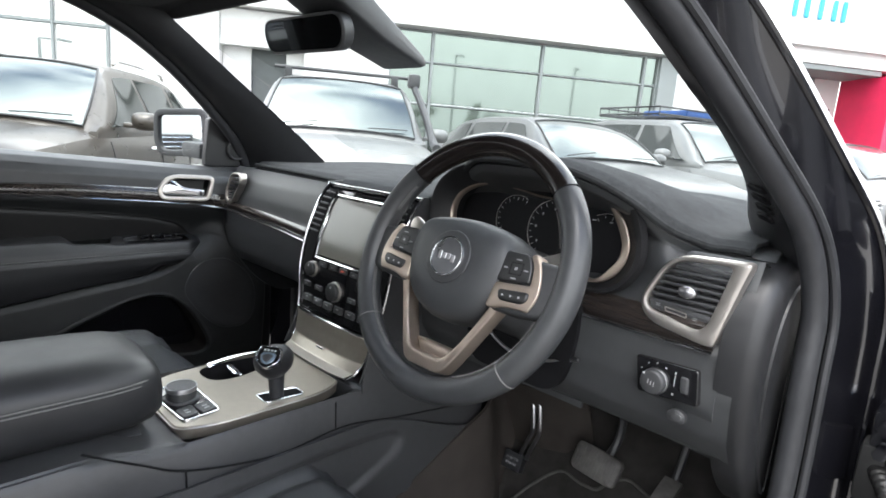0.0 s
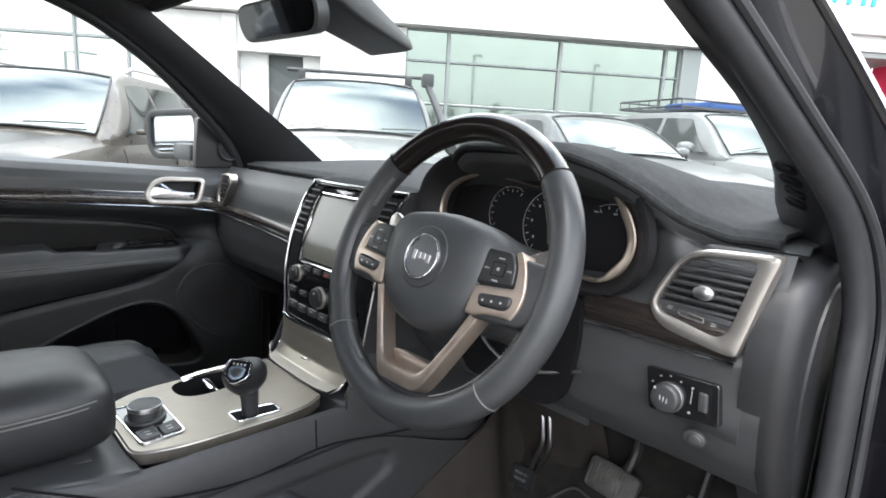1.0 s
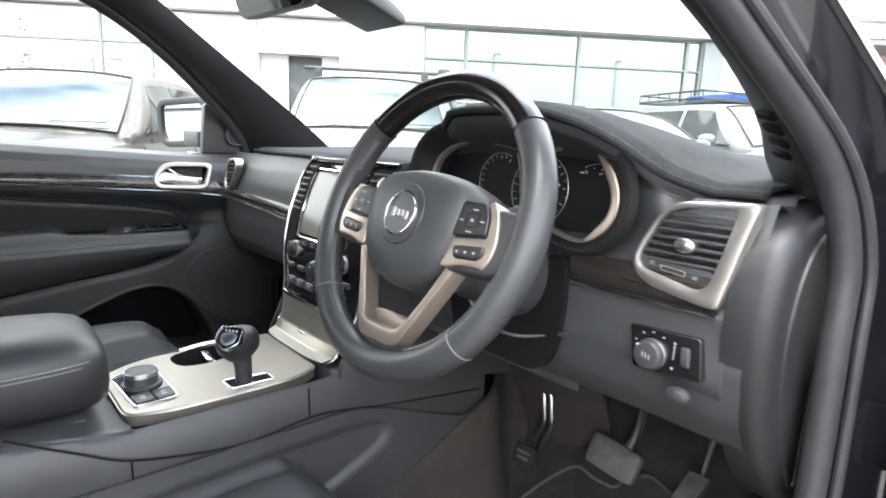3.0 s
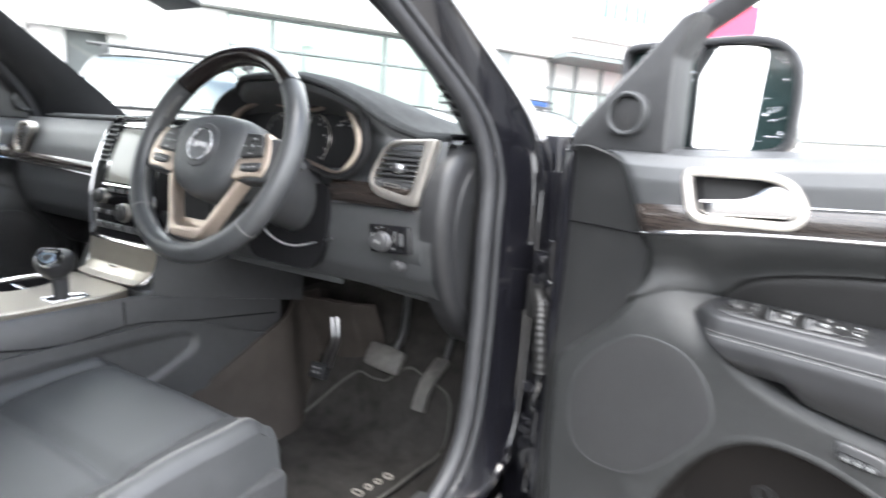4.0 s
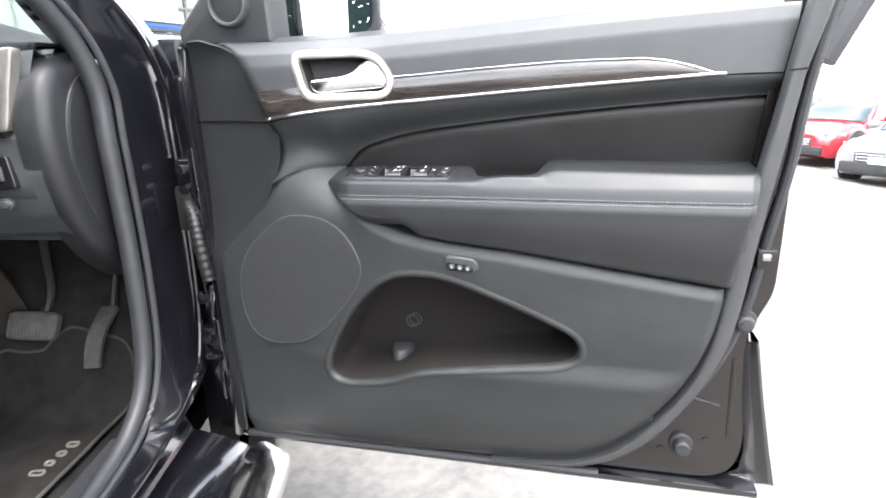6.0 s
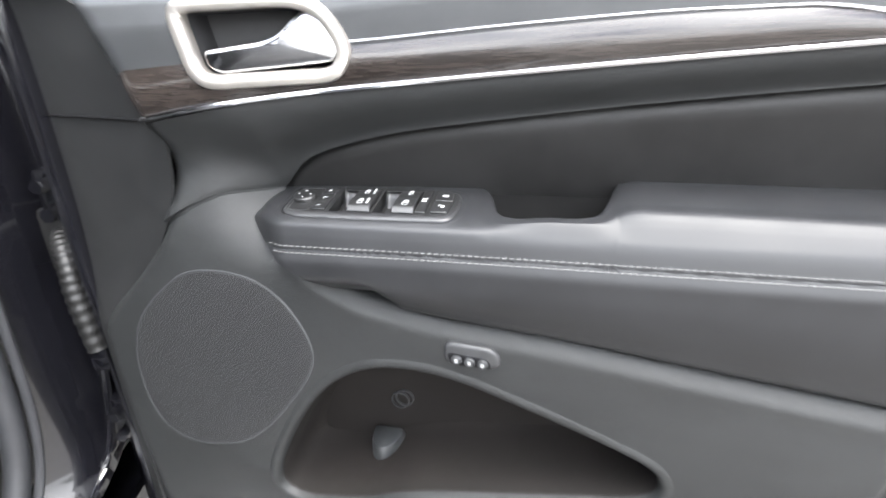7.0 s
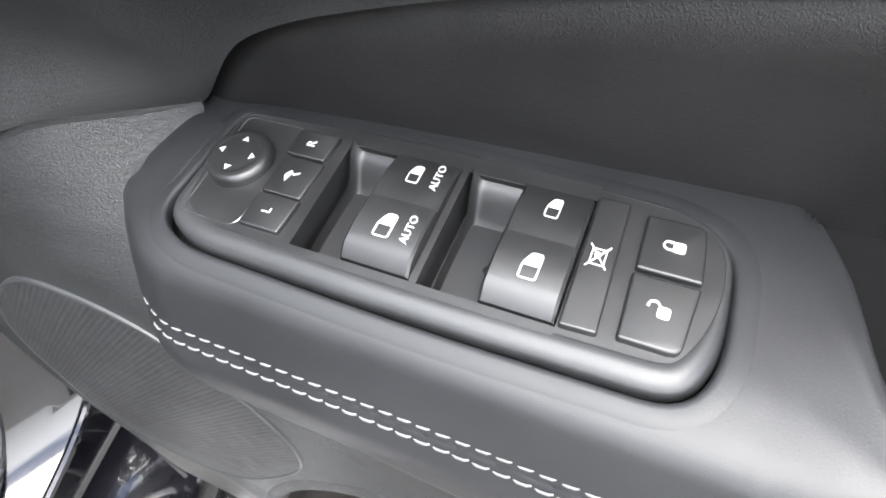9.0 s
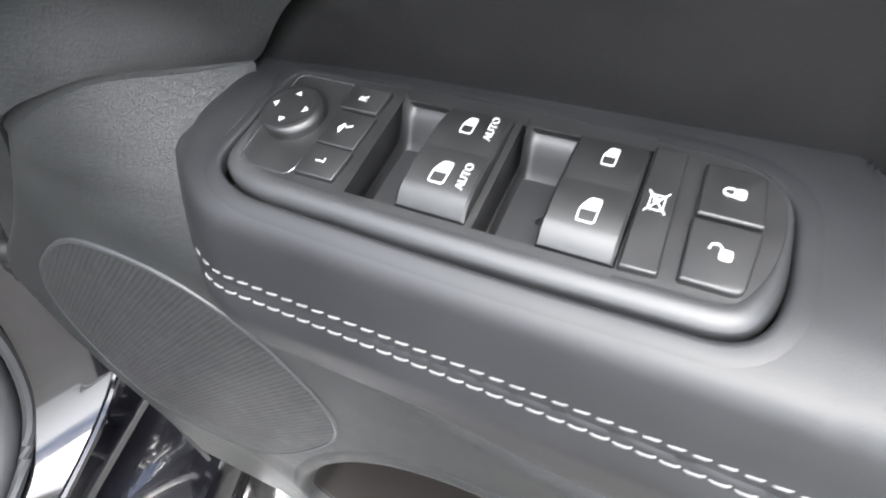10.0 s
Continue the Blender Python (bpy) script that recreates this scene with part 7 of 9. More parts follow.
for k in range(2):
    bm = B()
    add_plate(bm, round_poly([(0.050 , -0.185 - 0.030 * k), (0.084, -0.185 - 0.030 * k), (0.088, -0.211 - 0.030 * k), (0.056, -0.213 - 0.030 * k)], 0.004, 3), 0.80, 0.807, Matrix(), 0.001)
    mb = part("mode_button", bm, M_HARD, mode)
    bm = B()
    for j in range(2):
        add_box(bm, (0.066 + 0.009 * j, -0.199 - 0.030 * k, 0.8072), (0.003, 0.008, 0.0004))
    part("button_mark", bm, M_GREYPRINT, mb)
# cup holder
bm = B()
loft(bm, [[Vector((p.x, p.y, z)) for p in o] for o, z in ((cup_o, 0.8012), (inset(cup_o, 0.0015), 0.790), (inset(cup_o, 0.004), 0.735))], True, False)
add_plate(bm, inset(cup_o, 0.003), 0.730, 0.736)
bmesh.ops.recalc_face_normals(bm, faces=bm.faces[:])
cup = part("cup_holder", bm, M_MATT, console, "deep dark cup holder")
bm = B()
add_tube(bm, catmull([(-0.098, -0.125, 0.803), (-0.104, -0.07, 0.806), (-0.100, -0.015, 0.806), (-0.080, 0.006, 0.805), (-0.05, 0.004, 0.804)], 6), 0.0055, 8, flat=0.7)
part("chrome_bridge", bm, M_CHROME, cup, "chrome grab edge")
bm = B()
add_plate(bm, round_poly([(-0.092, -0.092), (-0.040, -0.096), (-0.030, -0.084), (-0.090, -0.078)], 0.005, 3), 0.788, 0.800, Matrix(), 0.003)
part("chrome_slider", bm, M_CHROME, cup, "chrome slider")
# gear selector
gs = thing("gear_selector", None, "black gear selector with a chrome-edged badge", "gear selector")
bm = B()
so = round_poly([(0.070, -0.112), (0.112, -0.112), (0.116, -0.036), (0.082, -0.036)], 0.010, 4)
add_ring(bm, so, inset(so, 0.004), 0.798, 0.8045, Matrix(), 0.0015)
part("gate_frame", bm, M_CHROME, gs, "chrome gate frame")
bm = B()
add_plate(bm, inset(so, 0.003), 0.7995, 0.8024)
part("gate", bm, M_MATT, gs)
bm = B()
ax = [Vector((0.094, -0.082, 0.79)), Vector((0.096, -0.084, 0.83)), Vector((0.099, -0.088, 0.852)), Vector((0.104, -0.092, 0.87))]
loft(bm, [[p + Vector((0.0125 * k * math.cos(a), 0.015 * k * math.sin(a), 0)) for a in np.linspace(0, 2 * math.pi, 20, endpoint=False)] for p, k in zip(ax, (0.85, 0.95, 1.1, 1.2))])
part("stem", bm, M_RUBBER, gs, "black rubber stem", smooth=60)
bm = B()
hd = []
for z, k in ((0.846, 0.012), (0.853, 0.0185), (0.863, 0.0245), (0.875, 0.0268), (0.887, 0.0258), (0.896, 0.021), (0.901, 0.012), (0.9025, 0.003)):
    c = Vector((0.100 + 0.10 * (z - 0.83), -0.090 - 0.10 * (z - 0.83), z))
    hd.append([c + Vector((k * 1.06 * math.copysign(abs(math.cos(a)) ** 0.8, math.cos(a)) * (1 - 0.10 * math.sin(a)), k * 1.25 * math.copysign(abs(math.sin(a)) ** 0.8, math.sin(a)), 0.10 * k * math.sin(a))) for a in np.linspace(0, 2 * math.pi, 28, endpoint=False)])
loft(bm, hd)
bmesh.ops.recalc_face_normals(bm, faces=bm.faces[:])
knob = part("knob", bm, M_LEATHER, gs, "black leather knob", smooth=70)
KB = face_frame((0.1200, -0.1140, 0.8900), (0.75, 0.55, 0), (0.46, -0.58, 0.66))
bm = B()
ko = round_poly([(-0.020, 0.020), (0.020, 0.020), (0.022, -0.006), (0.0, -0.022), (-0.022, -0.006)], 0.009, 4)
add_ring(bm, ko, inset(ko, 0.0025), -0.008, 0.004, KB, 0.001)
part("knob_bezel", bm, M_CHROME, gs)
bm = B()
add_plate(bm, inset(ko, 0.002), -0.008, 0.002, KB, 0.001)
part("knob_face", bm, M_PIANO, gs)
bm = B()
add_plate(bm, round_poly([(-0.012, 0.008), (0.012, 0.008), (0.012, -0.006), (0.0, -0.014), (-0.012, -0.006)], 0.004, 3), 0.0, 0.0045, KB, 0.001)
part("knob_badge", bm, M_BADGE, gs, "blue-silver badge")
bm = B()
for k in range(4):
    add_box(bm, (-0.009 + 0.006 * k, 0.0125, 0.0024), (0.003, 0.003, 0.0004), 0, KB)
part("gear_marks", bm, M_GREYPRINT, gs)
# armrest lid
bm = B()
secs = []
for y, k in ((-0.80, 1.0), (-0.6, 1.0), (-0.45, 1.0), (-0.36, 0.99), (-0.315, 0.95), (-0.290, 0.86), (-0.276, 0.70), (-0.272, 0.45)):
    w, h = 0.112 * (0.55 + 0.45 * k), 0.062 * k
    zc = 0.862 + 0.006 * min(1, (-0.27 - y) / 0.2)
    ring = []
    for a in np.linspace(0, 2 * math.pi, 36, endpoint=False):
        ca, sa = math.cos(a), math.sin(a)
        ring.append(Vector((0.0 + w * math.copysign(abs(ca) ** 0.55, ca), y, zc + h * math.copysign(abs(sa) ** 0.7, sa))))
    secs.append(ring)
loft(bm, secs)
bmesh.ops.recalc_face_normals(bm, faces=bm.faces[:])
arm_c = part("armrest_lid", bm, M_LEATHER, console, "padded black leather armrest lid", smooth=70)
for dz in (0.0, 0.006):
    bm = B()
    path = [Vector((0.1128, y, 0.884 + dz)) for y in np.linspace(-0.78, -0.36, 60)] + [Vector((0.111, -0.335, 0.884 + dz)), Vector((0.106, -0.310, 0.884 + dz)), Vector((0.094, -0.2885, 0.883 + dz)), Vector((0.06, -0.276, 0.882 + dz)), Vector((0.0, -0.273, 0.882 + dz))]
    path = catmull(path, 2)
    add_tube(bm, path, 0.0011, 5)
    part("stitch_line", bm, M_THREAD_DARK, arm_c, "fine grey stitch line")
bm = B()
add_box(bm, (0.06, -0.36, 0.80), (0.02, 0.03, 0.03), 0.008)
part("lid_latch", bm, M_HARD, console)
bm = B()
add_box(bm, (0.0, -0.55, 0.70), (0.20, 0.50, 0.22), 0.02)
part("storage_box", bm, M_HARD, console)

# ---------------------------------------------------------------- seats
def seat(name, cx, m_label):
    st = thing(name, pose(cx, 0, 0), m_label, "car seat")
    W2 = 0.265
    bm = B()
    def f(s, t):
        x = (s - 0.5) * 2
        y = -0.64 + 0.615 * t
        edge = step(0.62, 0.98, abs(x))
        z = 0.640 + 0.034 * edge * (0.5 + 0.5 * step(1.0, 0.6, t)) + 0.050 * step(0.2, 0.92, t) - 0.007 * math.exp(-((abs(x) - 0.66) / 0.03) ** 2)
        z -= 0.010 * math.exp(-((t - 0.64) / 0.02) ** 2) * (1 - edge)
        r = step(0.90, 1.0, t)
        z -= 0.030 * r * r
        z -= 0.018 * step(0.93, 1.0, abs(x)) ** 2
        return Vector((x * W2 * (1 - 0.05 * step(0.8, 1, t)), y + 0.012 * math.sin(math.pi * s), z))
    add_grid(bm, f, 60, 60)
    cush = part("cushion", bm, M_SEAT, st, "smooth black leather cushion", smooth=70)
    bm = B()
    rows = []
    for t in np.linspace(0, 1, 20):
        pass
    ring_top = [f(s, 1.0) for s in np.linspace(0, 1, 30)]
    rows = [[p + Vector((0, 0, 0)) for p in ring_top]]
    for k, (dy, dz) in enumerate(((0.008, -0.02), (0.008, -0.06), (-0.005, -0.12), (-0.02, -0.20), (-0.03, -0.28))):
        rows.append([p + Vector((0, dy, dz)) for p in ring_top])
    loft(bm, rows, False, False)
    for sx in (0, 1):
        side = [f(sx, t) for t in np.linspace(0, 1, 30)]
        rr = [side] + [[p + Vector(((0.010 if sx else -0.010) * min(q, 1.6), 0.0, -0.05 * q)) for p in side] for q in (0.25, 0.6, 1, 2, 3, 5.6)]
        loft(bm, rr, False, False)
    part("cushion_skirt", bm, M_SEAT, st, "black leather seat side", smooth=60)
    for sx in (-1, 1):
        bm = B()
        for row in (0.0, 0.007):
            k = 0
            while k < 110:
                t0, t1 = 0.02 + 0.0086 * k, 0.02 + 0.0086 * k + 0.0055
                if t1 > 0.97:
                    break
                s = 0.5 + sx * (0.448 - row / (2 * W2))
                add_tube(bm, [f(s, t0) + Vector((0, 0, 0.0006)), f(s, t1) + Vector((0, 0, 0.0006))], 0.0012, 4)
                k += 1
        tagged(part("stitching", bm, M_THREAD, st, "pale grey stitching"), kind="stuff")
    bm = B()
    add_tube(bm, [f(0.5 + 0.33 * q, 0.64) + Vector((0, 0, 0.0004)) for q in np.linspace(-1, 1, 20)], 0.0012, 5)
    for sx in (-1, 1):
        add_tube(bm, [f(0.5 + sx * 0.33, t) + Vector((0, 0, 0.0004)) for t in np.linspace(0.0, 0.93, 30)], 0.0012, 5)
    part("seams", bm, M_MATT, st)
    bm = B()
    add_box(bm, (0, -0.36, 0.50), (0.48, 0.50, 0.16), 0.03)
    part("seat_base", bm, M_HARD, st, "black plastic seat base")
    bm = B()
    rows = []
    for z, y, w, d in ((0.62, -0.62, 0.24, 0.06), (0.80, -0.66, 0.25, 0.07), (1.0, -0.72, 0.245, 0.07), (1.20, -0.79, 0.20, 0.06), (1.27, -0.81, 0.12, 0.04)):
        rows.append([Vector((w * math.copysign(abs(math.cos(a)) ** 0.6, math.cos(a)), y + d * math.sin(a), z)) for a in np.linspace(0, 2 * math.pi, 32, endpoint=False)])
    loft(bm, rows)
    bmesh.ops.recalc_face_normals(bm, faces=bm.faces[:])
    part("backrest", bm, M_LEATHER, st, "black leather backrest", smooth=60)
    return st
drv = seat("driver_seat", 0.368, "black leather driver seat with pale grey stitching")
bm = B()
add_box(bm, (0.27, -0.20, 0.56), (0.03, 0.34, 0.12), 0.012)
part("side_valance", bm, M_HARD, drv, "black plastic seat valance")
bm = B()
add_disc(bm, 0.012, 0, 0.006, Matrix.Translation((0.286, -0.10, 0.56)) @ pose(0, 0, 0, 0, 90, 0), 20, 0.002)
part("valance_button", bm, M_HARD, drv)
seat("passenger_seat", -0.40, "black leather passenger seat")

# ---------------------------------------------------------------- footwell
ft = thing("floor_mat", None, "worn charcoal carpet floor mat with pale embroidery", "floor mat")
bm = B()
mo = round_poly([(0.16, -0.10), (0.585, -0.10), (0.592, 0.20), (0.601, 0.35), (0.604, 0.46), (0.636, 0.52), (0.60, 0.60), (0.45, 0.625), (0.412, 0.607), (0.395, 0.592), (0.345, 0.590), (0.298, 0.597), (0.255, 0.572), (0.215, 0.53), (0.178, 0.446), (0.165, 0.30)], [0.02, 0.02, 0.05, 0.05, 0.03, 0.03, 0.03, 0.02, 0.01, 0.01, 0.02, 0.02, 0.03, 0.04, 0.05, 0.05], 4)
def floor_z(x, y):
    return 0.362 + 0.42 * step(0.45, 0.85, y) + 0.05 * step(0.66, 0.74, abs(x))
bm2 = B()
add_plate(bm2, mo, 0, 0.008)
bmesh.ops.triangulate(bm2, faces=bm2.faces[:])
for _ in range(4):
    bmesh.ops.subdivide_edges(bm2, edges=[e for e in bm2.edges if e.calc_length() > 0.03], cuts=1)
    bmesh.ops.triangulate(bm2, faces=bm2.faces[:])
for v in bm2.verts:
    v.co.z += floor_z(v.co.x, v.co.y) + 0.003 * noise.noise(Vector((v.co.x * 9, v.co.y * 9, 0)))
part("mat", bm2, M_CARPET, ft, "dusty charcoal carpet mat")
bm = B()
add_tube(bm, [(p.x, p.y, floor_z(p.x, p.y) + 0.008) for p in mo], 0.004, 6, True)
part("mat_edge", bm, M_MATEDGE, ft, "bound mat edge")
bm = B()
e0, e1 = Vector((0.545, 0.272, 0)), Vector((0.566, 0.392, 0))
for k, (h, wd) in enumerate(((0.030, 0.017), (0.020, 0.017), (0.020, 0.017), (0.026, 0.018))):
    c = e0 + (e1 - e0) * (0.12 + 0.255 * k)
    add_ring(bm, round_poly([(c.x - h / 2, c.y - wd / 2), (c.x + h / 2, c.y - wd / 2), (c.x + h / 2, c.y + wd / 2), (c.x - h / 2, c.y + wd / 2)], 0.008, 3),
             inset(round_poly([(c.x - h / 2, c.y - wd / 2), (c.x + h / 2, c.y - wd / 2), (c.x + h / 2, c.y + wd / 2), (c.x - h / 2, c.y + wd / 2)], 0.008, 3), 0.0032), 0.370, 0.3748, Matrix(), 0.0006)
part("embroidery", bm, M_EMB, ft, "pale embroidered bars")
# pedals
pd = thing("brake_pedal", None, "worn grey rubber brake pedal", "pedal")
bm = B()
BP = face_frame((0.385, 0.585, 0.560), (1, -0.15, 0), (0, -0.85, 0.5))
add_plate(bm, round_poly([(-0.060, 0.032), (-0.02, 0.035), (0.02, 0.035), (0.060, 0.033), (0.058, -0.032), (0.02, -0.034), (-0.02, -0.034), (-0.056, -0.033)], [0.014, 0.02, 0.02, 0.014, 0.014, 0.02, 0.02, 0.014], 4), -0.016, 0.003, BP, 0.005, 0.009)
bpad = part("pad", bm, M_PEDAL, pd, "worn grey rubber pad")
for k in range(13):
    bm = B()
    xx = -0.048 + 0.008 * k
    add_tube(bm, [BP @ Vector((xx, y_, 0.0032 + 0.009 * max(0.0, 1 - (xx / 0.06) ** 2) * max(0.0, 1 - (y_ / 0.036) ** 2))) for y_ in (-0.028, -0.014, 0.0, 0.014, 0.028)], 0.0012, 4)
    part("rib", bm, M_PEDAL, bpad)
bm = B()
add_tube(bm, catmull([(0.40, 0.60, 0.565), (0.41, 0.64, 0.62), (0.405, 0.66, 0.72), (0.40, 0.68, 0.84)], 5), 0.010, 8)
part("arm", bm, M_HARD, pd)
ac = thing("accelerator_pedal", None, "worn grey accelerator pedal", "pedal")
bm = B()
add_grid(bm, lambda s, t: Vector((0.538 + 0.012 * t + 0.038 * (s - 0.5) * (0.95 + 0.1 * t), 0.530 + 0.10 * t - 0.020 * math.sin(math.pi * t), 0.470 + 0.115 * t + 0.012 * math.sin(math.pi * t))), 6, 14, 0.012)
part("pad", bm, M_PEDAL, ac, "worn grey rubber pad")
bm = B()
add_tube(bm, [(0.548, 0.645, 0.57), (0.552, 0.68, 0.66), (0.55, 0.70, 0.80)], 0.009, 8)
part("arm", bm, M_HARD, ac)
pb = thing("park_brake_pedal", None, "black foot park brake lever with a lettered pad", "pedal")
for dx in (0.0, 0.020):
    bm = B()
    add_tube(bm, catmull([(0.182 + dx, 0.575, 0.488), (0.196 + dx, 0.570, 0.525), (0.212 + dx, 0.572, 0.570), (0.208 + dx, 0.575, 0.610), (0.200 + dx, 0.58, 0.645)], 6), 0.0055, 8)
    part("rod", bm, M_STEEL, pb, "bent steel rod")
bm = B()
PBM = face_frame((0.172, 0.565, 0.472), (1, 0.1, 0), (0, -0.9, 0.4))
add_box(bm, (0, 0, 0), (0.058, 0.046, 0.024), 0.005, PBM)
pp = part("pad", bm, M_RUBBER, pb, "black rubber pad")
part("lettering", text_bm("PUSH TO", 0.009, PBM @ Matrix.Translation((0, 0.006, 0.0125))), M_GREYPRINT, pp)
part("lettering", text_bm("RELEASE", 0.009, PBM @ Matrix.Translation((0, -0.007, 0.0125))), M_GREYPRINT, pp)
# carpet rising up the tunnel side to the console
bm = B()
def f(s, t):
    y = -0.05 + 0.67 * s
    zt = min(0.700, 0.52 + 0.42 * (y - 0.05))
    z = 0.355 + (zt - 0.355) * t
    return Vector((0.194 - 0.075 * step(0.40, 0.56, y) + 0.05 * (1 - t) ** 2 + 0.003 * noise.noise(Vector((y * 14, z * 14, 3))) - 0.006 * step(0.85, 1.0, t), y, z))
add_grid(bm, f, 40, 24, 0.008)
solo("tunnel_carpet", bm, M_TUNNEL, "dusty brown-grey carpet beside the console", "carpet", kind="structure", smooth=60)
# tunnel carpet hump seen behind the park brake
bm = B()
def f(s, t):
    x = 0.085 + 0.255 * s
    return Vector((x, 0.615 + 0.03 * s - 0.085 * t ** 2.5 + 0.03 * step(0.75, 1.0, s), 0.36 + 0.335 * t + 0.004 * noise.noise(Vector((x * 20, t * 6, 1)))))
add_grid(bm, f, 20, 24, 0.01)
solo("footrest_carpet", bm, M_TUNNEL, "dusty brown-grey carpet on the tunnel side", "carpet", kind="structure", smooth=60)

# ---------------------------------------------------------------- passenger door (closed)
XL = -0.765
pdoor = thing("passenger_door", None, "closed passenger car door with black trim and wood strip", "car door")
# the same trim as the driver's door, mirrored and shut
ACROSS = Matrix(((0, -1, 0, -0.745), (-1, 0, 0, 0.290), (0, 0, 1, -0.020), (0, 0, 0, 1)))
TRIM = ("upper_trim", "wood_strip", "middle_panel", "insert_pad", "armrest", "lower_panel", "map_pocket", "shoulder_ridge", "speaker_grille", "handle_bezel", "rear_border", "front_return", "return_seam")
def mirrored(ob, parent):
    bm = B()
    bm.from_mesh(ob.data)
    for v in bm.verts:
        v.co = ACROSS @ v.co
    bmesh.ops.reverse_faces(bm, faces=bm.faces[:])
    twin = part(ob.name.split(".")[0], bm, list(ob.data.materials), parent, ob.get("label", ""), 50)
    if ob.get("kind"):
        twin["kind"] = ob["kind"]
    for child in ob.children:
        mirrored(child, twin)
for piece in [o for o in door.children if o.name.split(".")[0] in TRIM]:
    mirrored(piece, pdoor)
bm = B()
for k in range(4):
    add_box(bm, (-0.777, -0.02 + 0.032 * k, 0.936), (0.030, 0.022, 0.010), 0.002, seg=1)
part("window_switches", bm, M_PIANO, pdoor)
bm = B()
add_grid(bm, lambda s, t: Vector((XL - 0.055, -1.0 + 1.36 * s, 0.36 + 0.78 * t)), 4, 4, 0.05)
part("door_shell", bm, M_PAINT, pdoor)
bm = B()
add_plate(bm, round_poly([(0.16, 1.14), (0.37, 1.14), (0.24, 1.29), (0.17, 1.285)], 0.01, 3), -0.045, -0.02, Matrix(((0, 0, 1, XL), (1, 0, 0, 0), (0, 1, 0, 0), (0, 0, 0, 1))), 0.004)
sl = part("sail_cover", bm, M_PILLAR, pdoor, "black triangular mirror cover")
bm = B()
TWM = Matrix(((0, 0, 1, XL), (1, 0, 0, 0.255), (0, 1, 0, 1.192), (0, 0, 0, 1)))
add_ring(bm, circle(0.030, 30), circle(0.023, 30), -0.03, -0.004, TWM, 0.004)
part("tweeter_ring", bm, M_SOFT, sl)
bm = B()
add_disc(bm, 0.024, -0.03, -0.010, TWM, 30, 0.002)
part("tweeter_grille", bm, M_GRILLE, sl)
bm = B()
add_grid(bm, lambda s, t: Vector((XL - 0.06 + 0.16 * t, -1.0 + 1.17 * s - 0.10 * t * s, 1.14 + 0.36 * t)), 8, 8)
gl = part("side_glass", bm, M_GLASS, pdoor, "clear side window")
gl.visible_shadow = False
# passenger wing mirror
pm = thing("wing_mirror", pose(-1.02, 0.19, 1.232), "black wing mirror reflecting parked cars", "wing mirror")
PMF = face_frame((0, 0, 0), (1, 0, 0), (0.412, -0.91, -0.05))
pmo = round_poly([(-0.12, 0.075), (0.09, 0.082), (0.105, 0.05), (0.10, -0.075), (-0.10, -0.082), (-0.128, -0.04)], [0.04, 0.03, 0.03, 0.025, 0.03, 0.03], 5)
bm = B()
loft(bm, [[PMF @ Vector((p.x * k, p.y * k, z)) for p in pmo] for k, z in ((1.0, 0.0), (1.02, -0.04), (0.85, -0.09), (0.4, -0.12))])
bmesh.ops.recalc_face_normals(bm, faces=bm.faces[:])
part("mirror_housing", bm, M_PAINT, pm)
bm = B()
add_ring(bm, pmo, inset(pmo, 0.022), -0.005, 0.010, PMF, 0.004)
part("mirror_rim", bm, M_RUBBER, pm)
bm = B()
add_plate(bm, inset(pmo, 0.020), -0.003, 0.001, PMF)
part("mirror_glass", bm, M_MIRROR, pm, "silver mirror glass")
bm = B()
add_box(bm, (0.12, 0.0, -0.05), (0.14, 0.06, 0.05), 0.012)
part("mirror_arm", bm, M_RUBBER, pm)

# ---------------------------------------------------------------- rear-view mirror
rv = thing("rear_view_mirror", pose(-0.085, 0.055, 1.455), "black rear-view mirror hanging from the windscreen", "mirror")
RF = face_frame((0, 0, 0), (1, 0.02, 0), (0.10, -0.95, -0.22))
ro = round_poly([(-0.115, 0.035), (0.115, 0.036), (0.128, 0.0), (0.110, -0.036), (-0.108, -0.034), (-0.124, 0.0)], [0.025, 0.025, 0.02, 0.025, 0.025, 0.02], 5)
bm = B()
loft(bm, [[RF @ Vector((p.x * k, p.y * k, z)) for p in ro] for k, z in ((0.97, 0.004), (1.0, 0.0), (1.0, -0.022), (0.85, -0.040), (0.3, -0.048))], True, True)
bmesh.ops.recalc_face_normals(bm, faces=bm.faces[:])
part("mirror_housing", bm, M_HARD, rv)
bm = B()
add_plate(bm, inset(ro, 0.006), 0.0, 0.0052, RF)
part("mirror_glass", bm, M_DARK_MIRROR, rv)
bm = B()
add_tube(bm, [(0.02, 0.04, 0.0), (0.03, 0.06, 0.05), (0.045, 0.075, 0.085)], 0.015, 10)
part("mirror_arm", bm, M_HARD, rv)
sens = thing("sensor_housing", None, "black plastic sensor housing on the windscreen", "sensor housing")
bm = B()
hs = []
for y, z, w, h in ((-0.02, 1.560, 0.07, 0.03), (0.06, 1.530, 0.075, 0.035), (0.16, 1.480, 0.072, 0.028), (0.27, 1.432, 0.066, 0.012), (0.278, 1.428, 0.064, 0.004)):
    hs.append([Vector((-0.03 + w * math.copysign(abs(math.cos(a)) ** 0.22, math.cos(a)), y, z + h * math.copysign(abs(math.sin(a)) ** 0.22, math.sin(a)))) for a in np.linspace(0, 2 * math.pi, 32, endpoint=False)])
loft(bm, hs)
bmesh.ops.recalc_face_normals(bm, faces=bm.faces[:])
part("cover", bm, M_HARD, sens, smooth=60)

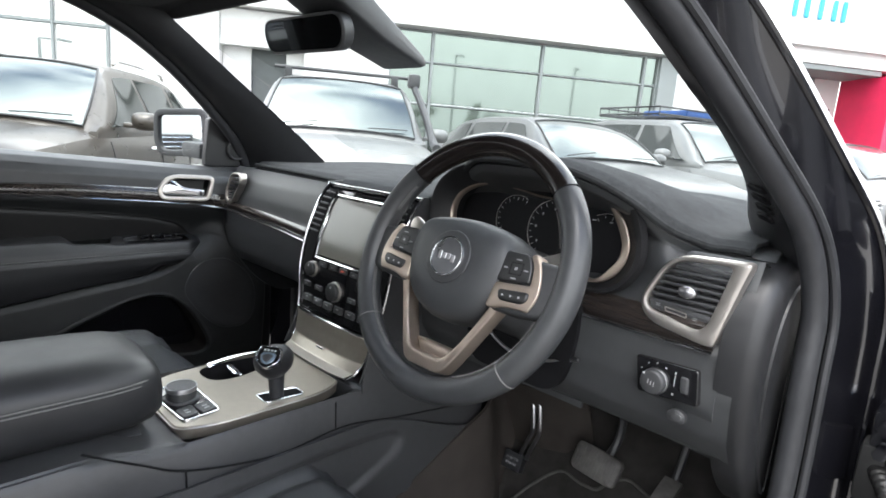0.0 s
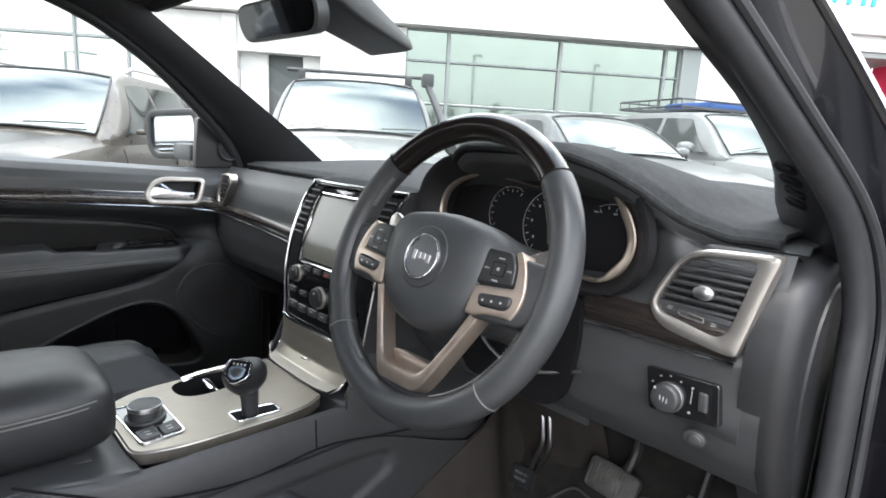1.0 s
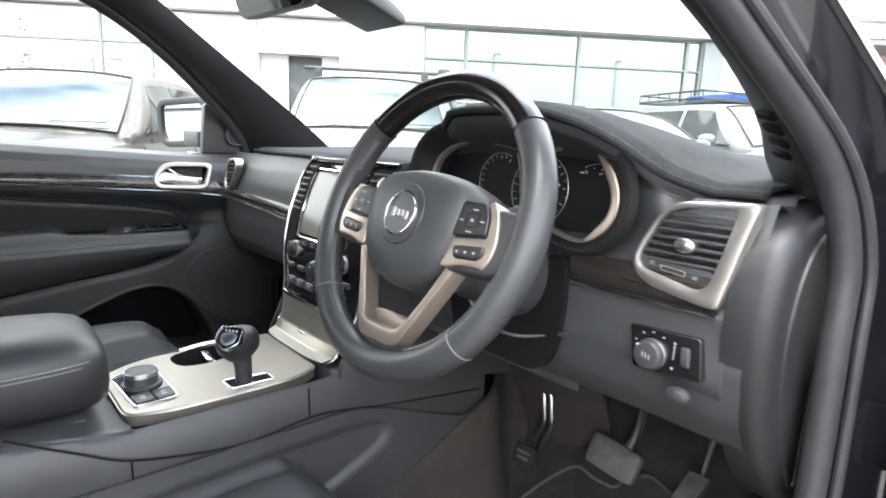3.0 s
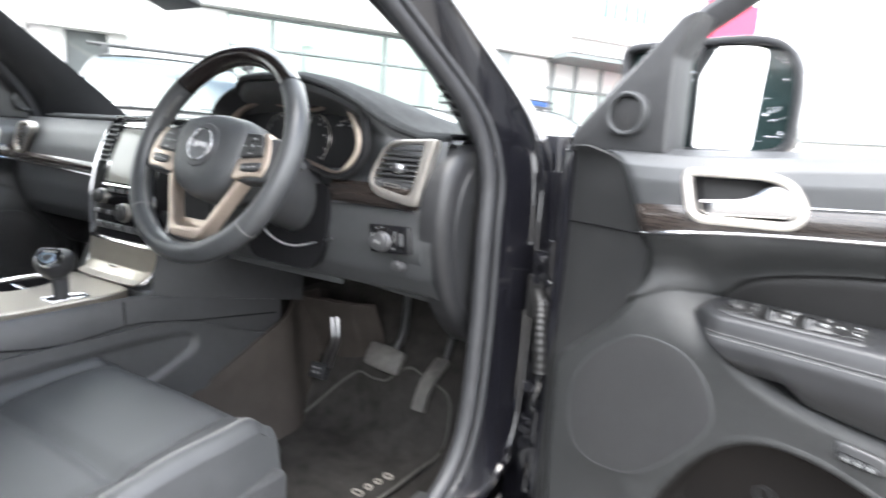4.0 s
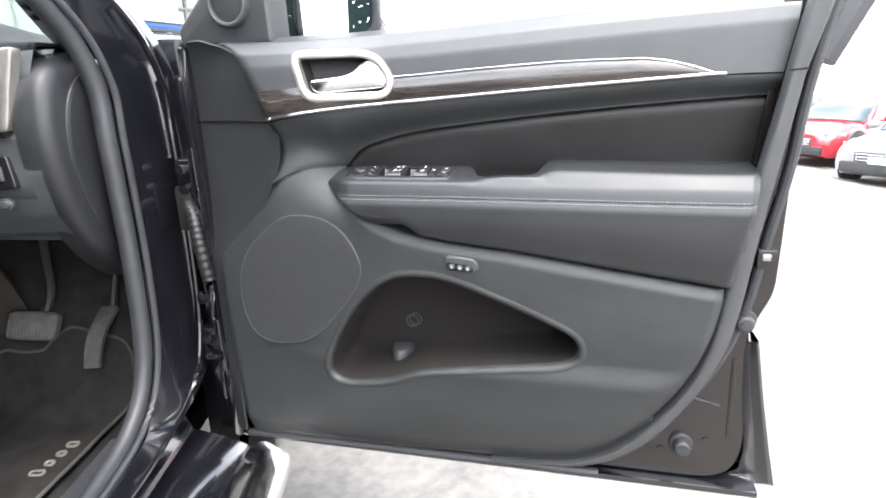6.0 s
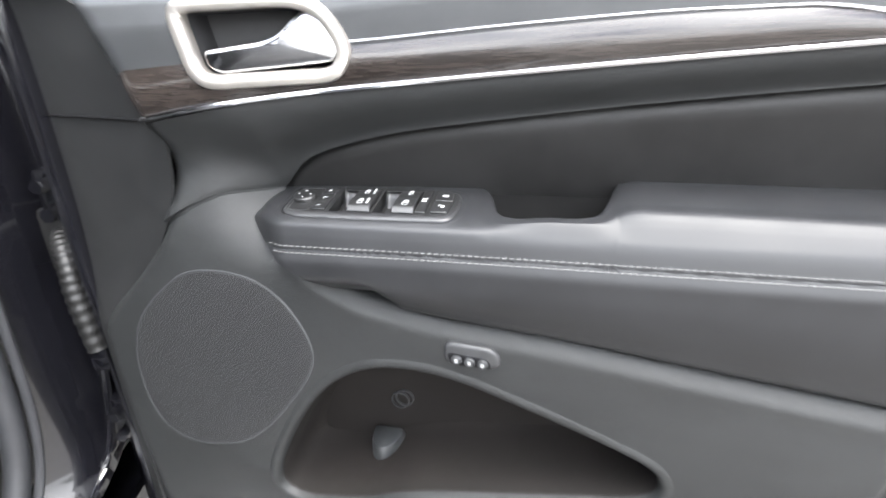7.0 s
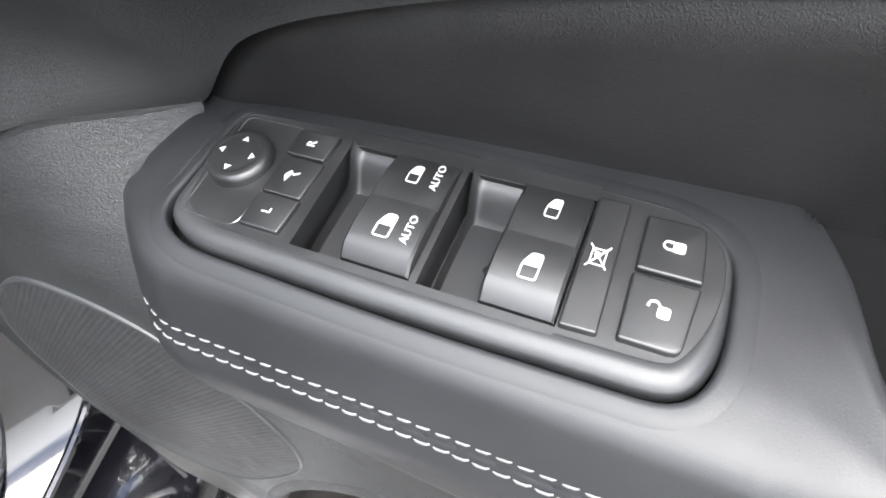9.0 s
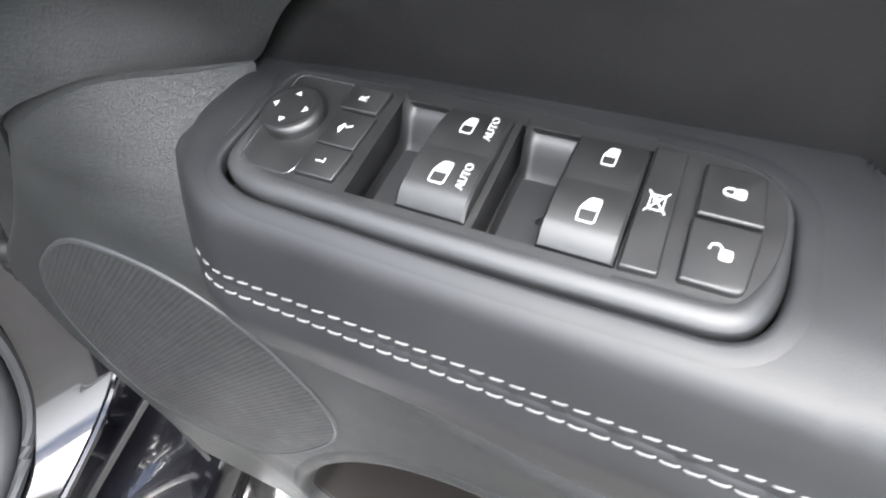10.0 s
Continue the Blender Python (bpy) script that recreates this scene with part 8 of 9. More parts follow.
# ---------------------------------------------------------------- yard outside: showroom and parked cars
M_WHITE = material("white cladding", (0.62, 0.62, 0.61), 0.6, 0, 0.05, 3, 0.1, 40)
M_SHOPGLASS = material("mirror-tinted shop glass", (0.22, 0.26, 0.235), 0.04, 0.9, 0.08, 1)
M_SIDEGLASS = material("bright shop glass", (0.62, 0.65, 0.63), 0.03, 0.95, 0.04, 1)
M_ALUFRAME = material("grey window frame", (0.22, 0.24, 0.24), 0.5, 0.3, 0.1, 20)
M_REDCLAD = material("red cladding", (0.62, 0.02, 0.08), 0.4, 0, 0.08, 4)
M_BLUE = material("blue sign letters", (0.03, 0.35, 0.5), 0.4, 0, 0.05, 10)
M_DIM_INTERIOR = material("dark doorway", (0.06, 0.07, 0.07), 0.5, 0, 0.2, 4)
M_CARGLASS = material("parked car glass", (0.145, 0.165, 0.160), 0.14, 0.9, 0.05, 3)
M_DARKGLASS = material("dark side glass", (0.02, 0.025, 0.024), 0.06, 0.0, 0.1, 3)
M_CARTRIM = material("black car trim", (0.035, 0.036, 0.038), 0.5, 0, 0.2, 20)
M_LAMP = material("headlamp glass", (0.7, 0.72, 0.74), 0.1, 0.5, 0.1, 30, coat=0.5)
M_TYRE = material("tyre rubber", (0.02, 0.02, 0.02), 0.8, 0, 0.2, 30)
M_PLATE = material("pale number plate", (0.6, 0.6, 0.58), 0.5, 0, 0.05, 30)
M_BRONZE = material("bronze car paint", (0.06, 0.052, 0.044), 0.3, 0.2, 0.10, 30, coat=0.25)
M_SILVER = material("silver car paint", (0.15, 0.155, 0.152), 0.36, 0.2, 0.10, 30, coat=0.15)
M_GREY = material("grey car paint", (0.09, 0.094, 0.094), 0.32, 0.2, 0.10, 30, coat=0.25)
M_WHITECAR = material("white car paint", (0.26, 0.265, 0.265), 0.35, 0, 0.10, 30, coat=0.2)
M_REDCAR = material("red car paint", (0.45, 0.02, 0.03), 0.22, 0, 0.06, 30, coat=0.8)
M_DARKCAR = material("charcoal car paint", (0.03, 0.032, 0.035), 0.25, 0.2, 0.1, 30, coat=0.8)
M_LOAD = material("blue tarpaulin", (0.01, 0.06, 0.22), 0.5, 0, 0.2, 12, 0.4, 40)


def parked_car(m, paint, label, h=1.68, hood=1.06, wd=1.86, rack=False, snorkel=False, ws_back=0.85, rails=False, basket=False, boxy=0.0):
    """A car whose nose points along local -y; its screen base is at y = 0."""
    c = thing("parked_car", m, label, "car", "cars in the yard")
    hw, nose, tail = wd / 2, -1.22, 3.35
    # lower body: bonnet, wings, doors, tail
    sta = [(nose - 0.20, 0.74, 0.62, 0.36), (nose - 0.12, hood - 0.24, 0.80, 0.30), (nose + 0.02, hood - 0.13 + 0.06 * boxy, 0.91, 0.26), (nose + 0.30, hood - 0.07 + 0.04 * boxy, 0.97, 0.25), (-0.5, hood - 0.025, 0.99, 0.24), (-0.05, hood + 0.01, 1.0, 0.24), (0.5, hood + 0.01, 1.0, 0.24), (1.2, hood + 0.02, 1.0, 0.24), (2.4, hood + 0.03, 1.0, 0.25), (3.0, hood + 0.02, 0.97, 0.28), (tail, hood - 0.06, 0.88, 0.36)]
    zt_, wt_, zb_ = [lerp_table([(p[0], p[k]) for p in sta]) for k in (1, 2, 3)]
    bm, secs = B(), []
    for y in [p[0] for p in sta[:4]] + list(np.linspace(-0.7, tail, 22)):
        W, zt, zb = hw * wt_(y), zt_(y), zb_(y)
        bon = step(0.1, -0.2, y)
        half = [(0.0, zt + 0.035), (W * 0.36, zt + 0.030), (W * 0.60, zt + 0.010 + 0.006 * bon), (W * 0.66, zt + 0.016 + 0.012 * bon), (W * 0.82, zt + 0.002), (W * 0.93, zt - 0.045), (W * 0.975, zt - 0.12), (W * 0.995, zt - 0.22), (W, zt - 0.34), (W * 0.985, zb + 0.22), (W * 0.97, zb + 0.12), (W * 0.86, zb)]
        secs.append([Vector((x, y, z)) for x, z in half] + [Vector((-x, y, z)) for x, z in reversed(half[1:])])
    loft(bm, secs)
    bmesh.ops.recalc_face_normals(bm, faces=bm.faces[:])
    part("body", bm, paint, c, smooth=32)
    # cabin with its pillars and roof
    rw, base = hw * (0.70 + 0.06 * boxy), hood + 0.02
    prof = [(-0.02, base - 0.01, hw * 0.90), (ws_back * 0.30, base + (h - base) * 0.36, hw * 0.865), (ws_back * 0.65, base + (h - base) * 0.72, hw * 0.80), (ws_back * 0.93, h - 0.055, rw * 1.03), (ws_back + 0.08, h - 0.018, rw), (ws_back + 0.45, h, rw), (1.9, h + 0.004, rw), (2.5, h - 0.03, rw), (2.95, h - 0.13, rw * 0.98), (3.22, base + 0.12, hw * 0.86)]
    pz, pw = lerp_table([(p[0], p[1]) for p in prof]), lerp_table([(p[0], p[2]) for p in prof])
    bm, secs = B(), []
    for y in list(np.linspace(-0.02, ws_back + 0.08, 12)) + list(np.linspace(ws_back + 0.3, 3.22, 14)):
        z, w = pz(y), pw(y)
        up = max(0.0, z - base)
        wb = hw * 0.93
        half = [(0.0, z + 0.022), (w * 0.5, z + 0.016), (w * 0.80, z), (w * 0.93, z - 0.022), (w * 0.985, z - min(0.06, 0.5 * up)), (w + (wb - w) * 0.5, z - min(0.06, 0.5 * up) - max(0.0, up - 0.06) * 0.5), (wb, base - 0.02), (wb, base - 0.08)]
        secs.append([Vector((x, y, q)) for x, q in half] + [Vector((-x, y, q)) for x, q in reversed(half[1:])])
    loft(bm, secs)
    bmesh.ops.recalc_face_normals(bm, faces=bm.faces[:])
    part("cabin", bm, paint, c, smooth=32)
    def screen(s, t, out=0.0):
        y = 0.03 + (ws_back * 0.94 - 0.03) * t
        x = (s - 0.5) * 2 * pw(y) * (0.90 - 0.02 * t)
        q = abs((s - 0.5) * 2)
        return Vector((x, y - 0.012 - out, pz(y) + 0.022 - 0.040 * q ** 2.6 + 0.010 + out))
    bm = B()
    add_grid(bm, lambda s, t: screen(s, t), 16, 8, 0.006)
    ws_ = part("windscreen", bm, M_CARGLASS, c, "windscreen reflecting the sky")
    bm = B()
    add_tube(bm, [screen(s, 0, 0.004) for s in np.linspace(0, 1, 14)] + [screen(1, t, 0.004) for t in np.linspace(0.1, 1, 8)] + [screen(s, 1, 0.004) for s in np.linspace(0.95, 0, 14)] + [screen(0, t, 0.004) for t in np.linspace(0.9, 0.1, 8)], 0.008, 6, True)
    part("screen_seal", bm, M_CARTRIM, ws_, "black screen seal")
    for sx in (-0.30, 0.30):
        bm = B()
        add_tube(bm, [screen(0.5 + sx - 0.12, 0.02, 0.02), screen(0.5 + sx, 0.04, 0.022), screen(0.5 + sx + 0.15, 0.075, 0.02)], 0.006, 6)
        part("wiper", bm, M_CARTRIM, c)
    for sx in (-1, 1):
        def side(y, t, out=0.006):
            z, w = pz(y), pw(y)
            zz = base + 0.02 + (z - 0.07 - base - 0.02) * t
            return Vector((sx * (hw * 0.93 + (w * 0.99 - hw * 0.93) * t + out), y, zz))
        for y0, y1, k0, k1 in ((0.24, 1.22, 0.72, 0.02), (1.32, 2.20, 0.0, -0.06), (2.28, 2.85, 0.0, -0.22)):
            bm = B()
            add_grid(bm, lambda s, t: side(y0 + k0 * ws_back * t * (1 - s) + (y1 - y0) * s + k1 * t * s, 0.06 + 0.90 * t), 10, 6, 0.006)
            part("side_window", bm, M_DARKGLASS, c, "dark side window")
        bm = B()
        for y in (0.12, 1.27, 2.22):
            add_tube(bm, [(sx * (hw * (0.999 if 0.36 < q < 0.9 else 0.985) + 0.001), y + 0.06 * math.sin(q * 4), 0.34 + (hood - 0.40) * q) for q in np.linspace(0, 1, 10)], 0.005, 5)
        part("door_gap", bm, M_CARTRIM, c)
        for y in (0.98, 1.98):
            bm = B()
            add_tube(bm, catmull([(sx * hw * 0.99, y, hood - 0.13), (sx * (hw + 0.035), y + 0.04, hood - 0.13), (sx * (hw + 0.035), y + 0.17, hood - 0.13), (sx * hw * 0.99, y + 0.21, hood - 0.13)], 4), 0.014, 6)
            part("door_handle", bm, M_CHROME, c)
        bm = B()
        ring = []
        for d, k in ((0.0, 0.35), (0.015, 0.9), (0.07, 1.0), (0.12, 0.75), (0.145, 0.25)):
            ring.append([Vector((sx * (hw + 0.12 + 0.115 * k * math.copysign(abs(math.cos(a)) ** 0.7, math.cos(a))), 0.50 - d, base + 0.09 + 0.075 * k * math.copysign(abs(math.sin(a)) ** 0.7, math.sin(a)))) for a in np.linspace(0, 2 * math.pi, 16, endpoint=False)])
        loft(bm, ring)
        add_box(bm, (sx * (hw + 0.0), 0.44, base + 0.05), (0.10, 0.06, 0.04), 0.012)
        bmesh.ops.recalc_face_normals(bm, faces=bm.faces[:])
        part("wing_mirror", bm, paint, c, smooth=60)
        bm = B()
        add_grid(bm, lambda s, t: Vector((sx * hw * (0.50 + 0.44 * s), nose - 0.10 + 0.06 * s + 0.30 * s ** 3 + 0.05 * t, hood - 0.30 + 0.02 * s + (0.13 + 0.04 * s) * t)), 8, 4, 0.02)
        hl = part("headlamp", bm, M_LAMP, c, "clear headlamp")
        bm = B()
        add_disc(bm, 0.055, 0.0, 0.012, face_frame((sx * hw * 0.66, nose - 0.115, hood - 0.215), (1, 0, 0), (0, -1, 0.2)), 18, 0.004)
        part("lamp_bowl", bm, M_CHROME, hl)
        for wy in (-0.52, 2.42):
            bm = B()
            add_disc(bm, 0.425, -0.05, 0.006, Matrix.Translation((sx * hw * 0.99, wy, 0.40)) @ pose(0, 0, 0, 0, 90 * sx, 0), 32, 0.004)
            part("wheel_arch", bm, M_CARTRIM, c)
            bm = B()
            tp = [(0.23, -0.09), (0.31, -0.105), (0.352, -0.08), (0.358, 0.0), (0.352, 0.08), (0.31, 0.105), (0.23, 0.09)]
            loft(bm, [[Vector((sx * (hw - 0.07) + w, wy + r * math.cos(q), 0.36 + r * math.sin(q))) for r, w in tp] for q in np.linspace(0, 2 * math.pi, 28, endpoint=False)], True, False, True)
            bmesh.ops.recalc_face_normals(bm, faces=bm.faces[:])
            wh = part("wheel", bm, M_TYRE, c, smooth=40)
            bm = B()
            rm = Matrix.Translation((sx * (hw + 0.012), wy, 0.36)) @ pose(0, 0, 0, 0, 90 * sx, 0)
            add_ring(bm, circle(0.245, 28), circle(0.205, 28), -0.08, 0.012, rm, 0.006)
            for k in range(6):
                add_box(bm, (0.12, 0, -0.008), (0.21, 0.045, 0.02), 0.006, rm @ pose(0, 0, 0, 0, 0, 60 * k), seg=1)
            add_disc(bm, 0.05, -0.02, 0.01, rm, 18, 0.004)
            part("rim", bm, M_SATIN, wh)
        if rails:
            bm = B()
            add_tube(bm, catmull([(sx * rw * 0.90, ws_back + 0.25, h + 0.01), (sx * rw * 0.92, ws_back + 0.40, h + 0.055), (sx * rw * 0.92, 2.2, h + 0.055), (sx * rw * 0.90, 2.45, h)], 5), 0.016, 8)
            part("roof_rail", bm, M_CHROME, c, "bright roof rail")
    bm = B()
    add_box(bm, (0, nose - 0.17, hood - 0.30), (hw * 0.95, 0.10, 0.17), 0.03)
    gr_ = part("grille", bm, M_CARTRIM, c, "black grille")
    for k in range(3):
        bm = B()
        add_box(bm, (0, nose - 0.225, hood - 0.35 + 0.05 * k), (hw * 0.9, 0.02, 0.014), 0.004, seg=1)
        part("grille_bar", bm, M_CHROME, gr_)
    bm = B()
    add_box(bm, (0, nose - 0.17, 0.42), (hw * 1.45, 0.12, 0.20), 0.05)
    part("lower_bumper", bm, M_CARTRIM, c)
    bm = B()
    add_box(bm, (0, nose - 0.24, 0.56), (0.37, 0.012, 0.12), 0.003)
    part("number_plate", bm, M_PLATE, c, "pale plain number plate")
    if rack:
        for y in (ws_back + 0.35, 2.1):
            bm = B()
            add_tube(bm, [(-rw * 1.08, y, h + 0.10), (rw * 1.08, y, h + 0.10)], 0.020, 8)
            for sx in (-1, 1):
                add_box(bm, (sx * rw * 0.86, y, h + 0.045), (0.08, 0.06, 0.11), 0.015)
            part("roof_bar", bm, M_CARTRIM, c, "black roof bar")
    if basket:
        bm = B()
        for z in (h + 0.07, h + 0.17):
            add_tube(bm, [(-rw, ws_back + 0.3, z), (rw, ws_back + 0.3, z), (rw, 2.3, z), (-rw, 2.3, z)], 0.014, 6, True)
        for k in range(7):
            y = ws_back + 0.3 + (2.0 - ws_back) * k / 6
            add_tube(bm, [(-rw, y, h + 0.17), (-rw, y, h + 0.05), (rw, y, h + 0.05), (rw, y, h + 0.17)], 0.009, 5)
        part("roof_basket", bm, M_CARTRIM, c, "black roof basket")
        bm = B()
        add_box(bm, (rw * 0.30, 1.45, h + 0.12), (rw * 1.1, 0.9, 0.10), 0.03)
        part("roof_load", bm, M_LOAD, c, "blue wrapped load on the rack")
    if snorkel:
        bm = B()
        add_tube(bm, catmull([(hw * 0.99, -0.35, hood - 0.02), (hw * 0.99, -0.05, hood + 0.05), (hw * 0.93, 0.35, hood + (h - hood) * 0.55), (hw * 0.85, 0.70, h - 0.02)], 6), 0.05, 8, flat=0.8)
        add_box(bm, (hw * 0.84, 0.72, h + 0.05), (0.13, 0.17, 0.15), 0.035)
        part("snorkel", bm, M_CARTRIM, c, "grey snorkel")
    return c


parked_car(pose(-4.45, -0.02, 0, 0, 0, 54), M_BRONZE, "dark bronze estate car parked facing the yard", 1.70, 1.13, 1.90, ws_back=0.80, rails=True)
parked_car(pose(-3.85, 2.80, 0, 0, 0, 55), M_SILVER, "tall silver four-wheel drive with roof bars and snorkel", 1.86, 1.22, 1.88, rack=True, snorkel=True, ws_back=0.62, boxy=0.6)
parked_car(pose(-2.14, 5.21, 0, 0, 0, 68), M_GREY, "silver-grey hatchback with sky in its windscreen", 1.66, 1.16, 1.82, ws_back=0.85)
parked_car(pose(-1.51, 7.61, 0, 0, 0, 68), M_SILVER, "silver estate car with a loaded roof basket", 1.84, 1.24, 1.88, ws_back=0.70, basket=True, boxy=0.5)
parked_car(pose(-0.10, 9.60, 0, 0, 0, 68), M_WHITECAR, "white car with sky in its windscreen", 1.74, 1.20, 1.86, ws_back=0.75)
parked_car(pose(10.2, 9.3, ground_z(10.2), 0, 0, -62), M_WHITECAR, "white hatchback parked in a far row", 1.48, 0.90, 1.80)
parked_car(pose(10.6, 12.4, ground_z(10.6), 0, 0, -62), M_REDCAR, "red hatchback parked in a far row", 1.48, 0.90, 1.80)
parked_car(pose(11.0, 15.2, -1.0, 0, 0, -62), M_DARKCAR, "charcoal car parked in a far row", 1.46, 0.90, 1.80)
parked_car(pose(11.6, 18.2, -1.0, 0, 0, -62), M_SILVER, "silver car parked in a far row", 1.46, 0.90, 1.80)
parked_car(pose(3.9, 14.0, ground_z(3.9), 0, 0, 20), M_DARKCAR, "charcoal car parked across the yard", 1.5, 0.95, 1.80)

show = thing("showroom", pose(-9.47, 7.03, 0, 0, 0, 54), "white car showroom with tinted glazing and a red portal", "building")
def bx(name, x0, x1, y0, y1, z0, z1, mat, parent=None, label="", bev=0.01):
    bm = B()
    add_box(bm, ((x0 + x1) / 2, (y0 + y1) / 2, (z0 + z1) / 2), (x1 - x0, y1 - y0, z1 - z0), bev, seg=1)
    return part(name, bm, mat, parent or show, label)
bx("side_wall", -14, -3.0, 0.0, 6, 0, 3.62, M_WHITE)
for x0_, x1_ in ((-12.4, -10.9), (-10.8, -9.4), (-9.3, -7.95), (-7.45, -5.9), (-5.8, -4.9)):
    for z0, z1 in ((0.2, 2.94), (3.0, 3.58)):
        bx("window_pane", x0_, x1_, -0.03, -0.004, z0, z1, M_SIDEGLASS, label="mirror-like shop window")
    bx("mullion", x1_, x1_ + 0.06, -0.06, -0.002, 0.1, 3.62, M_ALUFRAME)
bx("transom", -12.4, -4.9, -0.05, -0.001, 2.945, 2.995, M_ALUFRAME)
bx("corner_post", -3.05, -2.75, -0.06, 0.4, 0, 3.62, M_WHITE)
for x0_, x1_ in ((-2.74, -2.16), (-1.44, -1.06)):
    bx("door_leaf", x0_, x1_, 0.24, 0.33, 0, 2.9, M_WHITE, label="white framed door leaf")
# closed by a dark panel that paints the unlit interior
bx("doorway", -2.7, -1.1, 0.35, 0.5, 0, 2.9, M_DIM_INTERIOR, label="flat dark panel standing for the dim interior behind the doorway")
bx("door_lintel", -2.75, -1.05, 0.0, 0.5, 2.9, 3.62, M_WHITE)
bx("door_post", -1.05, 0.75, 0.0, 0.5, 0, 3.62, M_WHITE)
bx("fascia", -14, 8.6, -0.25, 6, 3.65, 6.2, M_WHITE, label="white cladding fascia")
for z in (4.25, 4.9, 5.5):
    bx("cladding_joint", -14, 8.6, -0.256, -0.24, z, z + 0.02, M_ALUFRAME)
glz = [0.75, 1.68, 4.2, 6.7, 7.05]
for a, b in zip(glz, glz[1:]):
    for z0, z1 in ((0.1, 2.05), (2.1, 2.95), (2.99, 3.6)):
        bx("window_pane", a + 0.03, b - 0.03, 0.10, 0.13, z0, z1, M_SHOPGLASS, label="mirror-tinted shop window")
for x in glz:
    bx("mullion", x - 0.035, x + 0.035, 0.03, 0.16, 0, 3.62, M_ALUFRAME)
for z in (0.05, 2.07, 2.97, 3.61):
    bx("transom", 0.75, 7.05, 0.04, 0.16, z - 0.02, z + 0.02, M_ALUFRAME)
bx("grey_pier", 7.05, 7.5, -0.05, 0.5, 0, 3.62, M_ALUFRAME)
bx("right_wall", 7.5, 8.6, 0.0, 0.5, 0, 3.62, M_WHITE)
# second bay with sign and red portal
bx("bay_fascia", 8.6, 12.9, -0.9, 4, 3.72, 6.6, M_WHITE)
bx("bay_ledge", 8.5, 13.0, -1.05, -0.9, 4.05, 4.35, M_WHITE)
bx("bay_soffit", 8.6, 12.2, -0.85, 0.3, 3.60, 3.72, M_ALUFRAME)
bx("bay_wall", 8.6, 12.2, 0.3, 0.5, 0, 3.6, M_WHITE)
for x in (9.0, 9.75, 10.6, 11.4):
    bx("bay_window", x, x + 0.6, 0.25, 0.29, 0.2, 2.9, M_SHOPGLASS)
    bx("bay_mullion", x - 0.08, x - 0.02, 0.2, 0.3, 0, 3.6, M_ALUFRAME)
bx("bay_transom", 8.6, 11.6, 0.2, 0.3, 2.92, 2.98, M_ALUFRAME)
bx("red_portal", 12.2, 13.4, -1.2, 0.3, 0, 3.60, M_REDCLAD, label="red clad portal")
bx("red_step", 12.6, 13.4, -1.2, 0.3, 3.60, 4.2, M_REDCLAD)
bx("red_step", 12.9, 14.6, -1.2, 0.3, 4.2, 5.6, M_REDCLAD)
# sign: plain blue strokes in place of lettering
sign = thing("fascia_sign", pose(-9.47, 7.03, 0, 0, 0, 54), "blue raised sign strokes on a white fascia", "sign")
for x in (9.55, 9.85, 10.2, 10.55, 10.8):
    bm = B()
    add_box(bm, (x, -0.94, 4.86), (0.11, 0.06, 0.44), 0.02, seg=1)
    part("sign_stroke", bm, M_BLUE, sign)
# low buildings far across the yard
for x, y, w, h, rz in ((4.5, 42, 7, 3.2, 5), (14.0, 44, 9, 3.0, -8), (26, 46, 12, 4.0, -12)):
    fb_ = thing("far_building", pose(x, y, ground_z(x), 0, 0, rz), "low pale building beyond the yard", "building", "far buildings")
    bm = B()
    add_box(bm, (0, 3, h / 2), (w, 6, h), 0.02, seg=1)
    part("wall", bm, M_WHITE, fb_)
    bm = B()
    add_box(bm, (0, 3, h + 0.15), (w + 0.6, 6.6, 0.3), 0.02, seg=1)
    part("roof", bm, M_ALUFRAME, fb_)
    for k in range(4):
        bm = B()
        add_box(bm, (-w / 2 + w * (k + 0.5) / 4, -0.02, h * 0.45), (w * 0.18, 0.06, h * 0.5), 0.01, seg=1)
        part("window", bm, M_SHOPGLASS, fb_)
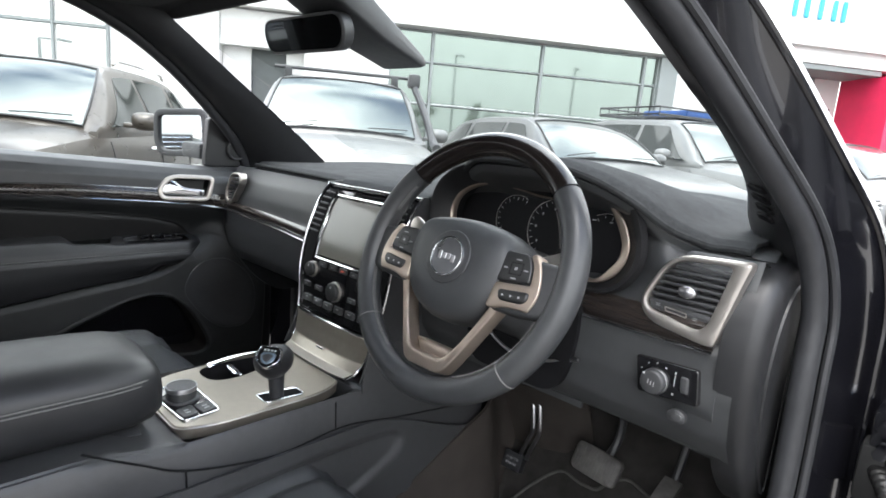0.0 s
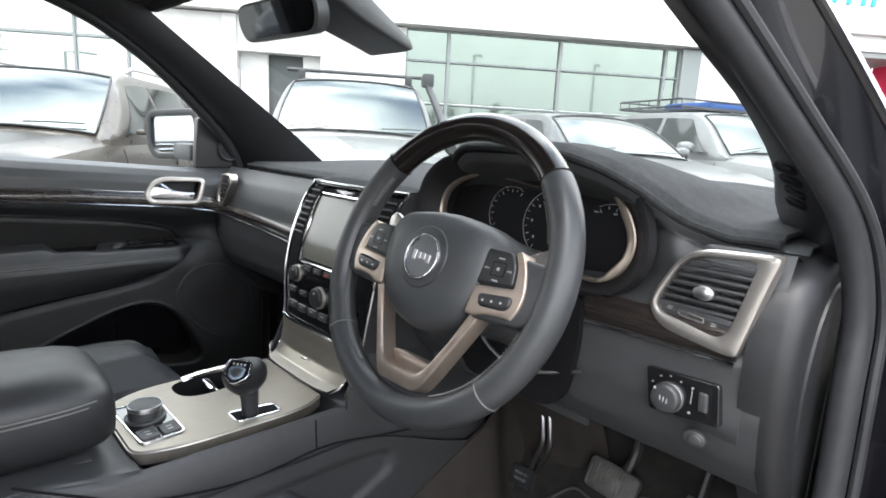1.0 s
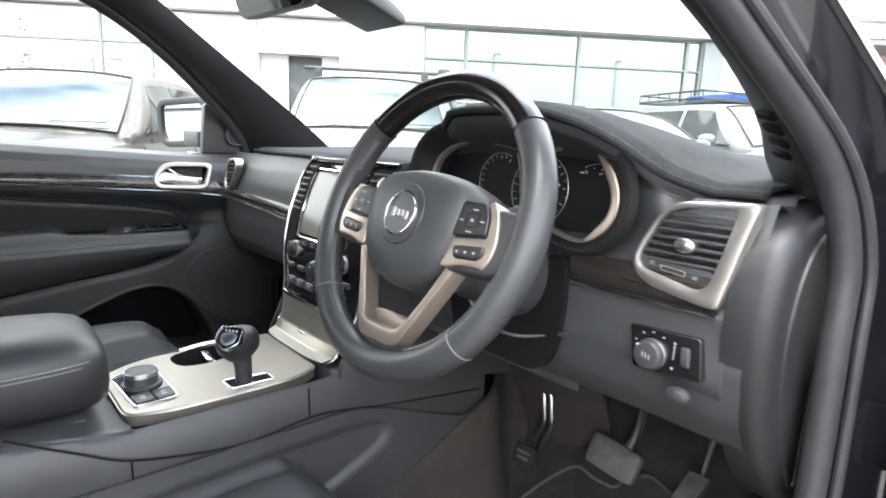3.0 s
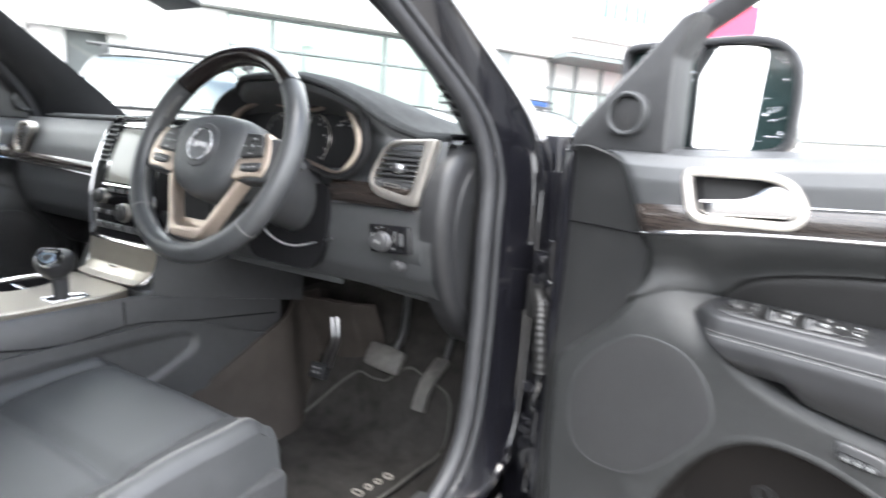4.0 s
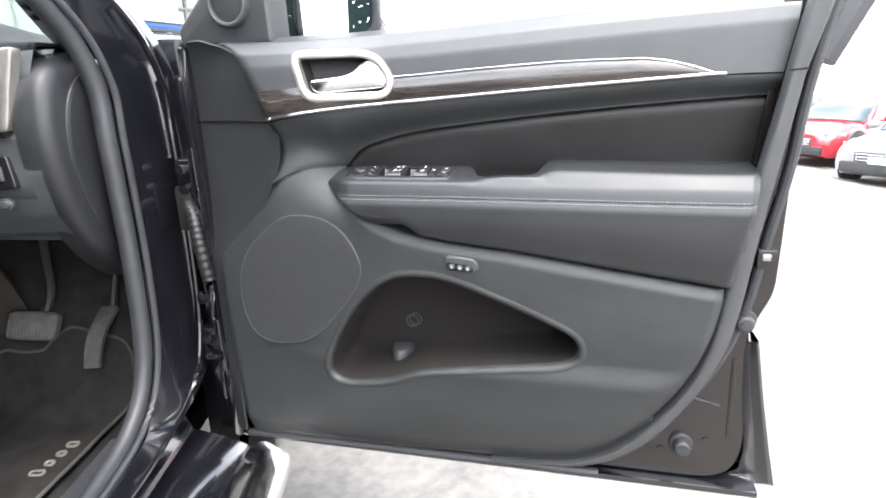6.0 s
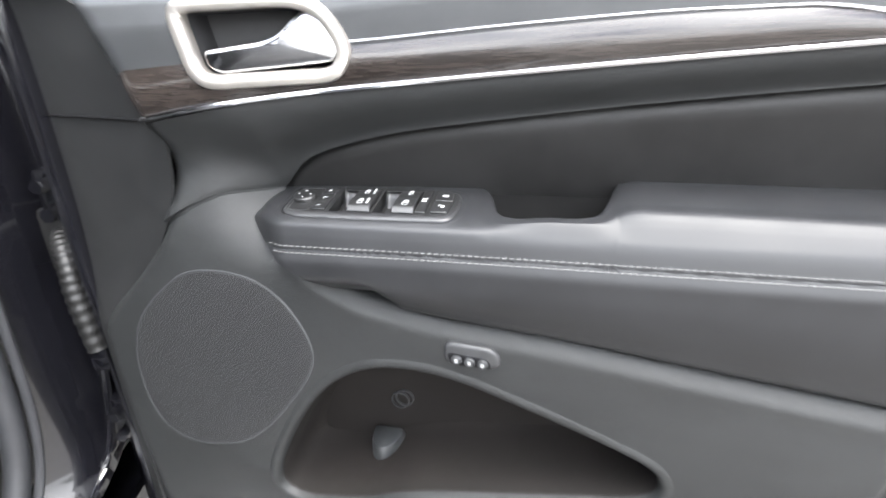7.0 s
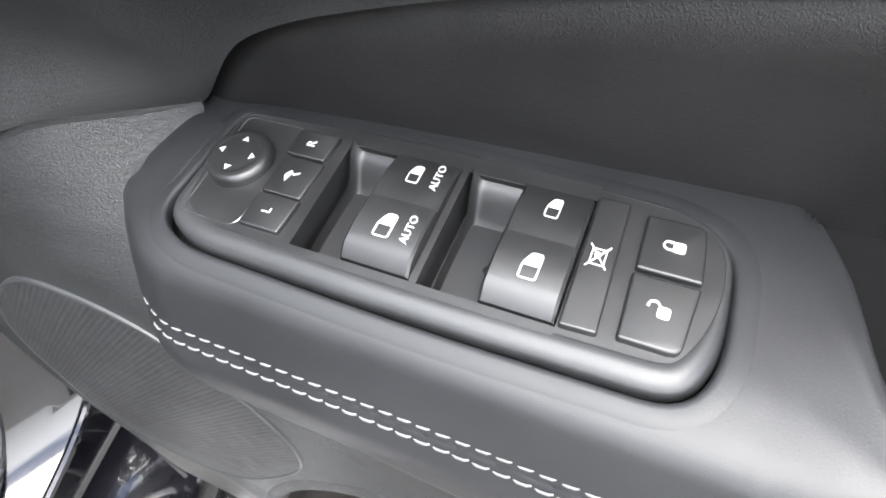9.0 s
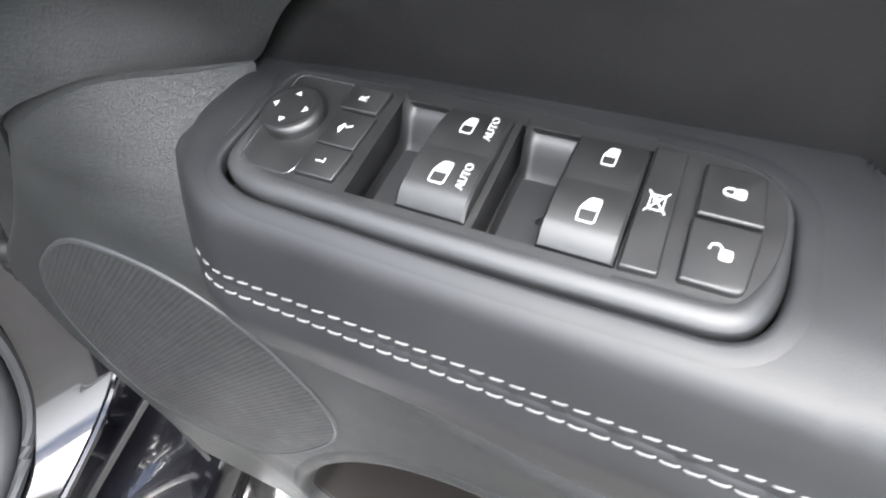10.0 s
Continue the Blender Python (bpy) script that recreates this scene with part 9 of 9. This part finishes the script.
# trees
M_LEAF = material("dark green leaves", (0.05, 0.075, 0.035), 0.6, 0, 0.4, 8)
M_BARK = material("grey bark", (0.12, 0.10, 0.08), 0.9, 0, 0.3, 20, 0.5, 60)
def tree(x, y, h, seed):
    r = random.Random(seed)
    t = thing("tree", pose(x, y, ground_z(x)), "leafy tree beyond the yard", "tree", "trees")
    bm = B()
    add_tube(bm, [(0, 0, 0), (0.06, 0.02, h * 0.3), (0.0, 0.08, h * 0.6), (0.05, 0.0, h * 0.85)], 0.16, 8, taper=lambda q: 1 - 0.75 * q)
    for k in range(7):
        a = r.uniform(0, 6.28)
        z = h * r.uniform(0.35, 0.7)
        add_tube(bm, [(0, 0, z), (0.5 * math.cos(a) * h * 0.2, 0.5 * math.sin(a) * h * 0.2, z + h * 0.1), (math.cos(a) * h * 0.26, math.sin(a) * h * 0.26, z + h * 0.16)], 0.05, 6, taper=lambda q: 1 - 0.7 * q)
    part("trunk", bm, M_BARK, t)
    vs, fs = [], []
    blobs = [(r.gauss(0, h * 0.16), r.gauss(0, h * 0.16), h * r.uniform(0.45, 0.95), h * r.uniform(0.07, 0.14)) for _ in range(16)]
    for bx_, by_, bz_, br_ in blobs:
        for _ in range(110):
            d = Vector((r.gauss(0, 1), r.gauss(0, 1), r.gauss(0, 0.8)))
            p = Vector((bx_, by_, bz_)) + d.normalized() * br_ * r.uniform(0.4, 1.1)
            a, b = Vector((r.gauss(0, 1), r.gauss(0, 1), r.gauss(0, 1))).normalized() * 0.10, Vector((r.gauss(0, 1), r.gauss(0, 1), r.gauss(0, 1))).normalized() * 0.07
            n0 = len(vs)
            vs += [p - a, p + b, p + a, p - b]
            fs.append((n0, n0 + 1, n0 + 2, n0 + 3))
    me = bpy.data.meshes.new("crown")
    me.from_pydata([tuple(v) for v in vs], [], fs)
    me.materials.append(M_LEAF)
    ob = new("crown", me)
    ob.parent = t
for k, (x, y, h) in enumerate(((-13.4, -18, 7.0), (-5.0, -22, 8.0), (13, 52, 6), (17, 55, 7), (24, 56, 6), (30, -14, 6.0), (33, -19, 5.5), (36, -9, 6.5), (40, -24, 7.0))):
    tree(x, y, h, k)
# street lamps behind
for x, y, h in ((-8.3, -6.6, 3.6), (13.3, -1.7, 7.7), (20.5, 4.0, 8.0)):
    sl_ = thing("street_lamp", pose(x, y, ground_z(x)), "grey street lamp post", "street lamp", "lamps")
    bm = B()
    add_tube(bm, [(0, 0, 0), (0, 0, h)], 0.06, 8)
    add_tube(bm, [(0, 0, h), (0.6, 0, h + 0.06)], 0.04, 8)
    part("post", bm, M_ALUFRAME, sl_)
    bm = B()
    add_box(bm, (0.8, 0, h + 0.06), (0.5, 0.2, 0.09), 0.02)
    part("lamp_head", bm, M_ALUFRAME, sl_)

# cars behind, seen only in the passenger wing mirror
parked_car(pose(-3.4, -5.6, 0, 0, 0, 165), M_SILVER, "silver car parked behind the passenger side", 1.6, 1.0, 1.85)
parked_car(pose(-6.2, -6.4, 0, 0, 0, 165), M_GREY, "grey car parked behind the passenger side", 1.6, 1.0, 1.85)
